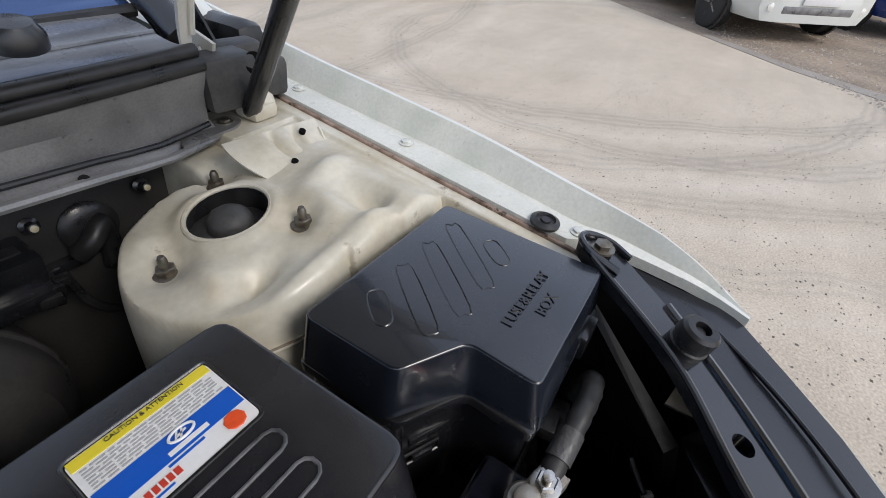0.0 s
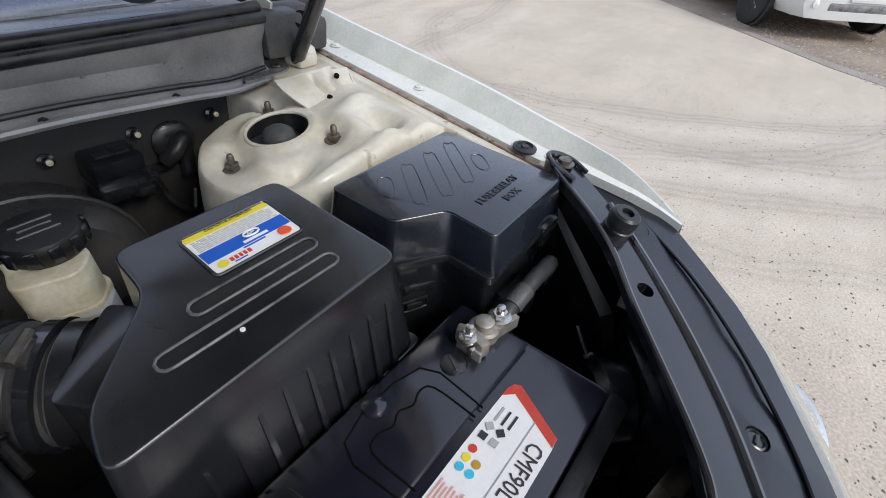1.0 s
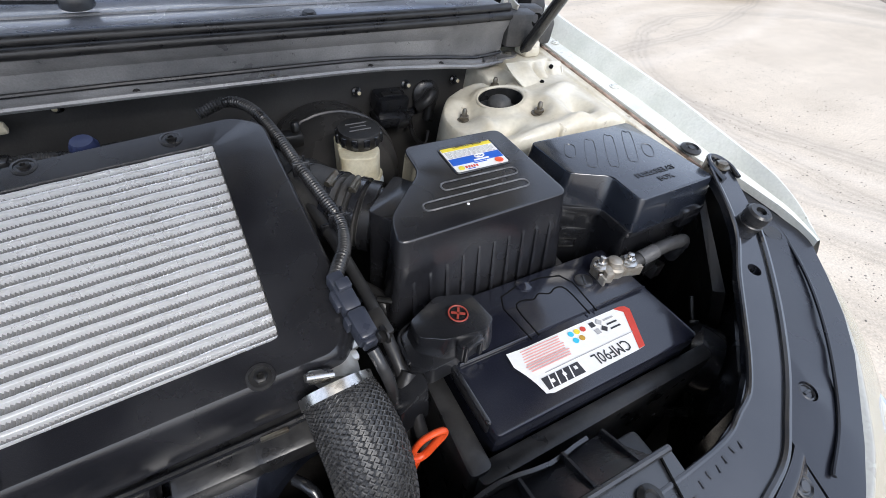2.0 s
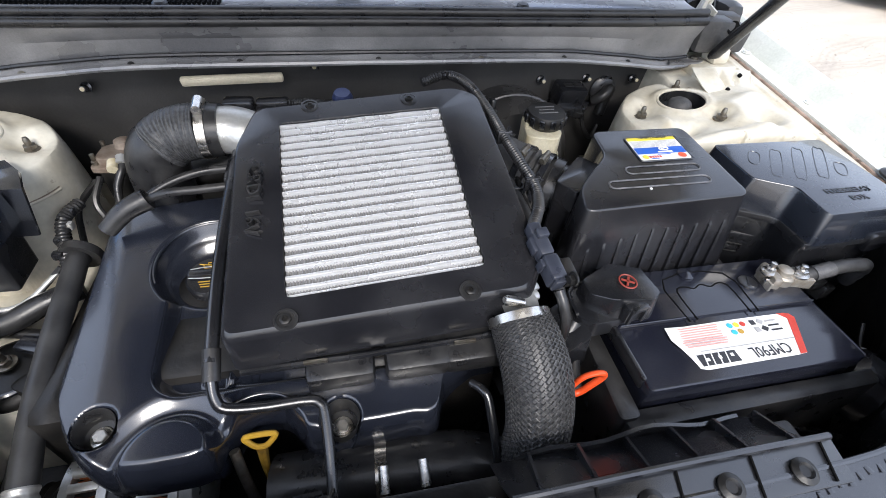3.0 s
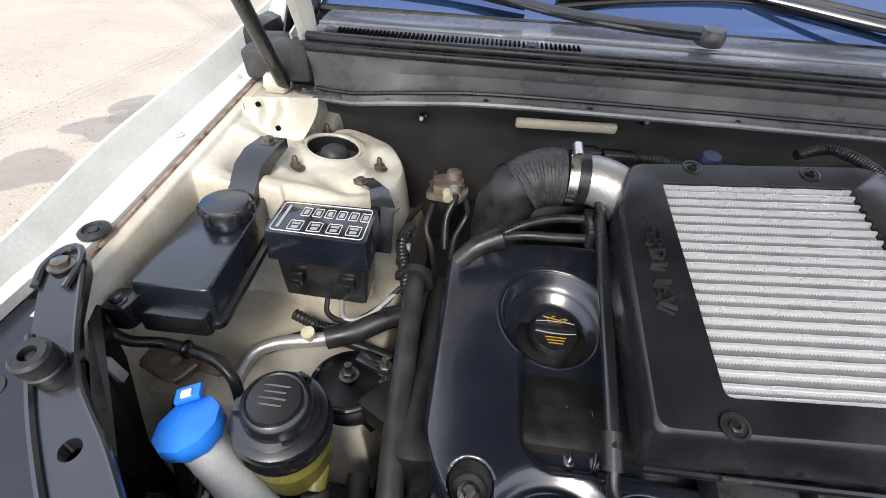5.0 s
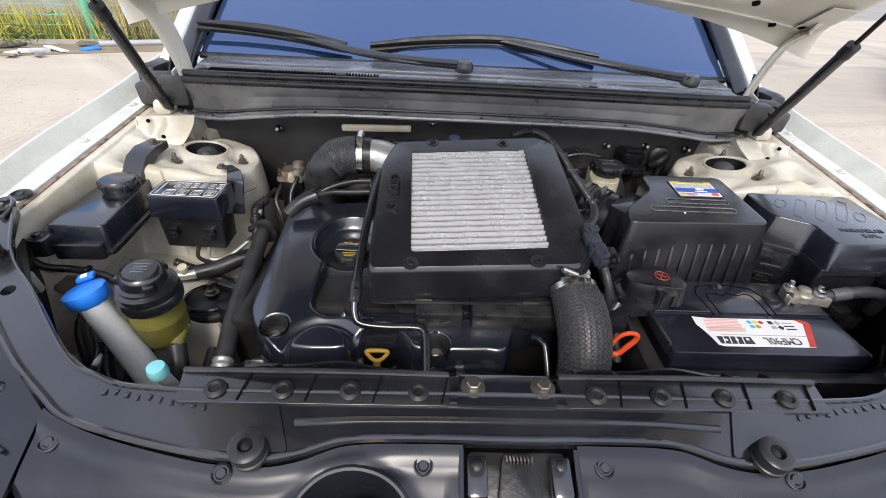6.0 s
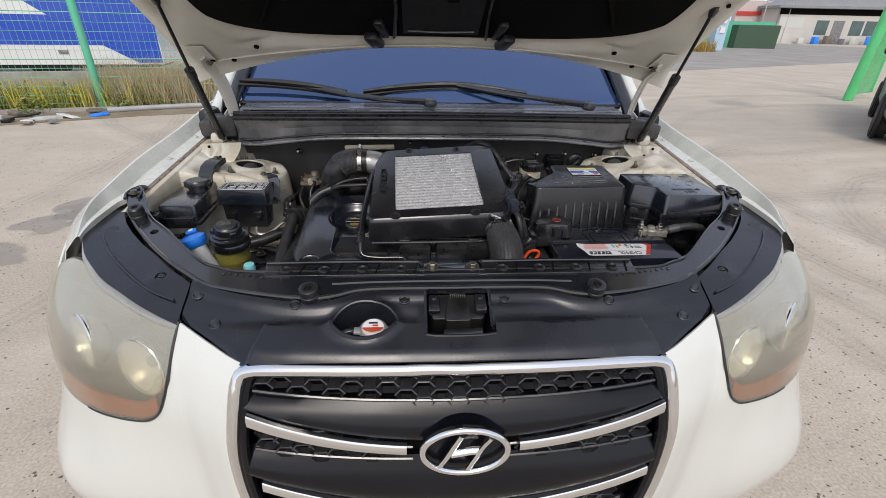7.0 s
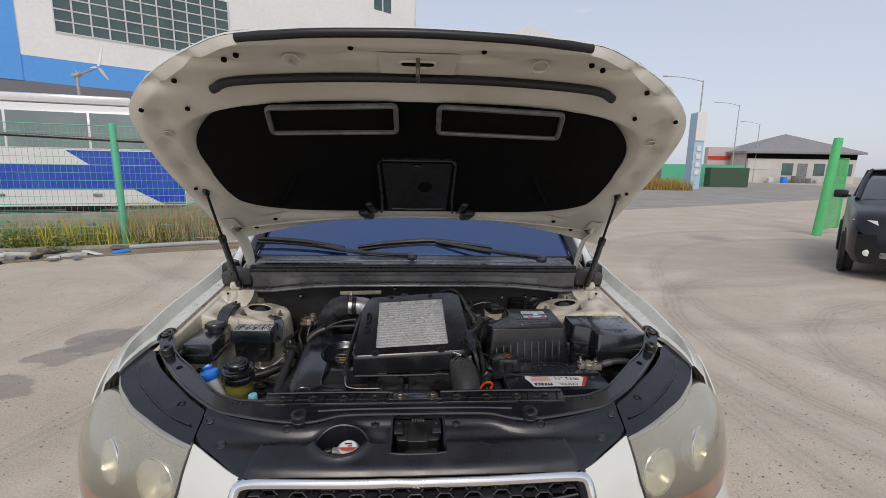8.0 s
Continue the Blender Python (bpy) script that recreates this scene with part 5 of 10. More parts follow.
def apron_z(x, y, s=1):
    floor = 0.58
    dx, dy, dz = TOWER[s]
    x0, y0, x, y = x, y, x - dx, y - dy
    k = step(0.722 - x0, 0.060)
    top = (0.978 + dz + 0.16 * (x - 0.5)) * (1 - k) + (zf(x0, y0) - 0.012) * k
    # soft pressed swells and hollows
    for cx, cy, rx, ry, h in ((0.535, 0.902, 0.024, 0.026, -0.009), (0.646, 0.836, 0.022, 0.018, -0.006), (0.642, 0.971, 0.022, 0.020, -0.007), (0.565, 0.815, 0.028, 0.014, -0.010), (0.535, 0.93, 0.016, 0.03, 0.004),
                              (0.60, 0.775, 0.05, 0.012, 0.004), (0.668, 0.835, 0.020, 0.035, 0.006), (0.705, 0.80, 0.016, 0.03, -0.009), (0.545, 0.845, 0.012, 0.03, 0.004), (0.715, 0.87, 0.03, 0.018, 0.006), (0.69, 0.775, 0.03, 0.012, 0.005)):
        top += 2.1 * h * math.exp(-((x - cx) / rx) ** 2 - ((y - cy) / ry) ** 2)
    q = math.hypot(x - 0.610, y - 0.905)
    top += 0.005 * math.exp(-((q - 0.046) / 0.009) ** 2)
    tower = floor + (top - floor) * step(deck_edge(x, y) - 0.003, 0.046)
    x, y = x0, y0
    ledge = floor + (zf(x, y) - 0.007 - floor) * step(0.732 - x, 0.022)
    foot = floor + (1.064 - floor) * step(boxd(x, y, 0.640, 0.9, 0.925, 1.2), 0.02)
    rail = floor + (0.836 - 0.10 * (0.62 - x) - floor) * step(boxd(x, y, 0.455, 0.9, 0.50, 1.2), 0.03)
    return max(tower, ledge, foot, rail)


for s in (1, -1):
    nu, nv = 160, 200
    tx_, ty_, tz_ = TOWER[s]
    hx, hy, hz = 0.610 + tx_, 0.905 + ty_, 0.996 + tz_
    bm = bmesh.new()
    vs = {}
    for i in range(nu + 1):
        for j in range(nv + 1):
            x, y = 0.405 + 0.362 * i / nu, 0.48 + 0.58 * j / nv
            vs[i, j] = bm.verts.new((x, y, apron_z(x, y, s)))
    for i in range(nu):
        for j in range(nv):
            x, y = 0.405 + 0.362 * (i + 0.5) / nu, 0.48 + 0.58 * (j + 0.5) / nv
            if s > 0 and x < 0.50 and apron_z(x, y, s) < 0.86:
                continue
            if s > 0 and (y < 0.655 and x < 0.72 or y < 0.56 and (x < 0.745 or apron_z(x, y, s) < 0.985)):
                continue
            if math.hypot(x - hx, y - hy) > 0.041:
                bm.faces.new((vs[i, j], vs[i + 1, j], vs[i + 1, j + 1], vs[i, j + 1]))
    bmesh.ops.delete(bm, geom=[v for v in bm.verts if not v.link_faces], context="VERTS")
    inner = part("inner_wing", mirrored(bm, s), BAY, car, "cream-painted inner wing and strut tower, stained", angle=50)
    hole = ring(hx, hy, 0.0425, n=30)
    part("tower_rim", mirrored(tube([(x, y, hz + 0.002 + 0.16 * (x - hx)) for x, y in hole], 0.0028, 8, 1, closed=True), s), BAY, inner)
    part("tower_wall", mirrored(loft([[(x, y, hz + 0.003 + 0.16 * (x - hx)) for x, y in hole], [(x, y, hz - 0.021) for x, y in hole]], cap=False), s), RUBBER, inner)
    part("strut_mount", mirrored(lathe([(0.0425, -0.006), (0.036, -0.003), (0.0235, -0.002), (0.0225, 0.006), (0.0195, 0.013), (0.012, 0.018), (0, 0.020)], (hx, hy, hz - 0.014), (0, 0, 1), 28), s), DUSTY, inner, "black domed strut mount")
    for sx, sy in ((0.535 + tx_, 0.902 + ty_), (0.646 + tx_, 0.836 + ty_), (0.642 + tx_, 0.971 + ty_)):
        z = apron_z(sx, sy, s) - 0.001
        part("tower_nut", mirrored(join(hexbolt((sx, sy, z), 0.009, 0.010), lathe([(0.0045, 0.009), (0.0045, 0.018), (0.003, 0.022), (0, 0.022)], (sx, sy, z), (0, 0, 1), 12)), s), ZINC, inner)

    # pressed gusset between the tower and the scuttle, with two grooves
    def gusset_at(u, v):
        a = Vector((0.636, 0.940, 1.072)).lerp(Vector((0.756, 0.922, 1.070)), u) + Vector((tx_ * 0.3, ty_ * 0.4, 0))
        b = Vector((0.656, 0.884, hz + 0.004)).lerp(Vector((0.744, 0.900, 1.053)), u) + Vector((tx_ * 0.4, ty_ * 0.6, 0))
        p = a.lerp(b, v)
        p.x -= 0.012 * math.sin(math.pi * v) * (1 - u)
        p.y -= 0.006 * math.sin(math.pi * u) * v
        groove = math.exp(-((u - 0.46 - 0.05 * v) / 0.038) ** 2) + math.exp(-((u - 0.70) / 0.042) ** 2)
        p.z += 0.006 * math.sin(math.pi * min(1, v * 1.1)) * (1 - u) - 0.012 * groove * math.sin(math.pi * v) ** 0.6 - 0.006 * max(0, v - 0.9) / 0.1
        return p

    part("gusset_plate", mirrored(grid(gusset_at, 40, 20, 0.0025), s), BAY, inner, angle=60)
    part("weld_bead", mirrored(tube([gusset_at(u, 1.0) + Vector((0, -0.001, 0.001)) for u in (0.02, 0.2, 0.45, 0.7, 0.98)] + [gusset_at(1.0, v) for v in (0.7, 0.4)], 0.0022, 6), s), BAY, inner)
    for u, v in ((0.78, 0.35), (0.40, 0.86)):
        part("gusset_hole", mirrored(lathe([(0.004, 0), (0.004, 0.0042), (0, 0.0042)], gusset_at(u, v), (0, -0.4, 0.9), 12), s), FELT, inner)
    # sealed seam that follows the deck's edge
    seam = []
    for i in range(30):
        a = math.radians(195 + 75 * i / 29)
        seam.append((0.603 + tx_ + 0.117 * math.cos(a), 0.875 + ty_ + 0.119 * math.sin(a)))
    seam += [(0.64 + tx_, 0.753 + ty_), (0.68 + tx_, 0.752 + ty_), (0.712 + tx_ * 0.5, 0.748 + ty_), (0.733, 0.735 + ty_)]
    part("seam_bead", mirrored(tube([(x, y - 0.002, apron_z(x, y, s) - 0.0002) for x, y in seam], 0.0030, 8, 3), s), BAY, inner)
    part("seam_sealer", mirrored(tube([(x, y - 0.003, apron_z(x, y, s) + 0.0022) for x, y in seam], 0.0013, 6, 3), s), RUSTY, inner, "brown-stained seam")
    # Lower bay panels are coloured near black for the shade down there.
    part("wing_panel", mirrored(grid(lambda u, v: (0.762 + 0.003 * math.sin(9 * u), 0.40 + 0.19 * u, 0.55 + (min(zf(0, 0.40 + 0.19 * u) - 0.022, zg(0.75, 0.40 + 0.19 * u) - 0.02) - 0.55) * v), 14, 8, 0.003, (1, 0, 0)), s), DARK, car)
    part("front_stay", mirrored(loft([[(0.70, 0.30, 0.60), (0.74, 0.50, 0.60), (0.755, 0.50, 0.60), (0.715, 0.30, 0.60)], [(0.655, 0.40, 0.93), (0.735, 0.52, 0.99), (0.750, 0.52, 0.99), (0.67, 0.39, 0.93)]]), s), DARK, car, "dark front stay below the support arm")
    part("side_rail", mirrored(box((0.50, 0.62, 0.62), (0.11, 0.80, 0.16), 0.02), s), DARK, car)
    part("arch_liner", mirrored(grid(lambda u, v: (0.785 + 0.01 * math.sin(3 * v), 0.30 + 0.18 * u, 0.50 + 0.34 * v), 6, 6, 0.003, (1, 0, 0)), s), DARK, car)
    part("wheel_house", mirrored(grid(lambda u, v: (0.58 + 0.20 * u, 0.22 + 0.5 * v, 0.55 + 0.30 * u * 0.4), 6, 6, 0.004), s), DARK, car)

part("firewall", join(grid(lambda u, v: (-0.77 + 1.54 * u, 1.012 + 0.010 * math.sin(18 * u) * math.sin(5 * v), 0.45 + 0.665 * v), 40, 16, 0.01, (0, 1, 0))), FIREWALL, car, "black felted firewall insulation")
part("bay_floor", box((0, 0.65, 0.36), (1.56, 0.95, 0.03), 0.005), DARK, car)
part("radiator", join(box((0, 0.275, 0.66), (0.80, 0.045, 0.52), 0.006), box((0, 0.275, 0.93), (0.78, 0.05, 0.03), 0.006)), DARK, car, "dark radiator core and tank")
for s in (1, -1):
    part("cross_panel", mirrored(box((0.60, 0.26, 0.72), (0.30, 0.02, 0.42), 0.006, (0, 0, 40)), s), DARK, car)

# ---- engine ----
engine = thing("engine_block", (-0.1, 0.62, 0.5), "grimy dark engine block below the plastic cover", "engine")
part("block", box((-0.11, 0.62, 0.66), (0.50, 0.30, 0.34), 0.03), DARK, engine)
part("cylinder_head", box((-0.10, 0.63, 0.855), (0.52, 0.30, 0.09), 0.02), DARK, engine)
part("rocker_cover", box((0.0, 0.56, 0.925), (0.30, 0.17, 0.06), 0.012, (9, 0, 0)), PLASTIC, engine)
for x in (-0.075, 0.015, 0.085):
    part("coil_cover", box((x, 0.458, 0.915), (0.078, 0.045, 0.04), 0.008, (12, 0, 0)), RUBBER, engine)
part("rear_manifold", tube([(-0.30, 0.86, 0.93), (-0.1, 0.88, 0.98), (0.15, 0.88, 0.97)], 0.035, 12), DARK, engine)
part("timing_cover", box((-0.395, 0.60, 0.74), (0.05, 0.30, 0.30), 0.02), DARK, engine)
part("gearbox", box((0.27, 0.62, 0.62), (0.26, 0.30, 0.24), 0.05), DARK, engine)
for k in range(7):
    x = -0.10 + 0.05 * k
    part("rear_fitting", join(box((x, 0.86 + 0.012 * (k % 2), 1.022), (0.034, 0.026, 0.022), 0.005), lathe([(0.007, 0), (0.007, 0.014), (0.004, 0.018), (0, 0.018)], (x + 0.008, 0.86, 1.03), (0, 0, 1), 10)), PLASTIC if k % 3 else DARK, engine)
part("rail_pipe", tube([(-0.16, 0.875, 1.035), (0.0, 0.885, 1.038), (0.15, 0.88, 1.035), (0.18, 0.86, 1.03)], 0.008, 10), PLASTIC, engine)
part("blue_sensor", lathe([(0.014, 0), (0.016, 0.01), (0.012, 0.018), (0, 0.019)], (-0.045, 0.835, 1.062), (0, -0.2, 1), 14), mat("navy_plastic", (0.02, 0.03, 0.09), 0.4), engine)
part("eye_bolt", hexbolt((0.078, 0.835, 1.062), 0.011, 0.010), DARK, engine)

cover_front = curve([(-0.392, 0.545), (-0.388, 0.50), (-0.380, 0.460), (-0.360, 0.420), (-0.335, 0.394), (-0.300, 0.377), (-0.255, 0.373), (-0.212, 0.380), (-0.204, 0.402), (-0.190, 0.424), (-0.168, 0.432), (-0.142, 0.426), (-0.126, 0.406), (-0.112, 0.391), (-0.06, 0.388), (0.0, 0.389), (0.030, 0.391), (0.045, 0.425), (0.075, 0.448), (0.125, 0.470)])
cover_back = curve([(-0.392, 0.700), (-0.388, 0.722), (-0.375, 0.745), (-0.35, 0.755), (-0.29, 0.765), (-0.2, 0.772), (0.125, 0.78)])


def cover_z(x, y):
    z = 0.900 + 0.17 * (y - 0.44)
    # sunken field round the filler and in the middle
    d = min(math.hypot(x + 0.243, y - 0.640) - 0.066, 1.0)
    d2 = math.hypot(max(0.0, -0.252 - x), max(0.0, 0.492 - y, y - 0.61)) - 0.030
    z -= 0.022 * step(min(d, d2), 0.016)
    z -= 0.014 * step(math.hypot(x + 0.243, y - 0.640) - 0.050, 0.022)
    for bx_, by_ in ((-0.334, 0.435), (-0.079, 0.406)):
        z -= 0.026 * step(math.hypot(x - bx_, y - by_) - 0.020, 0.007)
    # arch over the dipstick
    z -= 0.010 * step(math.hypot((x + 0.167) / 1.1, y - 0.396) - 0.044, 0.010)
    # broad hollow near the front and a rounded left shoulder
    z += 0.014 * step(math.hypot(x + 0.254, y - 0.383) - 0.046, 0.012) - 0.010 * math.exp(-((math.hypot(x + 0.254, y - 0.383) - 0.060) / 0.012) ** 2)
    z -= 0.012 * max(0.0, (-0.33 - x) / 0.06) ** 2
    e = min(y - cover_front(x), cover_back(x) - y, (x + 0.392) * 1.5)
    z -= 0.030 * (1 - min(1.0, max(0.0, e) / 0.014)) ** 2
    # ribs in the sunken field
    for rx in (-0.232, -0.205):
        z += 0.008 * step(boxd(x, y, rx - 0.003, rx + 0.003, 0.475, 0.535), 0.005)
    return z


cover = thing("engine_cover", (-0.15, 0.58, 0.88), "glossy black plastic engine cover with an oil filler well", "engine cover")
part("shell", grid(lambda u, v: (lambda x: (lambda y: (x, y, cover_z(x, y)))(cover_front(x) + (cover_back(x) - cover_front(x)) * v))(-0.392 + 0.517 * u), 210, 150, 0.004, (0, 0, -1)), GLOSS, cover, angle=60)
part("skirt", grid(lambda u, v: (lambda x: (x, cover_front(x) + 0.001, cover_z(x, cover_front(x)) - 0.022 * v))(-0.392 + 0.517 * u), 80, 3, 0.003, (0, 1, 0)), GLOSS, cover)
for bx_, by_ in ((-0.334, 0.435), (-0.079, 0.406)):
    part("cover_bolt", join(hexbolt((bx_, by_, cover_z(bx_, by_) + 0.001), 0.0078, 0.009, (0, -0.17, 1)), lathe([(0.0115, 0.0), (0.0115, 0.0025), (0.007, 0.003)], (bx_, by_, cover_z(bx_, by_) + 0.001), (0, -0.17, 1), 20)), CLAMP, cover, "bright flanged hexagon bolt")
    # Added black sleeve that gives the glossy well its dark shade.
    zw = cover_z(bx_, by_)
    part("bolt_well_shade", loft([[(bx_ + r_ * math.cos(a), by_ + r_ * math.sin(a), zw + h_ + 0.17 * r_ * math.sin(a)) for a in [2 * math.pi * k / 28 for k in range(28)]] for r_, h_ in ((0.0212, 0.0240), (0.0190, 0.0205), (0.0178, 0.0030), (0.0120, 0.0018))], cap=False), RUBBER, cover)
filler = thing("oil_filler_cap", (-0.243, 0.625, 0.89), "black oil filler cap with a yellow oil can symbol", "oil cap")
zb = 0.912
part("body", lathe([(0.030, -0.03), (0.031, 0.0), (0.031, 0.006), (0.028, 0.010), (0, 0.0105)], (-0.243, 0.625, zb), (0, -0.17, 1), 30), PLASTIC, filler)
part("grip", box((-0.243, 0.625, zb + 0.013), (0.052, 0.012, 0.008), 0.003, (9, 0, 0)), PLASTIC, filler)
can = [(-0.2575, 0.6425), (-0.2515, 0.6405), (-0.2505, 0.6340), (-0.2370, 0.6340), (-0.2270, 0.6405), (-0.2290, 0.6415), (-0.2375, 0.6385), (-0.2500, 0.6410)]
part("oil_can_symbol", join(tube([(x, y, zb + 0.0118 + 0.17 * (y - 0.63)) for x, y in can], 0.0008, 5, 1, closed=True), tube([(-0.2460, 0.6400, zb + 0.0135), (-0.2460, 0.6435, zb + 0.0141), (-0.2420, 0.6435, zb + 0.0141)], 0.0008, 5, 1), lathe([(0.0011, 0), (0.0011, 0.0008), (0, 0.0008)], (-0.2245, 0.6365, zb + 0.0125), (0, 0, 1), 8)), YELLOW, filler, "yellow oil can symbol")
for y_, w_ in ((0.6312, 0.028), (0.6188, 0.029)):
    part("grip_edge", tube([(-0.243 + w_ * k, y_ - 0.003 * (1 - k * k) * (1 if y_ < 0.625 else -1), zb + 0.0142 + 0.17 * (y_ - 0.625)) for k in (-0.85, -0.4, 0, 0.4, 0.85)], 0.0007, 5, 3), GREYINK, filler)
for k in range(3):
    part("print_bar", box((-0.243, 0.613 - 0.004 * k, zb + 0.0092 - 0.0007 * k), (0.026 - 0.004 * k, 0.0012, 0.0008), 0, (9, 0, 0)), YELLOW, filler)
part("well_rim", tube([(-0.243 + 0.068 * math.cos(a), 0.640 + 0.068 * math.sin(a), 0.900 + 0.17 * (0.20 + 0.068 * math.sin(a)) - 0.0015) for a in [math.radians(5 + 200 * k / 30) for k in range(31)]], 0.0020, 6, 1), GLOSS, cover)

dip = thing("dipstick", (-0.171, 0.405, 0.80), "yellow oil dipstick loop in a steel tube", "dipstick")
part("loop", tube([(-0.171 + x, 0.409 + 0.5 * z, 0.862 + z) for x, z in ((-0.0165, 0.004), (-0.0145, 0.0070), (0.0, 0.0078), (0.0145, 0.0070), (0.0165, 0.004), (0.0075, -0.005), (0.0, -0.007), (-0.0075, -0.005))], 0.0034, 8, 3, closed=True), YELLOW, dip)
part("stem", tube([(-0.171, 0.405, 0.853), (-0.170, 0.395, 0.835), (-0.168, 0.385, 0.81)], lambda t: 0.0065 - 0.003 * t, 8), mat("grimy_yellow_plastic", (0.30, 0.17, 0.02), 0.5, second=(0.10, 0.06, 0.015), scale=60, amount=0.9), dip)
part("guide_tube", tube([(-0.198, 0.402, 0.862), (-0.192, 0.385, 0.835), (-0.18, 0.36, 0.79)], 0.006, 10), ZINC, dip)

# ---- intercooler ----
def zi(x, y):
    return 1.0045 + 0.253 * (y - 0.464) + 0.03 * (x + 0.12)


cooler = thing("intercooler", (-0.015, 0.62, 0.98), "aluminium intercooler under a black plastic frame lettered CRDI 16V", "intercooler")
outer = rounded([(-0.188, 0.453), (0.146, 0.463), (0.172, 0.500), (0.158, 0.784), (0.126, 0.803), (-0.168, 0.782), (-0.190, 0.715)], 0.013, 4)
opening = rounded([(-0.123, 0.487), (0.099, 0.497), (0.092, 0.761), (-0.133, 0.748)], 0.008, 3)
bm = bmesh.new()
loops = []
for pts, dz, k in ((outer, -0.060, 1.0), (outer, -0.012, 1.0), (outer, -0.0055, 0.990), (outer, -0.0012, 0.974), (outer, 0.0, 0.958)):
    cx, cy = -0.015, 0.625
    loops.append([bm.verts.new((cx + (x - cx) * k, cy + (y - cy) * k, zi(x, y) + dz)) for x, y in pts])
for a, b in zip(loops, loops[1:]):
    for i in range(len(a)):
        bm.faces.new((a[i], a[(i + 1) % len(a)], b[(i + 1) % len(a)], b[i]))
inn = [bm.verts.new((x, y, zi(x, y))) for x, y in opening]
deep = [bm.verts.new((x, y, zi(x, y) - 0.02)) for x, y in opening]
for i in range(len(inn)):
    bm.faces.new((inn[i], inn[(i + 1) % len(inn)], deep[(i + 1) % len(inn)], deep[i]))
es = [bm.edges.get((loops[-1][i], loops[-1][(i + 1) % len(outer)])) for i in range(len(outer))] + [bm.edges.get((inn[i], inn[(i + 1) % len(inn)])) for i in range(len(inn))]
bmesh.ops.triangle_fill(bm, use_beauty=True, edges=es)
shroud = part("frame", bm, HAZEB, cooler, "black plastic intercooler frame", angle=30)
part("front_lip", tube([(-0.18, 0.452, 0.938), (0.0, 0.455, 0.938), (0.128, 0.462, 0.940), (0.157, 0.50, 0.95)], 0.004, 8), PLASTIC, shroud)
for x in (-0.10, 0.07):
    part("clip_tab", box((x, 0.449, 0.944), (0.026, 0.004, 0.005), 0.001), ZINC, shroud)
for x, y in ((-0.122, 0.463), (0.074, 0.468), (-0.091, 0.777), (0.050, 0.779)):
    z = zi(x, y)
    part("washer_seat", lathe([(0.0125, 0.0), (0.0125, 0.0018), (0.0098, 0.0022), (0.0095, 0.0006), (0.0, 0.0006)], (x, y, z), (0, -0.245, 1), 22), RUBBER, shroud)
    part("frame_bolt", lathe([(0.0062, 0.0006), (0.0062, 0.003), (0.0045, 0.004), (0.003, 0.004), (0.0026, 0.002), (0, 0.002)], (x, y, z), (0, -0.245, 1), 6), DARK, shroud)
core = part("core", plate(opening, [], lambda x, y: zi(x, y) - 0.014, 0.03), FOLD, cooler, "bare aluminium cooling core")
nb = 20
for k in range(nb + 1):
    t = k / nb
    a, b = Vector((-0.123, 0.487, 0)).lerp(Vector((-0.133, 0.748, 0)), t), Vector((0.099, 0.497, 0)).lerp(Vector((0.092, 0.761, 0)), t)
    inset = 0.003 if k == 0 else -0.003 if k == nb else 0.0
    bar_a, bar_b = a + Vector((0.001, inset, 0)), b + Vector((-0.001, inset, 0))
    rows = []
    for i in range(13):
        p = bar_a.lerp(bar_b, i / 12)
        z = zi(p.x, p.y) - 0.002 + 0.0004 * math.sin(i * 2.1 + k)
        w = 0.0024 + (0.0006 if i in (9, 10) else 0)
        rows.append([(p.x, p.y - w, z - 0.008), (p.x, p.y - w, z - 0.001), (p.x, p.y - w * 0.4, z), (p.x, p.y + w * 0.4, z), (p.x, p.y + w, z - 0.001), (p.x, p.y + w, z - 0.008)])
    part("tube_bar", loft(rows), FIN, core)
    if k < nb:
        # folded fin between two bars
        a2, b2 = Vector((-0.123, 0.487, 0)).lerp(Vector((-0.133, 0.748, 0)), t + 1 / nb), Vector((0.099, 0.497, 0)).lerp(Vector((0.092, 0.761, 0)), t + 1 / nb)
        m0, m1 = a.lerp(a2, 0.5), b.lerp(b2, 0.5)
        bm = bmesh.new()
        prev = None
        for i in range(131):
            p = m0.lerp(m1, i / 130)
            z = zi(p.x, p.y) - (0.0060 if i % 2 else 0.0090)
            q = [bm.verts.new((p.x, p.y - 0.0042, z - 0.001)), bm.verts.new((p.x, p.y + 0.0042, z + 0.001))]
            if prev:
                bm.faces.new((prev[0], q[0], q[1], prev[1]))
            prev = q
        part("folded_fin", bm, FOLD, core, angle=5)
part("lettering", lettering("CRDI  16V", 0.024, 0.0030, basis((-0.160, 0.618, zi(-0.160, 0.618) + 0.0040), (0.0, -1, -0.253), (1, 0, 0.17))), RUBBER, shroud, "raised lettering")

# ---- pipes to and from the intercooler ----
inlet = thing("intake_elbow", (-0.31, 0.78, 0.98), "black rubber intake elbow with a ribbed sleeve and steel clamp", "hose")
part("elbow", tube([(-0.258, 0.785, 1.047), (-0.288, 0.786, 1.040), (-0.312, 0.786, 1.014), (-0.320, 0.788, 0.972), (-0.320, 0.792, 0.92)], lambda t: 0.033 + 0.008 * min(1, t * 2.5), 22), RUBBER, inlet)
part("sleeve", tube([(-0.246, 0.786, 1.049), (-0.265, 0.785, 1.048), (-0.286, 0.782, 1.042), (-0.300, 0.777, 1.032)], 0.0385, 22, 8, wave=0.0005, step=0.004), BRAID, inlet, "braided black sleeve")
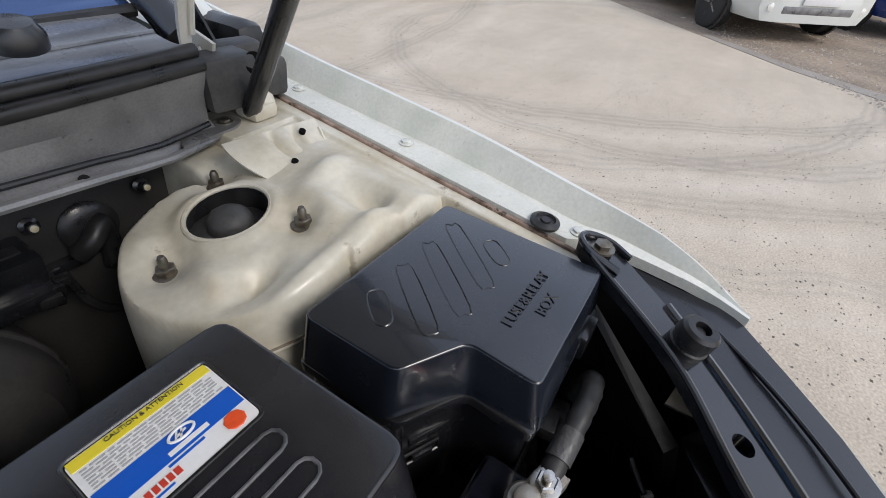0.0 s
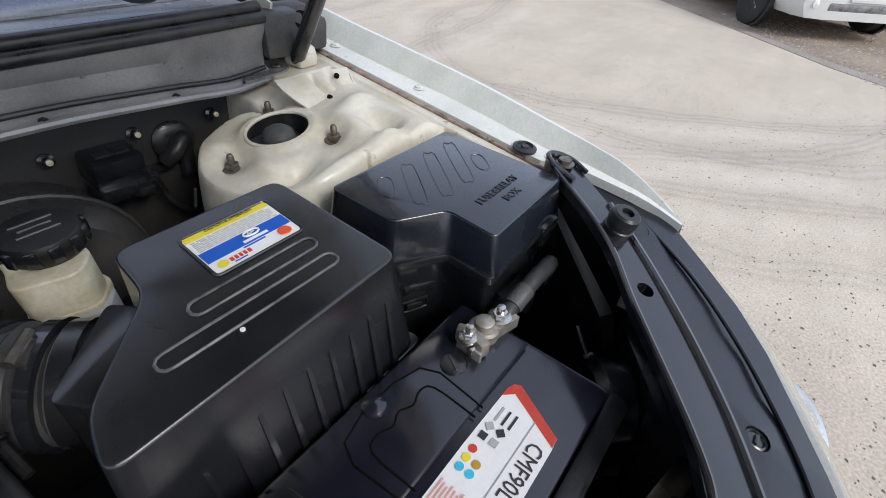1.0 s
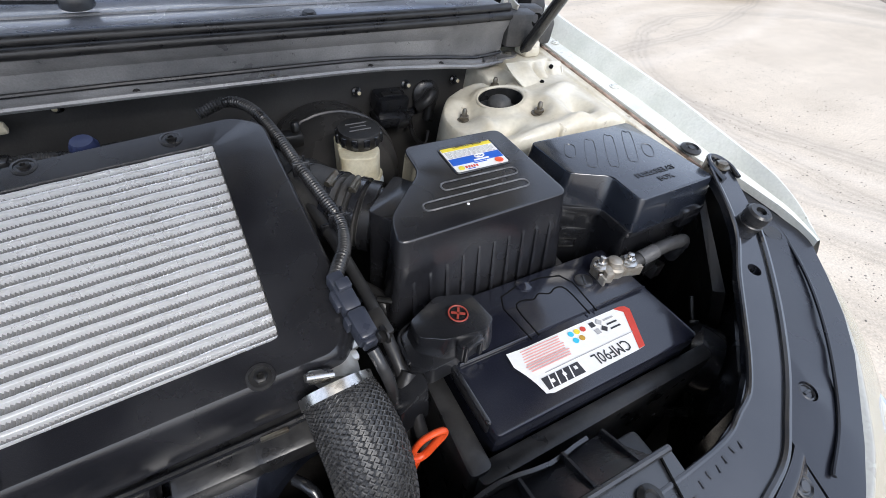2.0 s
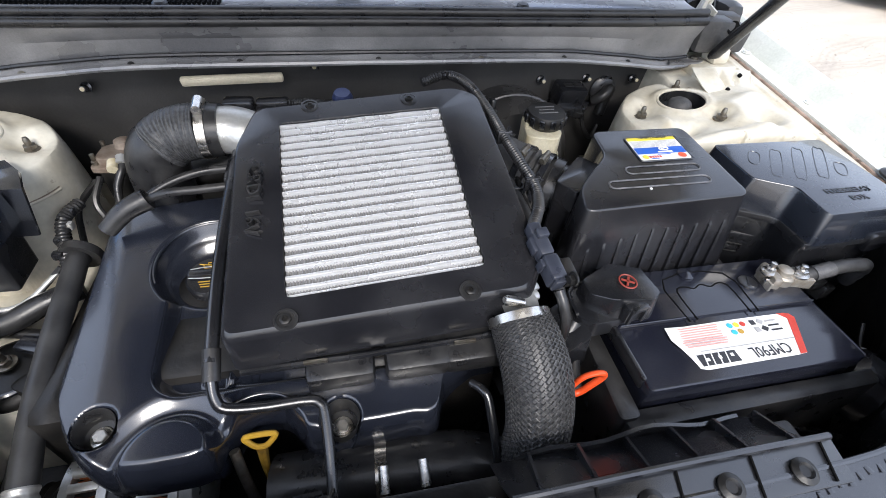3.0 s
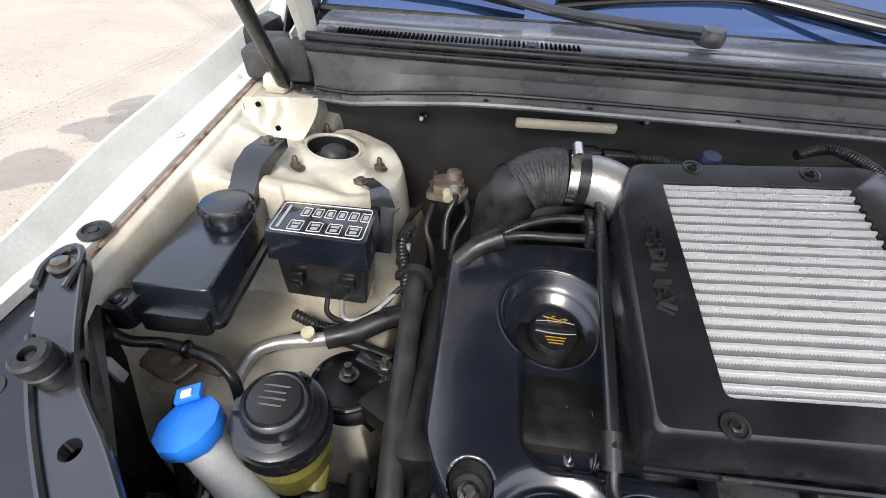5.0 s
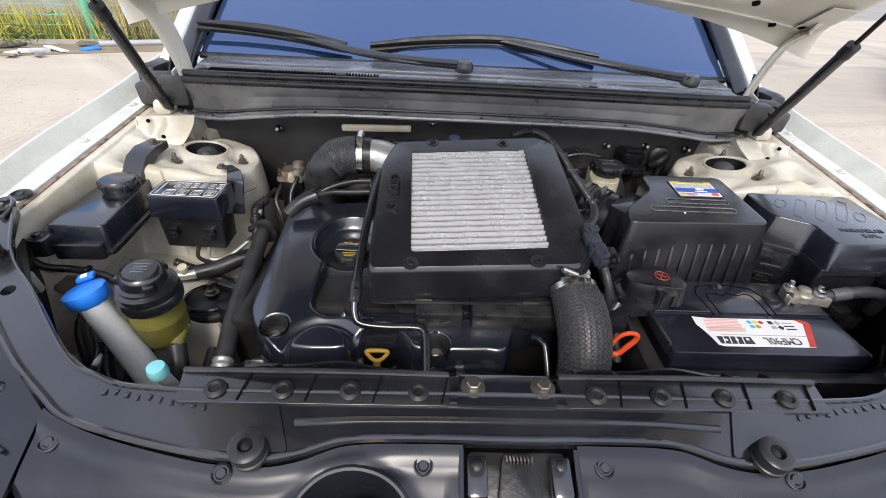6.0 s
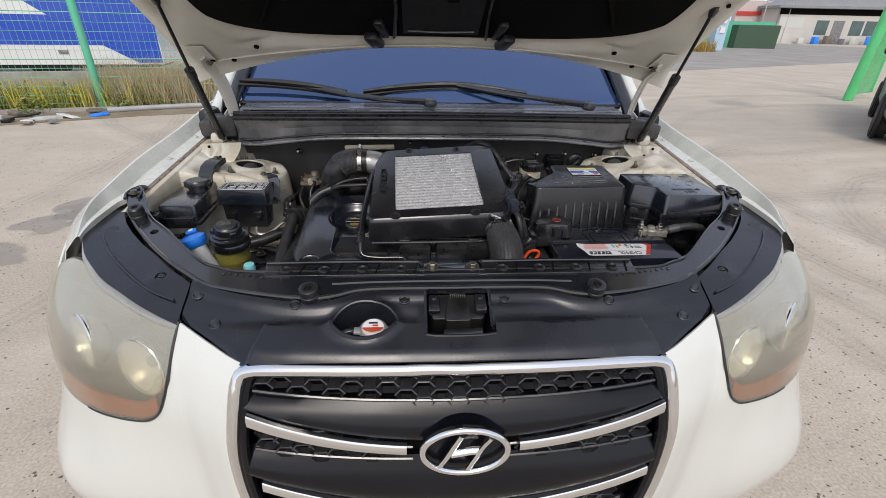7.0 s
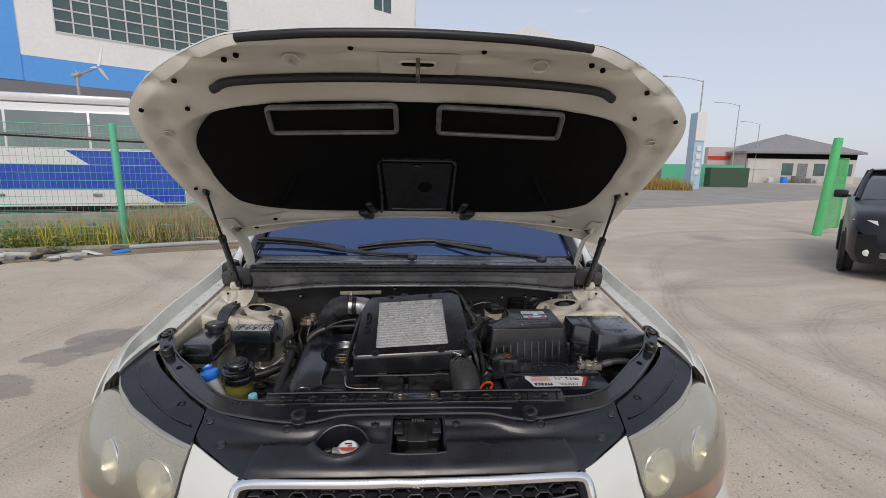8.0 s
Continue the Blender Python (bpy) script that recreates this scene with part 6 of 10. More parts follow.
part("clamp", tube([(-0.243, 0.786, 1.049), (-0.231, 0.786, 1.049)], 0.0395, 26, 1), CLAMP, inlet, "steel hose clamp")
part("clamp_screw", join(lathe([(0.007, -0.012), (0.007, 0.012), (0, 0.013)], (-0.236, 0.775, 1.093), (0, 1, 0.2), 12), box((-0.236, 0.785, 1.089), (0.014, 0.02, 0.01), 0.002)), CLAMP, inlet)
part("rubber_band", tube([(-0.231, 0.786, 1.049), (-0.216, 0.786, 1.049)], 0.037, 24, 1), RUBBER, inlet)
part("metal_pipe", tube([(-0.222, 0.786, 1.049), (-0.200, 0.785, 1.048), (-0.178, 0.778, 1.042), (-0.15, 0.765, 1.025)], lambda t: 0.033 + 0.002 * t, 22), ALU, inlet, "dull aluminium pipe")

outlet = thing("braided_hose", (0.135, 0.40, 0.92), "dark braided charge-air hose with a steel clamp", "hose")
spine_at = [(0.134, 0.452, 0.968), (0.139, 0.425, 0.956), (0.143, 0.392, 0.930), (0.140, 0.360, 0.888), (0.126, 0.340, 0.838), (0.10, 0.33, 0.78)]
part("hose", tube(spine_at, lambda t: 0.0335 + 0.0045 * math.sin(math.pi * min(1, t * 1.4)), 26), BRAID, outlet)
bms = []
spine = smooth(spine_at[:-1], 17)
cols = 56
for h in range(cols):
    pts = []
    for i, p in enumerate(spine):
        t = (spine[min(i + 1, len(spine) - 1)] - spine[max(i - 1, 0)]).normalized()
        sd = Vector((1, 0, 0))
        sd = (sd - t * sd.dot(t)).normalized()
        up = t.cross(sd)
        a = 2 * math.pi * (h + (0.42 if i % 2 else -0.42) * (1 if h % 2 else -1)) / cols
        r = 0.0338 + 0.0045 * math.sin(math.pi * min(1, i / len(spine) * 1.15)) + (0.0006 if i % 2 else 0.0)
        pts.append(p + r * (math.cos(a) * sd + math.sin(a) * up))
    bms.append(tube(pts, 0.0014, 5, 1))
tagged(part("braid", join(*bms), BRAID, outlet, "woven braid of the hose"), kind="stuff")
part("clamp", tube([(0.1335, 0.458, 0.971), (0.134, 0.449, 0.9665)], 0.0368, 26, 1), CLAMP, outlet, "steel hose clamp")
part("clamp_screw", join(box((0.120, 0.452, 1.004), (0.022, 0.012, 0.009), 0.003, (10, 20, 0)), lathe([(0.004, -0.013), (0.004, 0.013), (0, 0.0135)], (0.120, 0.450, 1.007), (1, 0, -0.4), 10)), CLAMP, outlet)
part("metal_neck", tube([(0.158, 0.525, 0.958), (0.156, 0.503, 0.968), (0.150, 0.484, 0.972), (0.141, 0.466, 0.970), (0.136, 0.455, 0.968)], lambda t: 0.013 + 0.020 * max(0, t - 0.45) * 1.6 , 18), ALU, outlet, "crumpled aluminium neck")
part("neck_flange", join(box((0.158, 0.496, 0.980), (0.022, 0.024, 0.010), 0.004, (18, 12, 20)), box((0.150, 0.476, 0.980), (0.030, 0.012, 0.012), 0.004, (18, 12, 8))), ALU, outlet)
lower = thing("charge_pipe", (0.0, 0.36, 0.80), "black rubber charge-air pipe across the engine's front", "hose")
part("pipe", tube([(-0.16, 0.375, 0.80), (-0.05, 0.368, 0.815), (0.05, 0.36, 0.82), (0.115, 0.345, 0.80)], 0.040, 20), RUBBER, lower)
for x in (-0.045, 0.0):
    part("clamp", tube([(x, 0.367, 0.815), (x + 0.013, 0.3662, 0.8155)], 0.042, 24, 1), CLAMP, lower, "steel hose clamp")
    part("clamp_screw", lathe([(0.006, -0.014), (0.006, 0.014), (0, 0.015)], (x + 0.007, 0.345, 0.856), (0, 0.9, 0.4), 10), CLAMP, lower)

lines = thing("metal_pipe_run", (-0.2, 0.6, 0.95), "thin black steel pipe bent along the intercooler", "pipe")
part("long_pipe", tube([(-0.192, 0.80, 1.040), (-0.200, 0.70, 1.020), (-0.206, 0.56, 0.985), (-0.208, 0.46, 0.950)], 0.0075, 10), PLASTIC, lines)
part("joint", tube([(-0.208, 0.475, 0.955), (-0.208, 0.445, 0.938)], 0.0095, 12, 1), RUBBER, lines)
part("cross_pipe", tube([(-0.208, 0.45, 0.945), (-0.206, 0.432, 0.926), (-0.196, 0.424, 0.916), (-0.16, 0.422, 0.912), (-0.115, 0.422, 0.912), (-0.100, 0.418, 0.910), (-0.094, 0.402, 0.902), (-0.091, 0.33, 0.868), (-0.091, 0.29, 0.85)], 0.0062, 10, 8), PLASTIC, lines)
part("side_pipe", tube([(0.075, 0.42, 0.90), (0.085, 0.405, 0.905), (0.090, 0.39, 0.895), (0.093, 0.33, 0.84), (0.094, 0.30, 0.82)], 0.0055, 10), PLASTIC, lines)
vac = thing("vacuum_hoses", (-0.28, 0.74, 0.99), "pair of thin black vacuum hoses in a rubber boot", "hose")
part("hose", tube([(-0.325, 0.722, 0.985), (-0.29, 0.735, 1.000), (-0.25, 0.745, 1.008), (-0.205, 0.748, 1.010)], 0.006, 10), RUBBER, vac)
part("hose", tube([(-0.325, 0.718, 0.985), (-0.29, 0.716, 0.996), (-0.25, 0.716, 0.998), (-0.205, 0.718, 1.0)], 0.006, 10), RUBBER, vac)
part("boot", tube([(-0.375, 0.695, 0.955), (-0.35, 0.708, 0.975), (-0.320, 0.720, 0.986)], lambda t: 0.012 + 0.004 * t, 12), RUBBER, vac)
part("end_block", box((-0.205, 0.735, 1.005), (0.018, 0.055, 0.03), 0.005), PLASTIC, vac)

# ---- battery ----
battery = thing("battery", (0.41, 0.45, 0.72), "black car battery with a torn white and red label", "battery")
part("case", prism(rounded([(0.264, 0.362), (0.560, 0.362), (0.560, 0.532), (0.264, 0.532)], 0.006, 2), 0.72, 0.903, 0.002), BATTERY, battery)
lid = part("lid", prism(rounded([(0.262, 0.360), (0.562, 0.360), (0.562, 0.534), (0.262, 0.534)], 0.006, 2), 0.904, 0.925, 0.003), BATTERY, battery)
part("rear_step", prism([(0.268, 0.447), (0.556, 0.447), (0.556, 0.530), (0.268, 0.530)], 0.924, 0.9295, 0.0015), BATTERY, lid)
part("charge_eye", lathe([(0.012, 0), (0.011, 0.003), (0.006, 0.006), (0, 0.007)], (0.405, 0.517, 0.929), (0, 0, 1), 20), BATTERY, lid)
part("vent_plug", join(lathe([(0.0125, 0), (0.0125, 0.0015), (0.011, 0.0022), (0.0, 0.0022)], (0.486, 0.490, 0.9295), (0, 0, 1), 24), box((0.486, 0.490, 0.932), (0.018, 0.0025, 0.002), 0, (0, 0, 60))), PLASTIC, lid)
# Black lines laid on the lid draw the shade in its moulded grooves.
for loop in ([(0.362, 0.440), (0.366, 0.512), (0.462, 0.512), (0.466, 0.442)], [(0.374, 0.442), (0.374, 0.488), (0.388, 0.496), (0.402, 0.491), (0.415, 0.497), (0.428, 0.491), (0.442, 0.496), (0.454, 0.488), (0.454, 0.442)]):
    part("moulded_edge", tube([(x, y, 0.9293) for x, y in loop], 0.0011, 6, 3), FELT, lid)
part("moulded_edge", tube([(0.268, 0.447, 0.930), (0.36, 0.447, 0.930)], 0.0012, 6, 1), BATTERY, lid)
part("moulded_edge", tube([(0.466, 0.447, 0.930), (0.556, 0.447, 0.930)], 0.0012, 6, 1), BATTERY, lid)
part("left_channel", box((0.262, 0.44, 0.918), (0.006, 0.13, 0.02), 0.002), PLASTIC, lid)
tray = thing("battery_tray", (0.41, 0.45, 0.70), "matt black plastic battery tray and heat shield", "battery tray")
part("front_shield", prism(rounded([(0.235, 0.335), (0.585, 0.338), (0.59, 0.358), (0.235, 0.357)], 0.008), 0.66, 0.898, 0.006), RUBBER, tray)
part("side_shield", prism(rounded([(0.226, 0.345), (0.252, 0.345), (0.256, 0.52), (0.236, 0.52)], 0.008), 0.66, 0.905, 0.006), RUBBER, tray)
part("base", box((0.41, 0.45, 0.69), (0.36, 0.22, 0.05), 0.01), RUBBER, tray)
label = part("label", plate([(0.323, 0.4365), (0.350, 0.4362), (0.43, 0.4368), (0.500, 0.4360), (0.507, 0.4335), (0.5105, 0.4275), (0.484, 0.3765), (0.470, 0.3755), (0.40, 0.3750), (0.345, 0.3745), (0.336, 0.3775), (0.333, 0.392), (0.328, 0.405), (0.321, 0.418)], [], lambda x, y: 0.9262 + (0.004 * max(0, (0.335 - x) / 0.02)), 0.0005), WHITE, battery, "torn white battery label with black lettering")
part("red_band", plate([(0.490, 0.4362), (0.500, 0.4360), (0.507, 0.4335), (0.5105, 0.4275), (0.484, 0.3765), (0.474, 0.376), (0.499, 0.427)], [], lambda x, y: 0.9267, 0.0003), RED, label)
flip = basis((0.0, 0.0, 0.0), (-1, 0, 0), (0, -1, 0))
m = Matrix.Translation((0.440, 0.3875, 0.9268)) @ flip
part("model_code", lettering("CMF90L", 0.0165, 0.0002, m @ Matrix.Diagonal((1.0, 1.25, 1, 1))), INK, label, "black model code")
part("brand_bar", box((0.367, 0.3868, 0.9268), (0.052, 0.0150, 0.0004)), INK, label, "bold black brand mark")
for k in range(4):
    part("brand_gap", box((0.349 + 0.0098 * k, 0.3868, 0.9270), (0.0016, 0.0152, 0.0004), 0, (0, 0, -14)), WHITE, label)
for k in range(3):
    part("brand_gap", box((0.352 + 0.0170 * k, 0.3868 + 0.001 * k, 0.9271), (0.0042, 0.0042, 0.0004)), WHITE, label)
part("rule", box((0.418, 0.3985, 0.9268), (0.135, 0.0008, 0.0004)), GREYINK, label)
for k in range(9):
    part("small_print", box((0.365 + 0.0, 0.4325 - 0.0034 * k, 0.9270 + (0.001 if k > 5 else 0)), (0.062 - 0.003 * (k % 3), 0.0014, 0.0003)), PINK, label)
for k in range(5):
    part("pictogram", lathe([(0.0038, 0), (0.0038, 0.0004), (0, 0.0004)], (0.412 + 0.0095 * (k % 3), 0.428 - 0.010 * (k // 3), 0.9266), (0, 0, 1), 12), (CYAN, LYELLOW, RED, CYAN, YELLOW)[k], label)
for k in range(4):
    part("pictogram", box((0.446 + 0.011 * (k % 2), 0.428 - 0.011 * (k // 2), 0.9268), (0.007, 0.007, 0.0004), 0, (0, 0, 45 * (k % 2))), (INK, GREYINK, GREYINK, INK)[k], label)
for k in range(3):
    part("small_print", box((0.472, 0.4275 - 0.007 * k, 0.9268), (0.016, 0.0022, 0.0004)), (GREYINK, INK, INK)[k], label)

pos = thing("terminal_cover", (0.262, 0.48, 0.93), "black plastic cover over the positive terminal with a red plus sign", "terminal cover")
part("hood", prism(rounded([(0.238, 0.482), (0.238, 0.506), (0.278, 0.520), (0.316, 0.507), (0.321, 0.466), (0.308, 0.455), (0.262, 0.462)], 0.005), 0.934, lambda x, y: 0.969 - 0.30 * max(0, 0.268 - x), 0.005, 2, 0.004), PLASTIC, pos)
part("skirt", prism(rounded([(0.222, 0.468), (0.229, 0.512), (0.276, 0.524), (0.308, 0.513), (0.302, 0.458), (0.240, 0.452)], 0.005), 0.912, 0.937, 0.003), PLASTIC, pos)
part("side_lobe", prism(rounded([(0.192, 0.430), (0.200, 0.500), (0.232, 0.506), (0.232, 0.440)], 0.008), 0.880, lambda x, y: 0.928 + 0.40 * (x - 0.225), 0.005, 2, 0.004), PLASTIC, pos)
part("catch", join(box((0.286, 0.456, 0.950), (0.030, 0.012, 0.028), 0.003, (0, 0, 12)), box((0.287, 0.449, 0.962), (0.020, 0.006, 0.008), 0.001, (0, 0, 12)), box((0.277, 0.449, 0.950), (0.005, 0.008, 0.026), 0.001, (0, 0, 12)), box((0.297, 0.452, 0.950), (0.005, 0.008, 0.026), 0.001, (0, 0, 12))), PLASTIC, pos)
part("edge_bead", tube([(x, y, 0.938) for x, y in ((0.222, 0.470), (0.228, 0.510), (0.276, 0.524), (0.312, 0.511))], 0.0022, 6), PLASTIC, pos)
part("plus_ring", tube([(0.288 + 0.0105 * math.cos(a), 0.487 + 0.0115 * math.sin(a), 0.9694) for a in [2 * math.pi * k / 24 for k in range(24)]], 0.0010, 6, 1, closed=True), DIMRED, pos, "red ring and plus sign")
for a in (58, 148):
    part("plus_stroke", box((0.288, 0.487, 0.9698), (0.016, 0.0026, 0.0012), 0, (0, 0, a)), DIMRED, pos)
part("cable", tube([(0.222, 0.47, 0.925), (0.205, 0.455, 0.90), (0.200, 0.44, 0.85), (0.21, 0.43, 0.78)], 0.011, 12), RUBBER, pos)

neg = thing("negative_terminal", (0.535, 0.495, 0.93), "corroded brass and steel negative battery clamp with its cable", "battery terminal")
part("clamp_ring", lathe([(0.0160, -0.004), (0.0165, 0.009), (0.0140, 0.012), (0.0105, 0.012), (0.0100, 0.018), (0.008, 0.0195), (0.0, 0.0195)], (0.532, 0.491, 0.932), (0, 0, 1), 22), LEAD, neg, "dull lead post and clamp")
part("clamp_jaw", join(box((0.513, 0.500, 0.940), (0.012, 0.020, 0.018), 0.003, (0, 0, 20)), box((0.511, 0.482, 0.940), (0.012, 0.020, 0.018), 0.003, (0, 0, -20)), box((0.502, 0.488, 0.932), (0.004, 0.030, 0.020), 0.001, (0, 0, -5))), LEAD, neg)
part("clamp_bolt", join(hexbolt((0.506, 0.493, 0.946), 0.0065, 0.010, (0, 0, 1)), lathe([(0.004, 0), (0.004, 0.018), (0, 0.019)], (0.506, 0.493, 0.946), (0, 0, 1), 8), box((0.505, 0.484, 0.938), (0.016, 0.006, 0.010), 0.001, (0, 0, -5))), CLAMP, neg)
part("lug", join(box((0.552, 0.485, 0.942), (0.034, 0.022, 0.006), 0.002, (0, 0, -14)), box((0.552, 0.474, 0.936), (0.030, 0.003, 0.016), 0.001, (0, 0, -14))), LEAD, neg)
part("lug_nut", join(hexbolt((0.550, 0.484, 0.945), 0.0085, 0.010), lathe([(0.0045, 0.009), (0.0045, 0.016), (0, 0.017)], (0.550, 0.484, 0.945), (0, 0, 1), 10)), CLAMP, neg)
part("cable", tube([(0.562, 0.484, 0.940), (0.585, 0.483, 0.946), (0.615, 0.482, 0.953), (0.645, 0.482, 0.952), (0.668, 0.486, 0.940), (0.676, 0.496, 0.90)], 0.0098, 14, wave=0.0005, step=0.016), HOSEG, neg, "taped earth cable")
part("cable_tape", tube([(0.574, 0.4835, 0.943), (0.600, 0.4825, 0.950)], 0.0110, 14, 1), TAPE, neg)

for ob_, by_ in ((battery, (-0.001, -0.006, 0.014)), (tray, (-0.001, -0.006, 0.010)), (pos, (-0.008, -0.011, 0.017)), (neg, (0.003, -0.008, 0.014))):
    ob_.location += Vector(by_)

pull = thing("orange_pull_tab", (0.19, 0.385, 0.85), "bright orange plastic pull loop beside the braided hose", "pull tab")
part("loop", tube([(0.181, 0.384, 0.906), (0.184, 0.384, 0.926), (0.192, 0.383, 0.942), (0.204, 0.382, 0.948), (0.215, 0.382, 0.945), (0.216, 0.383, 0.934), (0.207, 0.384, 0.918), (0.197, 0.385, 0.903)], 0.0042, 10, 4, closed=True, flat=0.8), ORANGE, pull)
part("stem", tube([(0.189, 0.385, 0.905), (0.184, 0.386, 0.885), (0.178, 0.388, 0.85)], 0.0055, 8), ORANGE, pull)

# ---- air filter ----
def za(x, y):
    return 1.0515 + 0.085 * (y - 0.60)


air = thing("air_filter_box", (0.37, 0.65, 0.82), "black plastic air filter box with ribs and a warning label", "air filter box")
top = [(0.238, 0.544), (0.482, 0.552), (0.474, 0.712), (0.318, 0.712), (0.315, 0.655), (0.248, 0.588)]
upper = part("upper_case", prism(rounded(top, 0.014, 3), 0.915, za, 0.017, 4, 0.020), HAZEB, air)
part("lower_case", prism(rounded([(0.226, 0.536), (0.500, 0.546), (0.488, 0.730), (0.29, 0.735)], 0.012), 0.70, 0.908, 0.004), HAZEB, air)
part("joint_flange", prism(rounded([(0.220, 0.530), (0.506, 0.540), (0.494, 0.736), (0.284, 0.742)], 0.010), 0.905, 0.919, 0.003), HAZEB, air)
for k in range(10):
    t = (k + 0.6) / 10.4
    x, y = 0.242 + 0.236 * t, 0.5385 + 0.008 * t
    h = 0.085 + 0.022 * min(1, k / 4)
    part("rib", loft([[(x - 0.003, y - 0.012, 0.919), (x + 0.003, y - 0.012, 0.919), (x + 0.003, y + 0.015, 0.919), (x - 0.003, y + 0.015, 0.919)], [(x - 0.0018, y + 0.000, 0.919 + h * 0.8), (x + 0.0018, y + 0.000, 0.919 + h * 0.8), (x + 0.002, y + 0.015, 0.919 + h), (x - 0.002, y + 0.015, 0.919 + h)]]), HAZEB, upper)
for x0, x1, y0 in ((0.335, 0.4345, 0.615), (0.297, 0.4345, 0.588)):
    r_ = 0.0075
    stad = [(x, y0 - r_) for x in (x0, x0 + 0.25 * (x1 - x0), x0 + 0.5 * (x1 - x0), x0 + 0.75 * (x1 - x0), x1)] + [(x1 + r_ * math.sin(a), y0 - r_ * math.cos(a)) for a in (0.6, 1.2, 1.9, 2.5)] + [(x, y0 + r_) for x in (x1, x0 + 0.66 * (x1 - x0), x0 + 0.33 * (x1 - x0), x0)] + [(x0 - r_ * math.sin(a), y0 + r_ * math.cos(a)) for a in (0.6, 1.2, 1.9, 2.5)]
    part("raised_bead", tube([(x, y, za(x, y) + 0.0004) for x, y in stad], 0.0013, 6, 1, closed=True), WORN, upper)
part("paint_fleck", lathe([(0.002, 0), (0.002, 0.001), (0, 0.001)], (0.344, 0.5755, za(0.344, 0.5755) + 0.0004), (0, 0, 1), 8), WHITE, upper)
part("snout", prism(rounded([(0.256, 0.600), (0.318, 0.664), (0.298, 0.694), (0.236, 0.632)], 0.008), 0.88, lambda x, y: 1.032, 0.008, 2, 0.006), HAZEB, upper)


def on_label(x, y):
    return 0.362 + 0.87 * (x - 0.354), 0.634 + 0.88 * (y - 0.640)


def on_air(x0, x1, y0, y1, dz, r=0.0):
    (x0, y0), (x1, y1) = on_label(x0, y0), on_label(x1, y1)
    o = [(x0, y0), (x1, y0), (x1, y1), (x0, y1)]
    o = rounded(o, r) if r else o
    return plate(o, [], lambda x, y: za(x, y) + dz, 0.0006)


lx0, lx1, ly0, ly1 = 0.354, 0.447, 0.640, 0.701
sticker = part("label", on_air(lx0, lx1, ly0, ly1, 0.0010, 0.004), WHITE, air, "white, blue and yellow warning label")
part("label_border", tube([(x, y, za(x, y) + 0.0008) for x, y in rounded([on_label(lx0 - 0.002, ly0 - 0.002), on_label(lx1 + 0.002, ly0 - 0.002), on_label(lx1 + 0.002, ly1 + 0.002), on_label(lx0 - 0.002, ly1 + 0.002)], 0.005, 3)], 0.0012, 6, 1, closed=True), PLASTIC, air)
part("yellow_band", on_air(lx0 + 0.001, lx1 - 0.001, 0.6925, 0.7003, 0.0014), LYELLOW, sticker)
part("blue_band", on_air(lx0 + 0.001, lx1 - 0.001, 0.6560, 0.6725, 0.0014), LBLUE, sticker)
part("caution_text", lettering("CAUTION & ATTENTION", 0.0040, 0.0002, basis((*on_label(0.402, 0.6964), za(0, 0.6964) + 0.0018), (1, 0, 0), (0, 1, 0.085))), INK, sticker, "small black lettering")
for k in range(7):
    y_ = 0.6905 - 0.0025 * k
    x_ = lx0 + 0.004
    while x_ < lx1 - 0.008:
        w_ = 0.004 + 0.005 * ((k * 7 + int(x_ * 5000) * 3) % 5) / 4
        part("small_print", on_air(x_, min(x_ + w_, lx1 - 0.004), y_ - 0.0011, y_, 0.0014), GREYINK, sticker)
        x_ += w_ + 0.0016
part("logo_oval", tube([(*on_label(0.407 + 0.0085 * math.cos(a), 0.6665 + 0.0042 * math.sin(a)), za(0, 0.6665) + 0.0018) for a in [2 * math.pi * k / 16 for k in range(16)]], 0.0009, 6, 1, closed=True), WHITE, sticker)
for k in range(3):
    part("logo_stroke", moved(box((0, 0, 0), (0.0062 if k == 2 else 0.0075, 0.0012, 0.0004), 0), pose(*on_label(0.4035 + 0.0035 * (k if k < 2 else 1), 0.6665), za(0, 0.6665) + 0.0018, 0, 0, 58 if k < 2 else 12)), WHITE, sticker)
part("logo_bar", on_air(0.394, 0.421, 0.6580, 0.6612, 0.0018), WHITE, sticker)
part("small_print", on_air(0.390, 0.414, 0.6528, 0.6545, 0.0014), LBLUE, sticker)
part("emblem", lathe([(0.0065, 0), (0.0060, 0.0006), (0.0035, 0.0007), (0, 0.0006)], (*on_label(0.433, 0.6485), za(0, 0.6485) + 0.0012), (0, 0, 1), 9), ORANGE, sticker)
for k in range(3):
    part("emblem_print", on_air(0.4285, 0.4375 - 0.002 * (k % 2), 0.6455 + 0.0022 * k, 0.6465 + 0.0022 * k, 0.0020), WHITE, sticker)
part("red_brand_bar", on_air(0.372, 0.394, 0.6455, 0.6505, 0.0014), RED, sticker)
for k in range(4):
    part("brand_gap", on_air(0.3755 + 0.0045 * k, 0.3765 + 0.0045 * k, 0.6452, 0.6508, 0.0017), WHITE, sticker)
part("small_print", on_air(0.374, 0.387, 0.6425, 0.6438, 0.0014), LBLUE, sticker)
part("yellow_emblem", lathe([(0.0045, 0), (0.0045, 0.0006), (0, 0.0006)], (*on_label(0.3645, 0.647), za(0, 0.647) + 0.0012), (0, 0, 1), 12), LYELLOW, sticker)

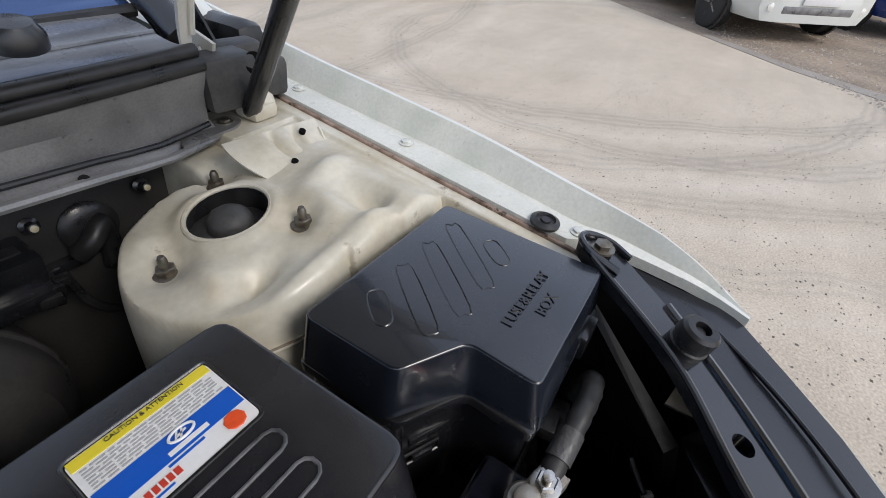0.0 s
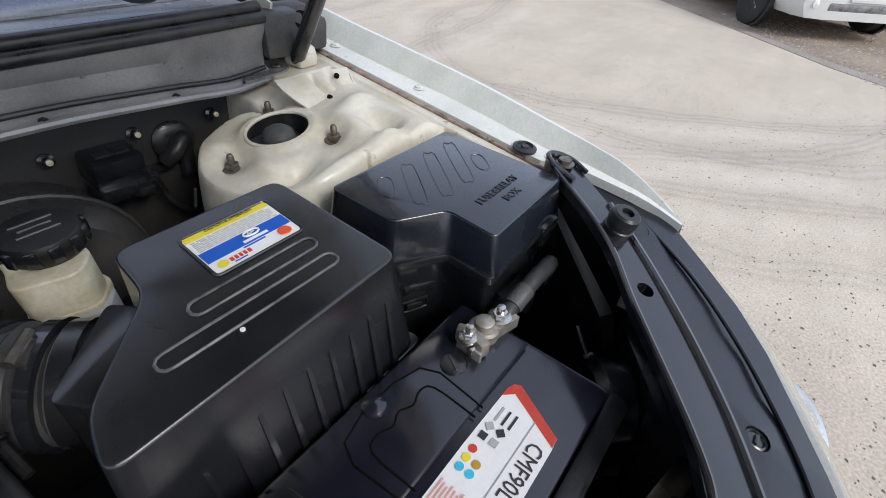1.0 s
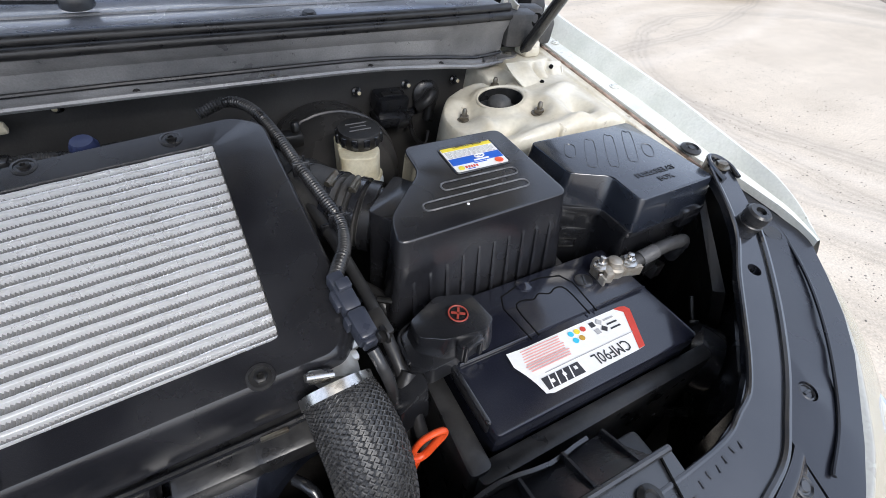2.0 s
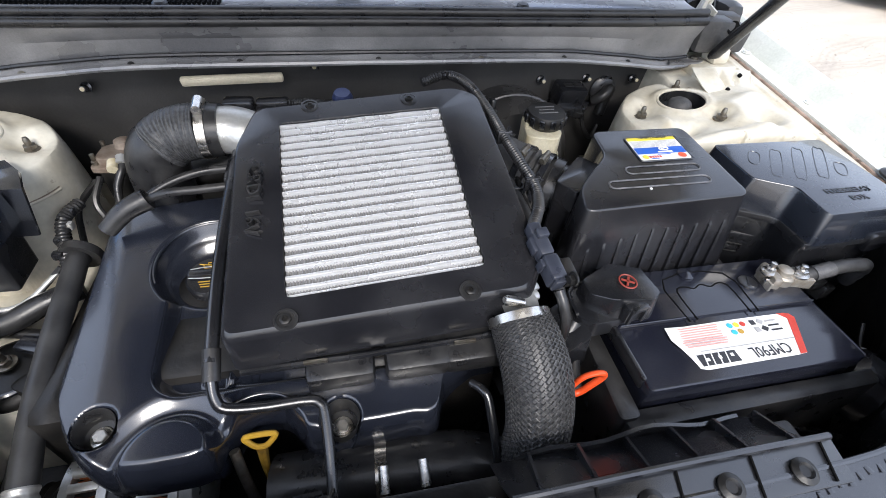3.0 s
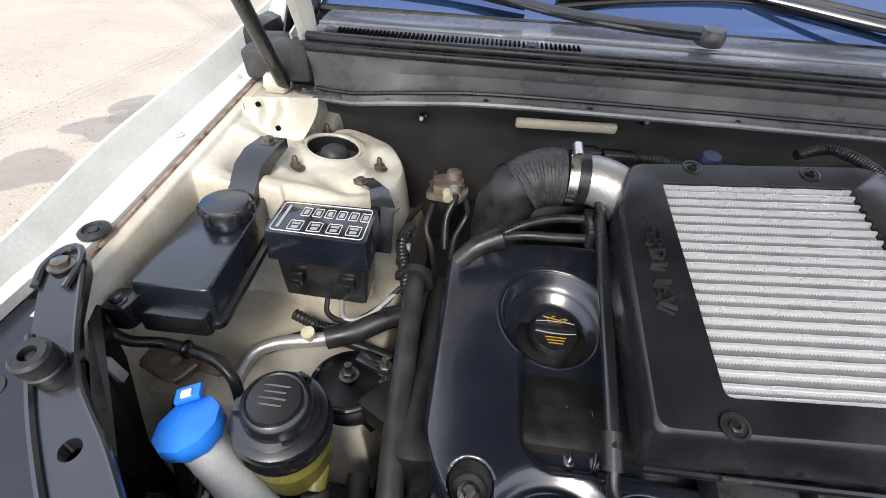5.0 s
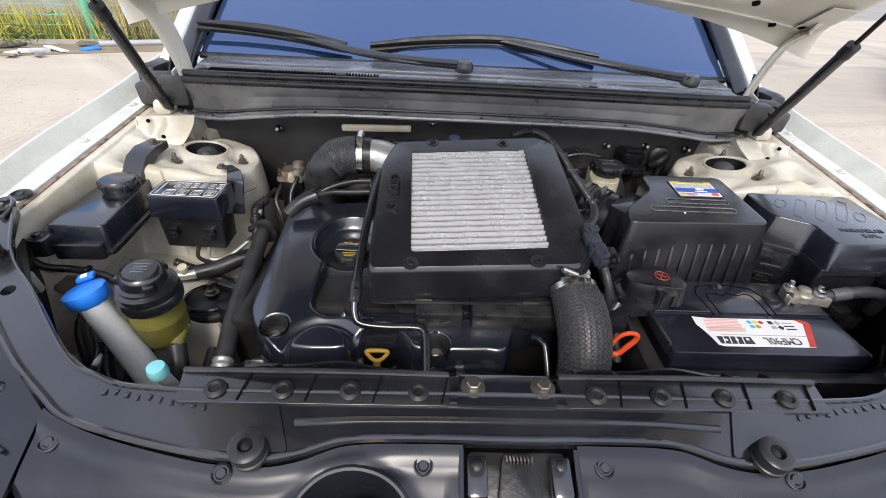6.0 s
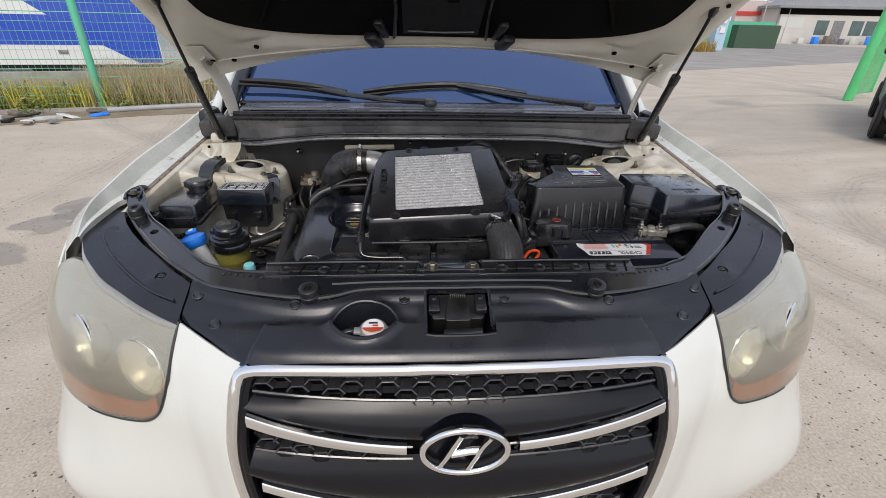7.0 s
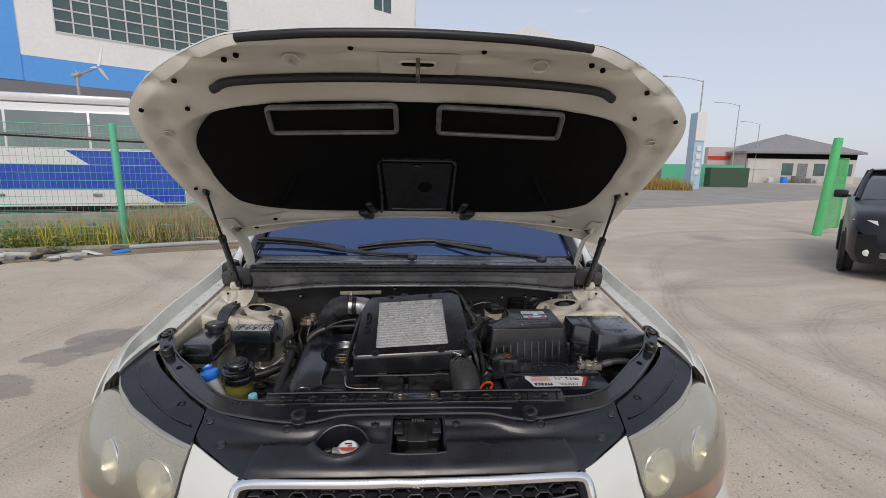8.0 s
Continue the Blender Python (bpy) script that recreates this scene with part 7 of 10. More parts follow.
duct = thing("air_intake_hose", (0.20, 0.70, 0.95), "black corrugated air intake hose with clamps", "hose")
part("sensor_housing", tube([(0.300, 0.655, 0.955), (0.258, 0.688, 0.962)], 0.045, 26, 1), PLASTIC, duct)
part("housing_rim", tube([(0.266, 0.682, 0.961), (0.255, 0.6905, 0.9625)], 0.050, 26, 1), PLASTIC, duct)
part("bellows", tube([(0.258, 0.688, 0.962), (0.222, 0.718, 0.966)], 0.047, 26, 4, wave=0.0032, step=0.011), DUSTY, duct)
part("hose", tube([(0.224, 0.716, 0.966), (0.200, 0.742, 0.968), (0.182, 0.776, 0.964), (0.170, 0.83, 0.950)], 0.050, 24), DUSTY, duct)
for a, b in (((0.250, 0.694, 0.963), (0.243, 0.700, 0.964)), ((0.226, 0.714, 0.966), (0.219, 0.721, 0.966))):
    part("clamp", tube([a, b], 0.0520, 28, 1), STEEL, duct)
for x, y in ((0.246, 0.696), (0.222, 0.718)):
    part("clamp_screw", join(box((x - 0.006, y - 0.006, 1.014), (0.012, 0.022, 0.010), 0.003, (0, 0, -40)), lathe([(0.004, -0.014), (0.004, 0.016), (0, 0.016)], (x - 0.006, y - 0.006, 1.018), (0.6, 0.7, 0), 8)), ZINC, duct)
part("raised_band", tube([(0.192, 0.756, 0.9665), (0.187, 0.768, 0.965)], 0.0535, 24, 1), RUBBER, duct)

duct.location += Vector((0.0, -0.002, 0.018))

# ---- fuse box ----
def zu(x, y):
    return 1.033 + 0.03 * (y - 0.55)


fuse = thing("fuse_box", (0.63, 0.60, 0.85), "black plastic fuse box with lettered cover", "fuse box")
fo = [(0.520, 0.593), (0.573, 0.565), (0.570, 0.505), (0.722, 0.508), (0.718, 0.680), (0.518, 0.682)]
lidf = part("cover", prism(rounded(fo, 0.008, 3), 0.982, zu, 0.012, 3, 0.010), SHEEN, fuse)
part("cover_rim", prism(rounded([(0.511, 0.586), (0.565, 0.557), (0.561, 0.497), (0.728, 0.500), (0.725, 0.688), (0.510, 0.690)], 0.009), 0.974, 0.984, 0.003), PLASTIC, fuse)
body = part("body", prism(rounded([(0.516, 0.592), (0.570, 0.563), (0.566, 0.504), (0.718, 0.507), (0.715, 0.682), (0.515, 0.684)], 0.008), 0.84, 0.974, 0.0), PLASTIC, fuse)
for (xa, ya), (xb, yb) in (((0.569, 0.652), (0.552, 0.630)), ((0.608, 0.652), (0.567, 0.598)), ((0.648, 0.652), (0.600, 0.588)), ((0.687, 0.651), (0.639, 0.588)), ((0.689, 0.610), (0.674, 0.589))):
    d = Vector((xb - xa, yb - ya, 0)).normalized()
    q = Vector((-d.y, d.x, 0)) * 0.0075
    a, b = Vector((xa, ya, 0)), Vector((xb, yb, 0))
    pts = [a + q, b + q, b + d * 0.007, b - q, a - q, a - d * 0.005]
    part("moulded_slot", tube([(p.x, p.y, zu(p.x, p.y) - 0.0003) for p in smooth(pts, 3, True)], 0.0009, 5, 1, closed=True), PLASTIC, lidf)
part("lettering", join(lettering("FUSE&RELAY", 0.0140, 0.0006, basis((0.645, 0.550, zu(0, 0.55) + 0.0006), (1, 0, 0), (0, 1, 0))), lettering("BOX", 0.0140, 0.0006, basis((0.648, 0.533, zu(0, 0.53) + 0.0006), (1, 0, 0), (0, 1, 0)))), PLASTIC, lidf, "raised lettering")
part("latch", join(box((0.728, 0.535, 0.985), (0.014, 0.03, 0.026), 0.003), box((0.735, 0.535, 0.978), (0.008, 0.02, 0.03), 0.002), box((0.690, 0.500, 0.975), (0.036, 0.012, 0.03), 0.003)), PLASTIC, fuse)
part("latch", join(box((0.545, 0.578, 0.935), (0.04, 0.008, 0.012), 0.002, (0, 0, -25)), box((0.545, 0.580, 0.95), (0.05, 0.006, 0.04), 0.002, (0, 0, -25))), PLASTIC, fuse)
tag = part("paper_tag", box((0.612, 0.5085, 0.928), (0.027, 0.0012, 0.036), 0.0, (0, 6, 1)), WHITE, fuse, "small white paper tag")
for k in range(4):
    part("tag_print", box((0.612, 0.5075, 0.916 + 0.008 * k), (0.020, 0.0006, 0.003), 0.0, (0, 6, 1)), GREYINK, tag)
part("column", box((0.508, 0.606, 0.925), (0.022, 0.024, 0.094), 0.004, (0, 0, -25)), PLASTIC, body)
part("column", box((0.566, 0.574, 0.925), (0.016, 0.016, 0.094), 0.003, (0, 0, -25)), PLASTIC, body)
part("catch_frame", tube([(0.520, 0.586, 0.905), (0.552, 0.571, 0.905), (0.552, 0.571, 0.920), (0.520, 0.586, 0.920)], 0.0016, 6, 1, closed=True), RUBBER, body)
part("catch_tongue", box((0.536, 0.577, 0.913), (0.020, 0.006, 0.009), 0.002, (0, 0, -25)), PLASTIC, body)
part("side_connector", join(box((0.640, 0.500, 0.895), (0.030, 0.022, 0.018), 0.003, (0, 0, 8)), box((0.662, 0.498, 0.880), (0.026, 0.026, 0.026), 0.003, (0, 10, 8))), RUBBER, body)
for k in range(7):
    part("body_rib", box((0.572, 0.515 + 0.008 * k, 0.92), (0.004, 0.003, 0.09), 0.001), PLASTIC, body)
for k in range(4):
    part("wire", tube([(0.56 + 0.03 * k, 0.53, 0.85), (0.575 + 0.03 * k, 0.51, 0.80), (0.60 + 0.02 * k, 0.50, 0.72)], 0.009, 8), RUBBER, fuse)

fuse.location += Vector((0, 0, 0.008))

# ---- near-side: coolant tank, relay box, reservoirs ----
tank = thing("coolant_tank", (-0.672, 0.65, 0.95), "black plastic coolant expansion tank with a screw cap", "coolant tank")
part("shell", prism(rounded([(-0.722, 0.548), (-0.630, 0.548), (-0.648, 0.752), (-0.70, 0.752), (-0.724, 0.69)], 0.010, 3), 0.955, lambda x, y: 1.000 + 0.02 * (y - 0.55), 0.007, 3, 0.006), SHEEN, tank)
part("flange", prism(rounded([(-0.732, 0.536), (-0.620, 0.538), (-0.638, 0.764), (-0.71, 0.764), (-0.734, 0.69)], 0.012, 3), 0.950, 0.958, 0.003), PLASTIC, tank)
part("lower_bulge", prism(rounded([(-0.715, 0.53), (-0.632, 0.532), (-0.64, 0.57), (-0.715, 0.565)], 0.010), 0.945, 0.972, 0.006), PLASTIC, tank)
part("front_ear", join(prism(rounded([(-0.742, 0.520), (-0.712, 0.520), (-0.710, 0.556), (-0.742, 0.552)], 0.010), 0.955, 0.985, 0.005), hexbolt((-0.728, 0.533, 0.985), 0.007, 0.007)), PLASTIC, tank)
part("rear_arm", loft([[(-0.655, 0.715, 0.990), (-0.692, 0.715, 0.990), (-0.692, 0.715, 1.012), (-0.655, 0.715, 1.012)], [(-0.650, 0.745, 1.018), (-0.688, 0.745, 1.018), (-0.688, 0.745, 1.044), (-0.650, 0.745, 1.044)], [(-0.642, 0.772, 1.036), (-0.684, 0.772, 1.036), (-0.684, 0.772, 1.054), (-0.642, 0.772, 1.054)], [(-0.642, 0.815, 1.038), (-0.680, 0.815, 1.038), (-0.680, 0.815, 1.052), (-0.642, 0.815, 1.052)]]), PLASTIC, tank)
part("arm_bolt", hexbolt((-0.661, 0.798, 1.052), 0.008, 0.008), ZINC, tank)
tc_ = part("cap", lathe([(0.026, -0.01), (0.026, 0.004), (0.031, 0.006), (0.032, 0.018), (0.029, 0.023), (0.022, 0.0245), (0, 0.025)], (-0.672, 0.678, 1.004), (0, 0, 1), 30), PLASTIC, tank, "ribbed black screw cap")
for k in range(6):
    a = k * math.pi / 3 + 0.3
    part("cap_grip", box((-0.672 + 0.030 * math.cos(a), 0.678 + 0.030 * math.sin(a), 1.016), (0.010, 0.008, 0.018), 0.003, (0, 0, math.degrees(a))), PLASTIC, tc_)
part("overflow_hose", tube([(-0.738, 0.530, 0.962), (-0.742, 0.520, 0.950), (-0.725, 0.520, 0.935), (-0.695, 0.530, 0.925), (-0.660, 0.526, 0.922), (-0.630, 0.520, 0.918), (-0.606, 0.508, 0.905), (-0.600, 0.498, 0.875)], 0.0065, 10), RUBBER, tank)
part("hose_clip", box((-0.665, 0.526, 0.924), (0.010, 0.018, 0.018), 0.004), PLASTIC, tank)

relay = thing("relay_box", (-0.55, 0.69, 0.88), "black relay box with a white fuse diagram on its lid", "relay box")
rl = part("lid", prism(rounded([(-0.616, 0.654), (-0.486, 0.650), (-0.488, 0.728), (-0.618, 0.726)], 0.005), 0.962, lambda x, y: 1.005 - 0.02 * (0.65 - y) * 0, 0.004, 2, 0.003), SHEEN, relay)
part("body", prism(rounded([(-0.612, 0.660), (-0.490, 0.656), (-0.492, 0.724), (-0.614, 0.722)], 0.006), 0.893, 0.961, 0.0, 2, -0.004), PLASTIC, relay)
for x in (-0.587, -0.517):
    part("catch", join(box((x, 0.654, 0.930), (0.022, 0.008, 0.02), 0.002), box((x, 0.651, 0.924), (0.014, 0.006, 0.012), 0.001)), PLASTIC, relay)
part("diagram_frame", tube([(x, y, 1.0056) for x, y in rounded([(-0.611, 0.659), (-0.492, 0.656), (-0.493, 0.722), (-0.612, 0.721)], 0.006, 3)], 0.0007, 5, 1, closed=True), WHITE, rl, "white printed fuse diagram")
for k in range(6):
    x = -0.583 + 0.0158 * k
    part("diagram_cell", tube([(px, py, 1.0056) for px, py in rounded([(x, 0.694), (x + 0.011, 0.694), (x + 0.011, 0.712), (x, 0.712)], 0.001, 2)], 0.0006, 4, 1, closed=True), WHITE, rl)
    part("diagram_print", box((x + 0.0055, 0.703, 1.0056), (0.006, 0.010, 0.0005)), GREYINK, rl)
for k in range(4):
    x = -0.590 + 0.025 * k
    part("diagram_cell", tube([(px, py, 1.0056) for px, py in rounded([(x, 0.663), (x + 0.017, 0.663), (x + 0.017, 0.682), (x, 0.682)], 0.001, 2)], 0.0006, 4, 1, closed=True), WHITE, rl)
    part("diagram_print", join(box((x + 0.0085, 0.6765, 1.0056), (0.011, 0.004, 0.0005)), box((x + 0.0085, 0.669, 1.0056), (0.009, 0.005, 0.0005))), GREYINK, rl)
part("diagram_print", box((-0.603, 0.69, 1.0056), (0.004, 0.05, 0.0005)), GREYINK, rl)
part("bracket", loft([[(-0.500, 0.715, 0.94), (-0.470, 0.715, 0.94), (-0.470, 0.719, 0.94), (-0.500, 0.719, 0.94)], [(-0.500, 0.735, 1.004), (-0.468, 0.735, 1.004), (-0.468, 0.740, 1.004), (-0.500, 0.740, 1.004)], [(-0.510, 0.768, 1.012), (-0.482, 0.768, 1.012), (-0.482, 0.770, 1.006), (-0.510, 0.770, 1.006)], [(-0.540, 0.792, 1.010), (-0.512, 0.800, 1.010), (-0.512, 0.800, 1.005), (-0.540, 0.792, 1.005)]]), STEEL, relay)
part("bracket_bolt", hexbolt((-0.526, 0.782, 1.011), 0.007, 0.007), ZINC, relay)
part("cable_loop", tube([(-0.55, 0.665, 0.893), (-0.545, 0.645, 0.878), (-0.515, 0.640, 0.872), (-0.480, 0.66, 0.882), (-0.450, 0.685, 0.905)], 0.004, 8), RUBBER, relay)
part("cable_loop", tube([(-0.53, 0.665, 0.893), (-0.52, 0.64, 0.880), (-0.49, 0.648, 0.880), (-0.455, 0.68, 0.90)], 0.0035, 8), ALU, relay)

washer = thing("washer_filler", (-0.53, 0.38, 0.75), "white washer filler neck with a bright blue cap", "washer bottle")
part("neck", tube([(-0.583, 0.416, 0.958), (-0.560, 0.408, 0.905), (-0.530, 0.395, 0.84), (-0.50, 0.38, 0.77), (-0.49, 0.37, 0.70)], lambda t: 0.0195 + 0.003 * t, 18), WASHER, washer)
ax = Vector((-0.25, 0.05, 0.95)).normalized()
wc = part("cap", lathe([(0.024, -0.016), (0.0285, -0.010), (0.030, 0.0), (0.029, 0.006), (0.022, 0.009), (0, 0.010)], (-0.586, 0.418, 0.966), ax, 10), BLUE, washer, "faceted blue cap")
part("cap_tab", box((-0.598, 0.443, 0.976), (0.024, 0.016, 0.006), 0.002, (0, -14, 20)), BLUE, wc)
part("tab_hinge", box((-0.598, 0.441, 0.980), (0.010, 0.008, 0.003), 0.001, (0, -14, 20)), WHITE, wc)

psf = thing("power_steering_reservoir", (-0.515, 0.44, 0.85), "power steering reservoir with an olive-stained body and black cap", "fluid reservoir")
ax = Vector((0.05, -0.10, 1)).normalized()
part("body", lathe([(0.028, -0.120), (0.036, -0.112), (0.039, -0.10), (0.0385, -0.07), (0.040, -0.066), (0.040, -0.062), (0.0385, -0.058), (0.0385, -0.03), (0.0, -0.03)], (-0.513, 0.440, 0.972), ax, 32), OLIVE, psf, "olive-stained translucent body")
part("flange", lathe([(0.041, -0.036), (0.045, -0.032), (0.0455, -0.022), (0.042, -0.016), (0.044, -0.012), (0.0425, -0.004), (0.034, 0.0), (0, 0.0)], (-0.513, 0.440, 0.972), ax, 32), PLASTIC, psf)
pc = part("cap", lathe([(0.036, -0.002), (0.0365, 0.003), (0.031, 0.005), (0.0305, 0.016), (0.029, 0.021), (0.0255, 0.0235), (0.0235, 0.0225), (0.0225, 0.0250), (0.0, 0.0258)], (-0.513, 0.440, 0.972), ax, 32), PLASTIC, psf)
for k in range(3):
    a = k * 2 * math.pi / 3 - 0.9
    part("cap_lug", box((-0.513 + 0.032 * math.cos(a), 0.440 + 0.032 * math.sin(a), 0.980), (0.012, 0.016, 0.012), 0.004, (0, 0, math.degrees(a))), PLASTIC, pc)
for k in range(4):
    part("cap_print", box((-0.513, 0.449 - 0.006 * k, 0.9985 + 0.0005 * k * -1), (0.024 - 0.004 * (k % 2), 0.0016, 0.0006), 0, (-5, 0, 0)), MATTE, pc)
for pts, r in (([(-0.535, 0.425, 0.862), (-0.548, 0.405, 0.835), (-0.552, 0.39, 0.79), (-0.55, 0.37, 0.70)], 0.015), ([(-0.490, 0.425, 0.860), (-0.482, 0.402, 0.832), (-0.480, 0.385, 0.79), (-0.485, 0.36, 0.70)], 0.015)):
    part("hose", tube(pts, r, 14), RUBBER, psf)
    part("spigot", tube([Vector(pts[0]) + Vector((0, 0.02, 0.014)), pts[0]], 0.012, 12, 1), OLIVE, psf)

coolant = thing("coolant_hose", (-0.42, 0.5, 0.80), "long grey-black rubber coolant hose with a crimped end", "hose")
part("hose", tube([(-0.432, 0.712, 0.905), (-0.431, 0.690, 0.907), (-0.428, 0.650, 0.902), (-0.424, 0.58, 0.892), (-0.418, 0.48, 0.872), (-0.410, 0.40, 0.848)], 0.0145, 16), HOSEG, coolant)
part("ferrule", tube([(-0.411, 0.405, 0.850), (-0.408, 0.372, 0.838)], 0.0155, 16, 4, wave=0.001, step=0.010), ALU, coolant)
part("tail", tube([(-0.408, 0.375, 0.838), (-0.405, 0.33, 0.82), (-0.40, 0.29, 0.78)], 0.011, 12), DARK, coolant)
part("collar", lathe([(0.012, -0.006), (0.026, -0.006), (0.026, 0.006), (0.012, 0.006)], (-0.431, 0.708, 0.906), (0.1, 0.95, 0.2), 24), RUBBER, coolant)

cool = thing("air_conditioning_pipe", (-0.6, 0.6, 0.84), "aluminium refrigerant pipe running into a black sleeve", "pipe")
part("pipe", tube([(-0.615, 0.50, 0.80), (-0.638, 0.545, 0.835), (-0.632, 0.582, 0.850), (-0.605, 0.602, 0.855), (-0.560, 0.612, 0.858), (-0.535, 0.618, 0.860)], 0.0095, 14), ALU, cool)
part("valve", lathe([(0.007, 0), (0.007, 0.012), (0.009, 0.013), (0.009, 0.020), (0, 0.021)], (-0.560, 0.612, 0.862), (0, -0.3, 1), 14), CREAM, cool)
part("sleeve", tube([(-0.540, 0.617, 0.860), (-0.50, 0.632, 0.866), (-0.465, 0.652, 0.874), (-0.43, 0.67, 0.875)], 0.0155, 14), RUBBER, cool)
part("line", tube([(-0.600, 0.655, 0.858), (-0.56, 0.645, 0.850), (-0.52, 0.643, 0.852), (-0.47, 0.655, 0.86)], 0.008, 10, wave=0.0007, step=0.006), RUBBER, cool)
part("low_line", tube([(-0.63, 0.60, 0.835), (-0.58, 0.63, 0.842), (-0.53, 0.632, 0.842), (-0.45, 0.62, 0.83)], 0.008, 10), RUBBER, cool)

mount = thing("engine_mount", (-0.485, 0.572, 0.804), "dark engine mount with two bolts", "engine mount")
part("cup", lathe([(0.052, -0.05), (0.054, -0.01), (0.050, 0.0), (0.040, 0.006), (0.0, 0.008)], (-0.497, 0.567, 0.836), (0, -0.1, 1), 28), DARK, mount)
part("arm", join(box((-0.445, 0.585, 0.848), (0.10, 0.022, 0.012), 0.004, (0, 6, -18)), box((-0.42, 0.545, 0.842), (0.09, 0.018, 0.012), 0.004, (0, 6, -40))), STEEL, mount)
part("collar_ring", tube([(-0.497 + 0.046 * math.cos(a), 0.567 + 0.046 * math.sin(a), 0.842 - 0.0046 * math.sin(a)) for a in [2 * math.pi * k / 24 for k in range(24)]], 0.004, 8, 1, closed=True), STEEL, mount)
part("bracket", prism(rounded([(-0.480, 0.535), (-0.400, 0.490), (-0.375, 0.520), (-0.445, 0.575)], 0.012), 0.82, 0.852, 0.006), DARK, mount)
for x, y in ((-0.497, 0.572), (-0.452, 0.588)):
    part("mount_bolt", join(hexbolt((x, y, 0.848), 0.009, 0.010), lathe([(0.005, 0.009), (0.005, 0.022), (0, 0.023)], (x, y, 0.848), (0, 0, 1), 10)), ZINC, mount)

flange = thing("rusty_bracket", (-0.64, 0.53, 0.86), "rust-stained steel bracket on the inner wing", "bracket")
part("sheet", plate([(-0.748, 0.556), (-0.70, 0.566), (-0.646, 0.553), (-0.620, 0.534), (-0.638, 0.524), (-0.668, 0.531), (-0.682, 0.508), (-0.717, 0.518), (-0.746, 0.530)], [ring(-0.70, 0.538, 0.007, n=12)], lambda x, y: 0.886 + 0.006 * math.sin(40 * x), 0.003), RUSTY, flange)
part("folded_edge", tube([(-0.746, 0.530, 0.886), (-0.717, 0.518, 0.884), (-0.682, 0.508, 0.888), (-0.668, 0.531, 0.889)], 0.003, 6), RUSTY, flange)
part("tab", box((-0.72, 0.485, 0.93), (0.008, 0.012, 0.04), 0.002, (10, 0, 0)), WASHER, flange)

alt = thing("alternator", (-0.345, 0.41, 0.72), "alternator with a slotted aluminium housing and copper windings", "alternator")
alt_at = Vector((-0.338, 0.425, 0.742))
part("rotor_core", lathe([(0.050, -0.055), (0.052, -0.05), (0.052, 0.05), (0.050, 0.055)], alt_at, (1, 0, 0), 36), DARK, alt)
tagged(part("winding", join(*[tube([alt_at + Vector((sx * 0.020, 0.0565 * math.cos(a), 0.0565 * math.sin(a))), alt_at + Vector((sx * 0.050, 0.0555 * math.cos(a + 0.10 * (1 if k % 2 else -1)), 0.0555 * math.sin(a + 0.10 * (1 if k % 2 else -1))))], 0.0013, 6, 1) for sx in (-1, 1) for k, a in [(k, 2 * math.pi * k / 64) for k in range(64)]]), COPPER, alt, "copper windings behind the slots"), kind="stuff")
for x in (-0.058, -0.018, 0.018, 0.058):
    part("shell_ring", tube([alt_at + Vector((x - 0.005, 0, 0)), alt_at + Vector((x + 0.005, 0, 0))], 0.0655, 32, 1), ALU, alt)
for k in range(22):
    for sg in (-1, 1):
        a = 2 * math.pi * k / 22
        part("vent_bar", box(alt_at + Vector((sg * 0.038, 0.0625 * math.cos(a), 0.0625 * math.sin(a))), (0.034, 0.008, 0.0105), 0.002, (math.degrees(a), 0, 0)), ALU, alt)
part("middle_band", tube([alt_at + Vector((-0.014, 0, 0)), alt_at + Vector((0.014, 0, 0))], 0.063, 32, 1), DARK, alt)
for k in range(18):
    a = 2 * math.pi * k / 18
    part("stator_rib", box(alt_at + Vector((0, 0.0635 * math.cos(a), 0.0635 * math.sin(a))), (0.028, 0.004, 0.006), 0.001, (math.degrees(a), 0, 0)), STEEL, alt)
part("end_bell", lathe([(0.062, 0.060), (0.055, 0.075), (0.03, 0.082), (0, 0.083)], alt_at, (1, 0, 0), 28), ALU, alt)
part("pulley", lathe([(0.03, -0.012), (0.034, -0.01), (0.030, -0.004), (0.034, 0.0), (0.03, 0.006), (0.034, 0.012), (0.02, 0.014)], (-0.432, 0.42, 0.745), (1, 0, 0), 22), DARK, alt)

valve = thing("vacuum_valve", (-0.410, 0.870, 0.960), "brown-stained metal valve with vacuum hoses", "valve")
part("diaphragm", join(prism(rounded([(-0.440, 0.838), (-0.384, 0.832), (-0.370, 0.868), (-0.392, 0.905), (-0.436, 0.896)], 0.010), 0.958, 0.966, 0.002), prism(rounded([(-0.432, 0.846), (-0.390, 0.842), (-0.380, 0.868), (-0.398, 0.896), (-0.430, 0.888)], 0.012), 0.966, 0.978, 0.006), lathe([(0.014, 0), (0.012, 0.010), (0.006, 0.013), (0, 0.013)], (-0.398, 0.884, 0.978), (0, 0, 1), 18)), RUSTY, valve, "brown-stained cast valve top")
part("body", box((-0.410, 0.872, 0.915), (0.052, 0.050, 0.086), 0.010), DARK, valve)
for x, y in ((-0.430, 0.890), (-0.432, 0.850), (-0.382, 0.872)):
    part("stud", lathe([(0.0055, 0), (0.0055, 0.006), (0.0035, 0.007), (0.0035, 0.018), (0, 0.019)], (x, y, 0.966), (0, 0, 1), 10), ZINC, valve)
part("outlet", tube([(-0.405, 0.845, 0.972), (-0.402, 0.828, 0.968)], 0.008, 10, 1), CREAM, valve)
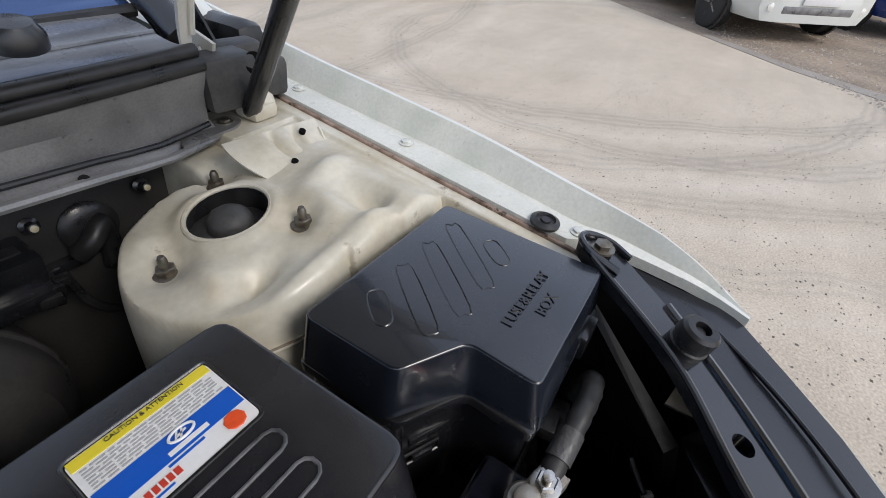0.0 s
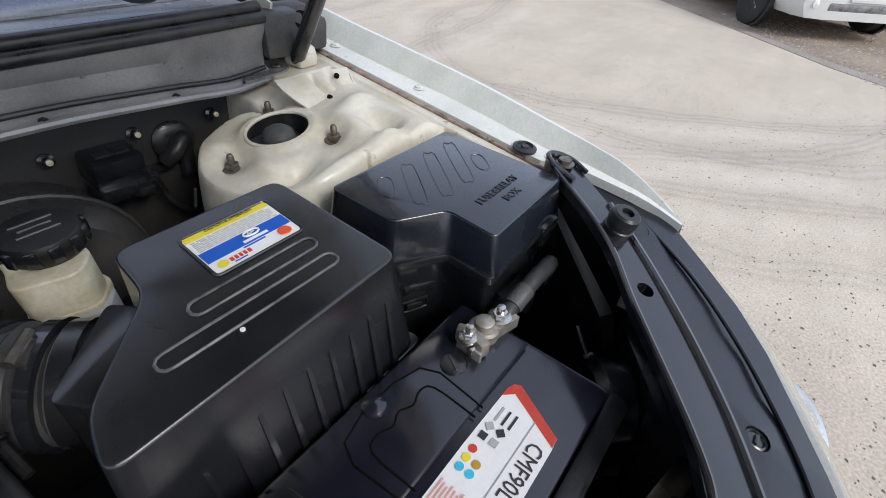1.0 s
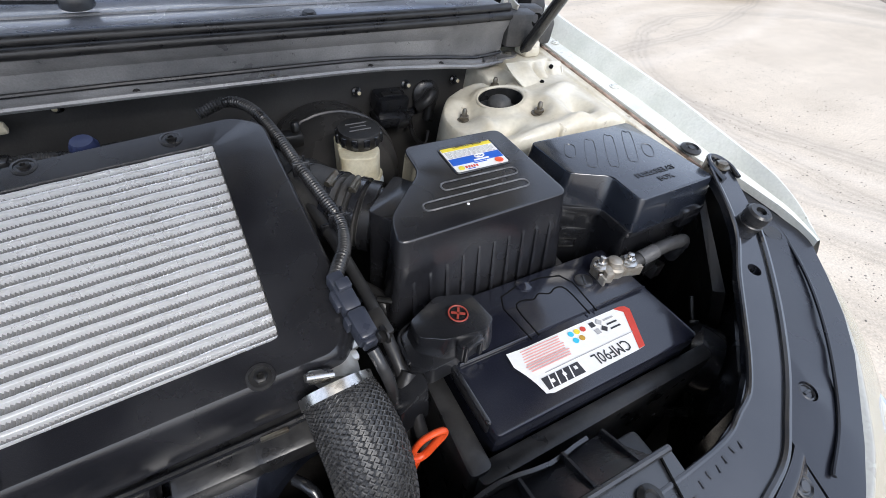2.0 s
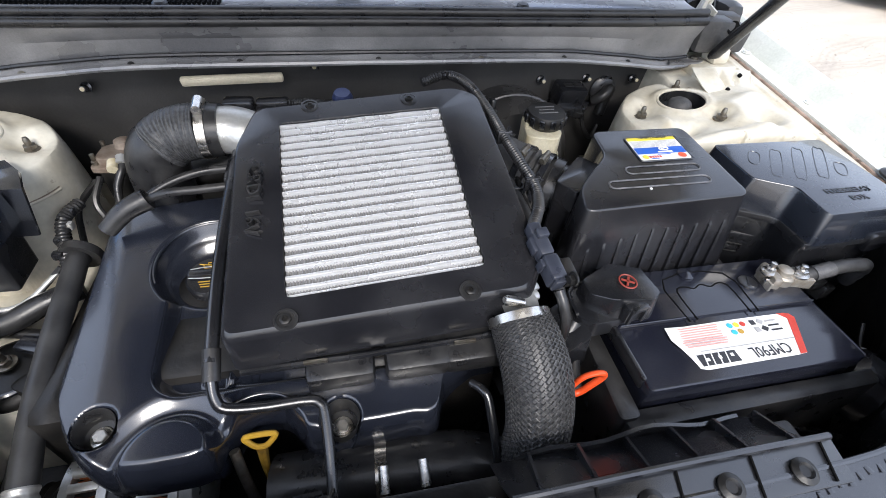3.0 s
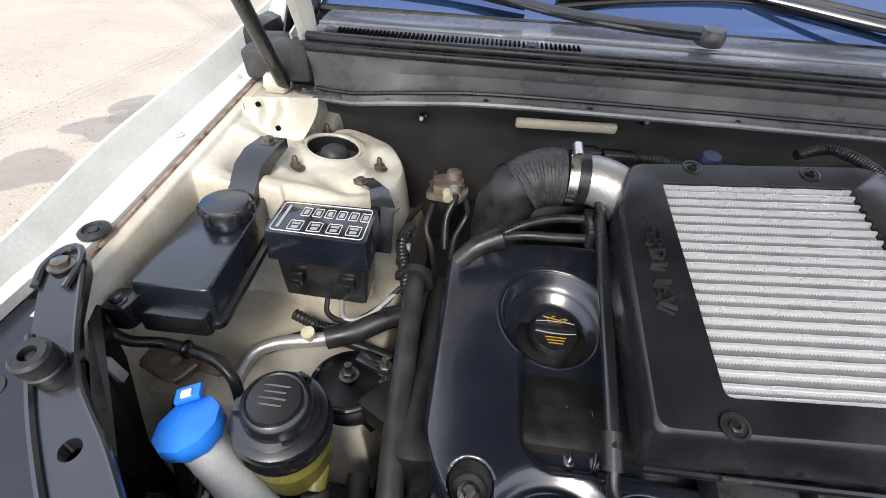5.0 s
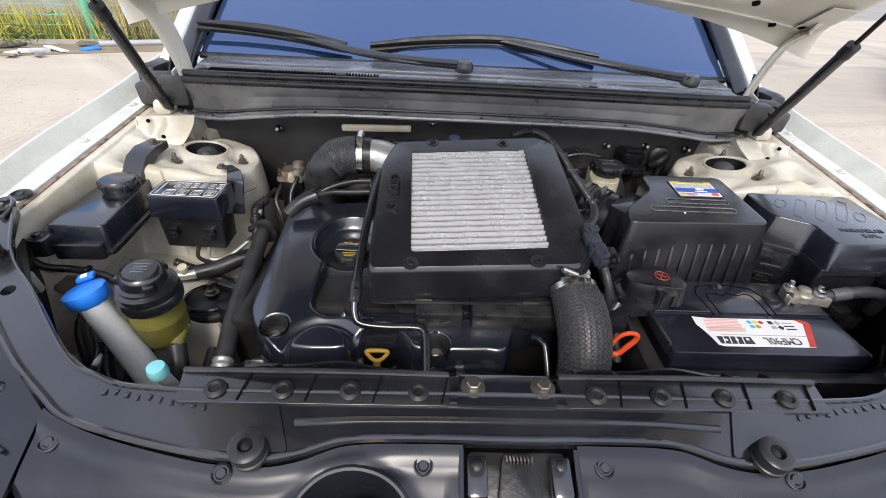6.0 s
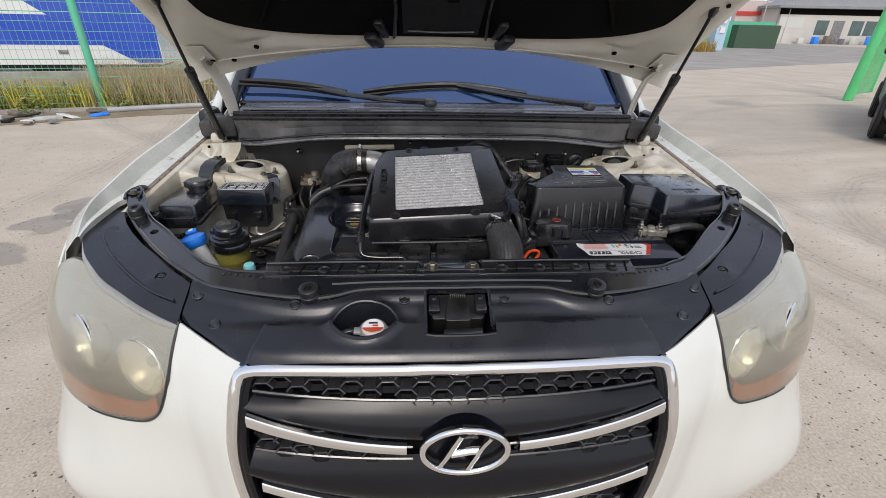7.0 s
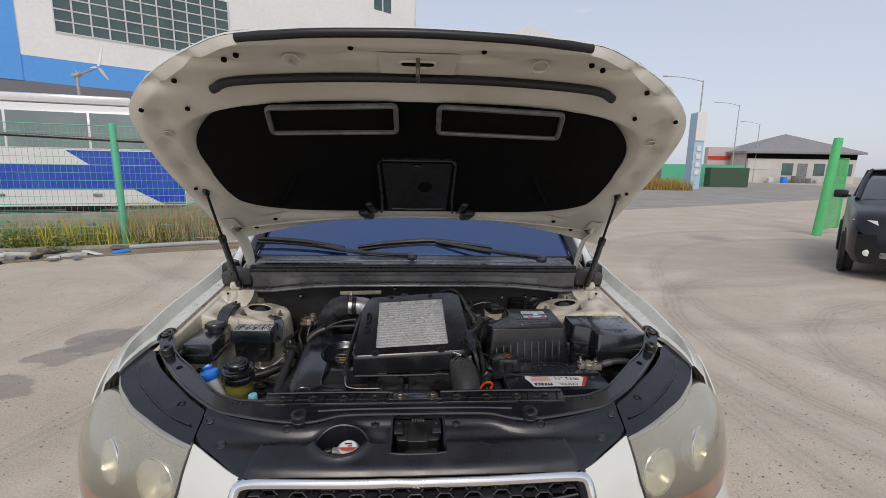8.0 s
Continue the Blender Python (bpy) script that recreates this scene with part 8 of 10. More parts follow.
for pts in ([(-0.425, 0.83, 0.955), (-0.432, 0.80, 0.93), (-0.420, 0.785, 0.90), (-0.41, 0.78, 0.85)], [(-0.45, 0.86, 0.93), (-0.47, 0.82, 0.91), (-0.462, 0.78, 0.89), (-0.45, 0.74, 0.86)]):
    part("hose", tube(pts, 0.005, 8), RUBBER, valve)
part("hose", tube([(-0.395, 0.855, 0.972), (-0.392, 0.835, 0.965), (-0.402, 0.815, 0.940), (-0.400, 0.790, 0.900)], 0.006, 10), RUBBER, valve)
part("hose", tube([(-0.375, 0.850, 0.955), (-0.370, 0.825, 0.945), (-0.385, 0.805, 0.915), (-0.390, 0.790, 0.880)], 0.005, 10), RUBBER, valve)
part("hose_collar", tube([(-0.395, 0.855, 0.972), (-0.393, 0.840, 0.968)], 0.010, 12, 1), ALU, valve)
part("loom", tube([(-0.455, 0.80, 0.93), (-0.462, 0.76, 0.93), (-0.452, 0.72, 0.915), (-0.44, 0.68, 0.90)], 0.009, 10, wave=0.0008, step=0.006), RUBBER, valve)
for k in range(4):
    part("loom_clip", box((-0.458 + 0.004 * (k % 2), 0.775 - 0.025 * k, 0.932 - 0.006 * k), (0.014, 0.012, 0.012), 0.003), ALU if k == 1 else PLASTIC, valve)

# ---- far side: brake fluid, loom, sensors ----
booster = thing("brake_servo", (0.25, 0.96, 0.90), "black brake servo drum on the firewall", "brake servo")
part("drum", lathe([(0.0, 0.062), (0.05, 0.06), (0.10, 0.055), (0.118, 0.035), (0.122, 0.0), (0.122, -0.05)], (0.285, 0.950, 0.890), (0, -1, 0.1), 40), DRUM, booster)
part("rim", tube([(0.285 + 0.1225 * math.cos(a), 0.950, 0.890 + 0.1225 * math.sin(a)) for a in [2 * math.pi * k / 32 for k in range(32)]], 0.004, 8, 1, closed=True), DRUM, booster)
brake = thing("brake_fluid_reservoir", (0.285, 0.85, 0.92), "yellowed white brake fluid reservoir with a black ribbed cap", "fluid reservoir")
part("upper_tank", prism(rounded([(0.256, 0.838), (0.306, 0.822), (0.326, 0.850), (0.314, 0.893), (0.268, 0.898)], 0.012), 0.950, 0.992, 0.010, 3), CREAM, brake)
part("shoulder", prism(rounded([(0.262, 0.866), (0.284, 0.860), (0.286, 0.894), (0.264, 0.898)], 0.008), 0.945, 1.000, 0.008), CREAM, brake)
part("lower_tank", prism(rounded([(0.268, 0.826), (0.310, 0.812), (0.328, 0.842), (0.312, 0.880), (0.278, 0.885)], 0.012), 0.895, 0.947, 0.004), MILK, brake)
part("belt", prism(rounded([(0.254, 0.836), (0.307, 0.819), (0.330, 0.850), (0.316, 0.897), (0.266, 0.901)], 0.012), 0.945, 0.951, 0.001), CREAM, brake)
bc = part("cap", lathe([(0.030, -0.004), (0.0345, 0.002), (0.035, 0.014), (0.032, 0.020), (0.0, 0.021)], (0.300, 0.876, 0.998), (0, -0.05, 1), 24), DARK, brake)
for k in range(12):
    a = 2 * math.pi * k / 12
    part("cap_rib", box((0.300 + 0.034 * math.cos(a), 0.876 + 0.034 * math.sin(a), 1.006), (0.006, 0.010, 0.016), 0.002, (0, 0, math.degrees(a))), PLASTIC, bc)
for k in range(3):
    part("cap_print", box((0.300, 0.888 - 0.010 * k, 1.0195 - 0.0005 * k), (0.034 - 0.008 * (k % 2), 0.0022, 0.0008), 0, (-3, 0, 0)), MATTE, bc)
brake.location += Vector((-0.003, -0.047, 0.020))
tagt = thing("paper_tag", (0.373, 0.938, 0.86), "white paper tag printed C03 on a black clip", "label")
mt = pose(0.373, 0.938, 0.876, -42, 10, -38)
for nm_, c_, sz_, m_ in (("paper", (0, 0, 0), (0.030, 0.0012, 0.034), CREAM), ("holder", (-0.024, 0.003, -0.002), (0.030, 0.004, 0.012), ALU), ("stalk", (-0.030, 0.006, -0.03), (0.012, 0.006, 0.07), PLASTIC)):
    part(nm_, moved(box(c_, sz_, 0.0004), mt), m_, tagt)
part("tag_lettering", lettering("C03", 0.0095, 0.0002, mt @ pose(0, -0.0010, 0.0, 90, 0, 0)), INK, tagt)
for k, w_ in ((1.15, 0.018), (0.85, 0.016), (-0.8, 0.017), (-1.3, 0.013)):
    part("print_bar", moved(box((0, -0.0009, 0.0095 * k), (w_, 0.0004, 0.0022)), mt), INK, tagt)

loom = thing("wiring_loom", (0.19, 0.62, 1.0), "corrugated black wiring loom beside the intercooler", "wiring")
CONDUIT = [(0.085, 0.870, 1.075), (0.125, 0.875, 1.085), (0.152, 0.840, 1.085), (0.168, 0.775, 1.075), (0.178, 0.720, 1.062), (0.190, 0.660, 1.048), (0.197, 0.616, 1.039), (0.188, 0.575, 1.038), (0.172, 0.545, 1.040), (0.163, 0.529, 1.041)]
part("conduit", tube(CONDUIT, 0.0074, 10, 6, wave=0.0008, step=0.0042), RUBBER, loom)
part("second_conduit", tube([(0.146, 0.84, 1.050), (0.170, 0.78, 1.030), (0.180, 0.72, 1.012), (0.190, 0.66, 0.998), (0.198, 0.59, 0.985), (0.203, 0.52, 0.970), (0.207, 0.45, 0.93), (0.21, 0.40, 0.87)], 0.0075, 10), HOSEG, loom)
SLATE = mat("slate_plastic", (0.028, 0.032, 0.046), 0.35, second=(0.05, 0.055, 0.07), scale=40, amount=0.6)
way = (Vector((0.172, 0.455, 1.018)) - Vector((0.162, 0.531, 1.041))).normalized()
seat_at = basis((0.162, 0.531, 1.041), way, (0, 0, 1))
part("connector", moved(join(box((0.006, 0, 0), (0.016, 0.018, 0.016), 0.003), box((0.028, 0, 0), (0.032, 0.022, 0.018), 0.004), box((0.026, 0, 0.010), (0.020, 0.014, 0.006), 0.002), box((0.018, 0.014, -0.001), (0.012, 0.008, 0.014), 0.002)), seat_at), SLATE, loom, "slate-grey connector shell")
part("connector_nose", moved(join(box((0.060, 0, 0), (0.032, 0.026, 0.019), 0.004), box((0.052, 0, 0.011), (0.010, 0.018, 0.004), 0.001), box((0.078, 0, 0), (0.006, 0.020, 0.014), 0.002)), seat_at), SLATE, loom)
part("clip_ring", moved(tube([(0.020 + 0.013 * math.cos(a), -0.015, 0.004 + 0.006 * math.sin(a)) for a in [2 * math.pi * k / 14 for k in range(14)]], 0.0022, 6, 1, closed=True), seat_at), PLASTIC, loom)
part("plug_lead", tube([(0.172, 0.452, 1.014), (0.176, 0.438, 1.000), (0.182, 0.432, 0.970), (0.186, 0.435, 0.92)], 0.006, 10), RUBBER, loom)
part("mounting_foot", moved(join(box((0.066, 0.0, -0.016), (0.030, 0.018, 0.016), 0.003), hexbolt((0.082, 0.016, -0.012), 0.006, 0.008)), seat_at), DARK, loom)
for x, y, z in ((0.196, 0.622, 1.038), (0.181, 0.712, 1.058), (0.193, 0.655, 0.999)):
    part("cable_tie", join(box((x, y, z), (0.022, 0.005, 0.020), 0.002), box((x + 0.012, y, z + 0.004), (0.012, 0.003, 0.003), 0.001, (0, 20, 30)), box((x + 0.004, y, z + 0.012), (0.003, 0.003, 0.014), 0.0005, (20, 0, 0))), PLASTIC, loom)
part("vacuum_line", tube([(0.150, 0.86, 1.06), (0.176, 0.80, 1.05), (0.188, 0.74, 1.03), (0.200, 0.68, 1.005), (0.206, 0.63, 0.985)], 0.0038, 8), RUBBER, loom)
part("harness_boot", tube([(0.212, 0.60, 0.935), (0.228, 0.575, 0.930), (0.236, 0.55, 0.91)], 0.012, 10), RUBBER, loom)
part("lever", tube([(0.215, 0.555, 0.96), (0.24, 0.545, 0.955), (0.255, 0.56, 0.95)], 0.004, 8), DARK, loom)

sensor = thing("pressure_sensor", (0.450, 0.995, 0.975), "small black sensor with hoses on the firewall", "sensor")
part("body", join(box((0.412, 0.980, 0.999), (0.062, 0.044, 0.040), 0.006, (12, 4, 4)), box((0.412, 0.972, 0.972), (0.070, 0.040, 0.020), 0.005, (12, 4, 4))), PLASTIC, sensor, "black module with an embossed plate")
part("embossed_plate", box((0.414, 0.9735, 1.0185), (0.040, 0.012, 0.003), 0.001, (12, 4, 4)), RUBBER, sensor)
part("plug", join(box((0.434, 0.966, 0.964), (0.022, 0.030, 0.016), 0.003, (12, 4, -14)), box((0.447, 0.962, 0.975), (0.012, 0.012, 0.010), 0.002)), RUBBER, sensor)
part("bracket", join(box((0.410, 1.003, 0.970), (0.06, 0.006, 0.012), 0.002), box((0.452, 1.000, 0.965), (0.05, 0.012, 0.012), 0.002)), STEEL, sensor)
part("pipe_flange", lathe([(0.028, 0), (0.029, 0.006), (0.024, 0.010), (0.014, 0.012)], (0.500, 1.004, 0.995), (0, -1, 0.1), 24), RUBBER, sensor)
part("hose", tube([(0.478, 0.990, 0.975), (0.492, 0.980, 0.990), (0.508, 0.990, 1.000), (0.512, 1.000, 0.975), (0.505, 0.995, 0.940)], 0.011, 12), RUBBER, sensor)
part("lead", tube([(0.455, 0.985, 0.965), (0.462, 0.975, 0.925), (0.485, 0.970, 0.900), (0.500, 0.980, 0.925)], 0.005, 8), RUBBER, sensor)
for x, z in ((0.355, 1.018), (0.455, 1.020), (0.564, 1.016), (-0.09, 1.055), (-0.47, 1.025)):
    st = thing("firewall_clip", (x, 1.0, z), "pale fixing clip on the firewall", "clip", "firewall clips")
    part("stud", lathe([(0.009, 0), (0.009, 0.004), (0.005, 0.006), (0.0045, 0.018), (0, 0.019)], (x, 1.004, z), (0, -1, 0.2), 12), PLASTIC, st)
    part("tip", lathe([(0.0036, 0.012), (0.0036, 0.019), (0, 0.020)], (x, 1.004, z), (0, -1, 0.2), 10), CREAM, st)
strip = thing("foam_strip", (-0.22, 0.97, 1.05), "cream foam sealing strip lying below the scuttle", "foam strip")
part("strip", box((-0.225, 0.962, 1.050), (0.165, 0.012, 0.016), 0.004, (20, -1.5, 0)), FOAM, strip)
coil = thing("glow_plug_relay", (-0.19, 0.87, 1.04), "black connector block behind the intercooler", "connector")
part("block", box((-0.205, 0.868, 1.045), (0.045, 0.03, 0.025), 0.005), PLASTIC, coil)
part("block", box((-0.155, 0.872, 1.043), (0.05, 0.026, 0.022), 0.005), PLASTIC, coil)
part("conduit", tube([(-0.13, 0.872, 1.045), (-0.10, 0.868, 1.048), (-0.06, 0.86, 1.045)], 0.007, 10, wave=0.0008, step=0.005), RUBBER, coil)

# ---- front: intake strips, radiator edge ----
for x0, x1, bolts, lab in ((-0.374, -0.066, (-0.329, -0.255, -0.180, -0.103), "black plastic intake strip with screws along the radiator"), (0.060, 0.378, (0.102, 0.178, 0.254, 0.330), "black plastic intake strip with screws along the radiator")):
    duct2 = thing("intake_strip", ((x0 + x1) / 2, 0.25, 0.95), lab, "intake duct", "intake strips")
    part("strip", prism(rounded([(x0 + 0.006, 0.226), (x1 - 0.002, 0.226), (x1, 0.264), (x0, 0.264)], 0.004), 0.955, lambda x, y: 0.976 + 0.16 * (y - 0.226), 0.002), PLASTIC, duct2)
    part("rear_edge", tube([(x0 + 0.002, 0.264, 0.984), ((x0 + x1) / 2, 0.265, 0.985), (x1 - 0.002, 0.264, 0.984)], 0.0035, 8), PLASTIC, duct2)
    for x in bolts:
        part("strip_screw", lathe([(0.012, 0), (0.012, 0.002), (0.0085, 0.004), (0.007, 0.0045), (0.005, 0.002), (0, 0.002)], (x, 0.241, 0.9795), (0, -0.16, 1), 20), DARK, duct2)
        part("strip_seam", box((x + 0.030, 0.245, 0.9800), (0.0018, 0.034, 0.002), 0, (9, 0, -12)), FELT, duct2)
    part("inner_slope", grid(lambda u, v: (x0 + 0.004 + (x1 - x0 - 0.02) * u, 0.264 + 0.050 * v, 0.980 - 0.060 * v + 0.01 * v * v), 10, 6, 0.004, (0, 0, -1)), PLASTIC, duct2)
    part("back_wall", grid(lambda u, v: (x0 + 0.03 + (x1 - x0 - 0.06) * u, 0.312 + 0.003 * math.sin(14 * u), 0.88 + (0.050 + 0.016 * math.sin(math.pi * u)) * v), 14, 3, 0.004, (0, 1, 0)), PLASTIC, duct2)
    n = 5
    for k in range(n + 1):
        x = x0 + 0.03 + (x1 - x0 - 0.06) * k / n
        part("divider", loft([[(x - 0.0015, 0.264, 0.93), (x + 0.0015, 0.264, 0.93), (x + 0.0015, 0.264, 0.981), (x - 0.0015, 0.264, 0.981)], [(x + 0.010, 0.314, 0.88), (x + 0.013, 0.314, 0.88), (x + 0.013, 0.314, 0.943), (x + 0.010, 0.314, 0.943)]]), PLASTIC, duct2)
mid = thing("radiator_bracket", (0.002, 0.25, 0.95), "black steel bracket with two flanged bolts above the radiator", "bracket")
part("plate", prism(rounded([(-0.060, 0.226), (0.055, 0.226), (0.052, 0.272), (-0.056, 0.272)], 0.005), 0.95, 0.977, 0.003), STEEL, mid)
for x in (-0.040, 0.042):
    part("bolt", hexbolt((x, 0.252, 0.977), 0.0085, 0.011, (0, -0.1, 1), 1.7), ZINC, mid)
tealc = thing("drain_cap", (-0.413, 0.245, 0.96), "pale teal cap on a small pipe", "cap")
part("cap", lathe([(0.011, 0), (0.0115, 0.008), (0.010, 0.015), (0, 0.016)], (-0.412, 0.275, 0.962), (0, -0.1, 1), 16), TEAL, tealc)
part("pipe", tube([(-0.412, 0.276, 0.962), (-0.41, 0.285, 0.93), (-0.40, 0.29, 0.88)], 0.008, 10), WASHER, tealc)
bt = thing("blue_band_pipe", (-0.545, 0.47, 0.90), "thin pipe with a bright blue band", "pipe")
part("pipe", tube([(-0.575, 0.54, 0.86), (-0.560, 0.50, 0.88), (-0.556, 0.47, 0.90), (-0.556, 0.44, 0.87)], 0.007, 10), ALU, bt)
part("band", tube([(-0.5565, 0.478, 0.895), (-0.556, 0.462, 0.901)], 0.0085, 12, 1), CYAN, bt)

wire = thing("inspection_wire", (0.66, 0.36, 0.80), "thin black lead with a grey splice along the wing", "wiring")
part("lead", tube([(0.655, 0.42, 0.90), (0.645, 0.40, 0.88), (0.628, 0.36, 0.85), (0.60, 0.31, 0.82), (0.57, 0.28, 0.78)], 0.003, 8), RUBBER, wire)
part("splice", tube([(0.6435, 0.395, 0.878), (0.636, 0.378, 0.864)], 0.006, 10, 1), GREYINK, wire)
cluster = thing("headlamp_loom", (0.60, 0.36, 0.75), "tangle of dark wiring behind the headlamp", "wiring")
for k in range(5):
    part("lead", tube([(0.60 - 0.02 * k, 0.30 + 0.01 * k, 0.80), (0.585 - 0.012 * k, 0.34, 0.77 + 0.008 * k), (0.61, 0.38 + 0.012 * k, 0.76), (0.64 - 0.01 * k, 0.42, 0.74)], 0.005, 8), RUBBER, cluster)
for s in (1, -1):
    part("headlamp_rear", mirrored(join(box((0.66, 0.30, 0.82), (0.20, 0.10, 0.18), 0.03, (0, 0, 38)), lathe([(0.05, 0), (0.05, 0.03), (0.04, 0.04), (0, 0.04)], (0.625, 0.345, 0.85), (-0.6, 0.75, 0.1), 24)), s), PLASTIC, car, "black rear housing of the headlamp")

bundle = thing("hose_bundle", (-0.56, 0.36, 0.75), "tangle of black hoses and brackets beside the washer neck", "hose")
for pts, r in (([(-0.60, 0.43, 0.86), (-0.595, 0.40, 0.82), (-0.575, 0.37, 0.78), (-0.57, 0.33, 0.72)], 0.010), ([(-0.52, 0.40, 0.83), (-0.515, 0.375, 0.80), (-0.52, 0.35, 0.76), (-0.52, 0.30, 0.72)], 0.013), ([(-0.63, 0.45, 0.87), (-0.61, 0.42, 0.85), (-0.60, 0.375, 0.84), (-0.62, 0.34, 0.80)], 0.006),
               ([(-0.46, 0.47, 0.80), (-0.455, 0.42, 0.79), (-0.46, 0.37, 0.76), (-0.45, 0.32, 0.73)], 0.014), ([(-0.68, 0.50, 0.86), (-0.665, 0.46, 0.85), (-0.65, 0.43, 0.80), (-0.64, 0.40, 0.74)], 0.007)):
    part("hose", tube(pts, r, 12), RUBBER, bundle)
part("bracket", join(box((-0.585, 0.38, 0.80), (0.05, 0.010, 0.04), 0.004, (20, 15, 30)), box((-0.56, 0.36, 0.79), (0.012, 0.04, 0.05), 0.003, (10, 0, 20))), STEEL, bundle)
part("bracket", box((-0.605, 0.40, 0.835), (0.010, 0.03, 0.035), 0.003, (0, 20, 15)), ALU, bundle)
part("clamp", tube([(-0.5165, 0.386, 0.815), (-0.5160, 0.378, 0.806)], 0.0145, 16, 1), CLAMP, bundle)


# ---- yard ----
def ground_material():
    m = mat("yard_concrete", (0.54, 0.468, 0.375), 0.85, second=(0.43, 0.37, 0.295), scale=0.9, amount=0.55, fine=90, grain=0.16, bump=0.06, relief=0.0005, spots=(0.40, 0.352, 0.30), spot_scale=5.5, spot_cover=0.63, spec=0.3)
    n, l = m.node_tree.nodes, m.node_tree.links
    b = n["Principled BSDF"]
    out = b.inputs["Base Color"].links[0].from_socket
    tc = n.new("ShaderNodeTexCoord")
    warp = n.new("ShaderNodeTexNoise")
    warp.inputs["Scale"].default_value, warp.inputs["Detail"].default_value = 1.3, 6.0
    l.new(tc.outputs["Object"], warp.inputs["Vector"])

    def blot(cx, cy, r, width, colour, strength, ringed):
        nonlocal out
        d = n.new("ShaderNodeVectorMath")
        d.operation = "DISTANCE"
        d.inputs[1].default_value = (cx, cy, 0)
        l.new(tc.outputs["Object"], d.inputs[0])
        add = n.new("ShaderNodeMath")
        add.operation = "MULTIPLY_ADD"
        add.inputs[1].default_value = 0.3 if ringed else 1.6
        l.new(warp.outputs["Fac"], add.inputs[0])
        l.new(d.outputs["Value"], add.inputs[2])
        src = add.outputs[0]
        if ringed:
            sub = n.new("ShaderNodeMath")
            sub.operation = "SUBTRACT"
            sub.inputs[1].default_value = r + 0.15
            l.new(src, sub.inputs[0])
            ab = n.new("ShaderNodeMath")
            ab.operation = "ABSOLUTE"
            l.new(sub.outputs[0], ab.inputs[0])
            src = ab.outputs[0]
            lo = 0.0
        else:
            lo = r + 0.8
        mr = n.new("ShaderNodeMapRange")
        mr.inputs["From Min"].default_value, mr.inputs["From Max"].default_value = lo, lo + width
        mr.inputs["To Min"].default_value, mr.inputs["To Max"].default_value = strength, 0.0
        l.new(src, mr.inputs["Value"])
        mx = n.new("ShaderNodeMix")
        mx.data_type = "RGBA"
        mx.inputs["B"].default_value = (*colour, 1)
        l.new(mr.outputs["Result"], mx.inputs["Factor"])
        l.new(out, mx.inputs["A"])
        out = mx.outputs["Result"]

    for cx, cy, r, k0 in ((9.06, 3.67, 5.67, 1.0), (9.3, 3.8, 7.1, 0.8), (6.06, 2.72, 3.31, 1.0), (6.1, 1.5, 2.67, 0.8), (6.3, 1.7, 4.1, 0.6), (3.0, 14.0, 9.0, 0.8), (3.0, 14.0, 10.5, 0.8), (-14.0, 4.0, 10.5, 0.8), (-14.0, 4.0, 12.0, 0.8)):
        for k in range(3):
            blot(cx, cy, r + 0.07 * k, 0.030, (0.27, 0.24, 0.205), 0.34 * k0, True)
        blot(cx + 0.1, cy, r + 0.1, 0.22, (0.36, 0.32, 0.27), 0.32 * k0, True)
        blot(cx + 0.1, cy, r + 0.42, 0.16, (0.66, 0.60, 0.52), 0.30 * k0, True)
    blot(5.5, 7.5, 1.2, 1.2, (0.40, 0.35, 0.29), 0.6, False)
    for cx, cy, r in ((-2.95, 2.30, 0.22), (-3.05, 2.75, 0.26), (-2.80, 3.10, 0.20), (-2.45, 3.38, 0.18), (-3.45, 2.40, 0.25)):
        blot(cx, cy, r, 0.05, (0.25, 0.23, 0.205), 0.66, False)
    blot(3.4, 10.5, 0.8, 0.9, (0.33, 0.30, 0.26), 0.6, False)
    blot(7.2, 9.6, 0.25, 0.5, (0.27, 0.25, 0.22), 0.6, False)
    # fine sweeping ripples and a mottled film of dust
    for scale, stretch_by, dark, light in ((1.0, (0.5, 2.6, 1.0), 0.93, 1.07), (9.0, (1.0, 1.0, 1.0), 0.93, 1.06)):
        place = n.new("ShaderNodeMapping")
        place.inputs["Scale"].default_value = stretch_by
        place.inputs["Rotation"].default_value = (0, 0, 0.5)
        tex = n.new("ShaderNodeTexNoise")
        tex.inputs["Scale"].default_value, tex.inputs["Detail"].default_value = scale, 10.0
        tex.inputs["Roughness"].default_value, tex.inputs["Distortion"].default_value = 0.72, 0.6
        l.new(tc.outputs["Object"], place.inputs["Vector"])
        l.new(place.outputs["Vector"], tex.inputs["Vector"])
        val = n.new("ShaderNodeMapRange")
        val.inputs["From Min"].default_value, val.inputs["From Max"].default_value = 0.3, 0.7
        val.inputs["To Min"].default_value, val.inputs["To Max"].default_value = dark, light
        l.new(tex.outputs["Fac"], val.inputs["Value"])
        tint = n.new("ShaderNodeHueSaturation")
        l.new(val.outputs["Result"], tint.inputs["Value"])
        l.new(out, tint.inputs["Color"])
        out = tint.outputs["Color"]
    l.new(out, b.inputs["Base Color"])
    return m


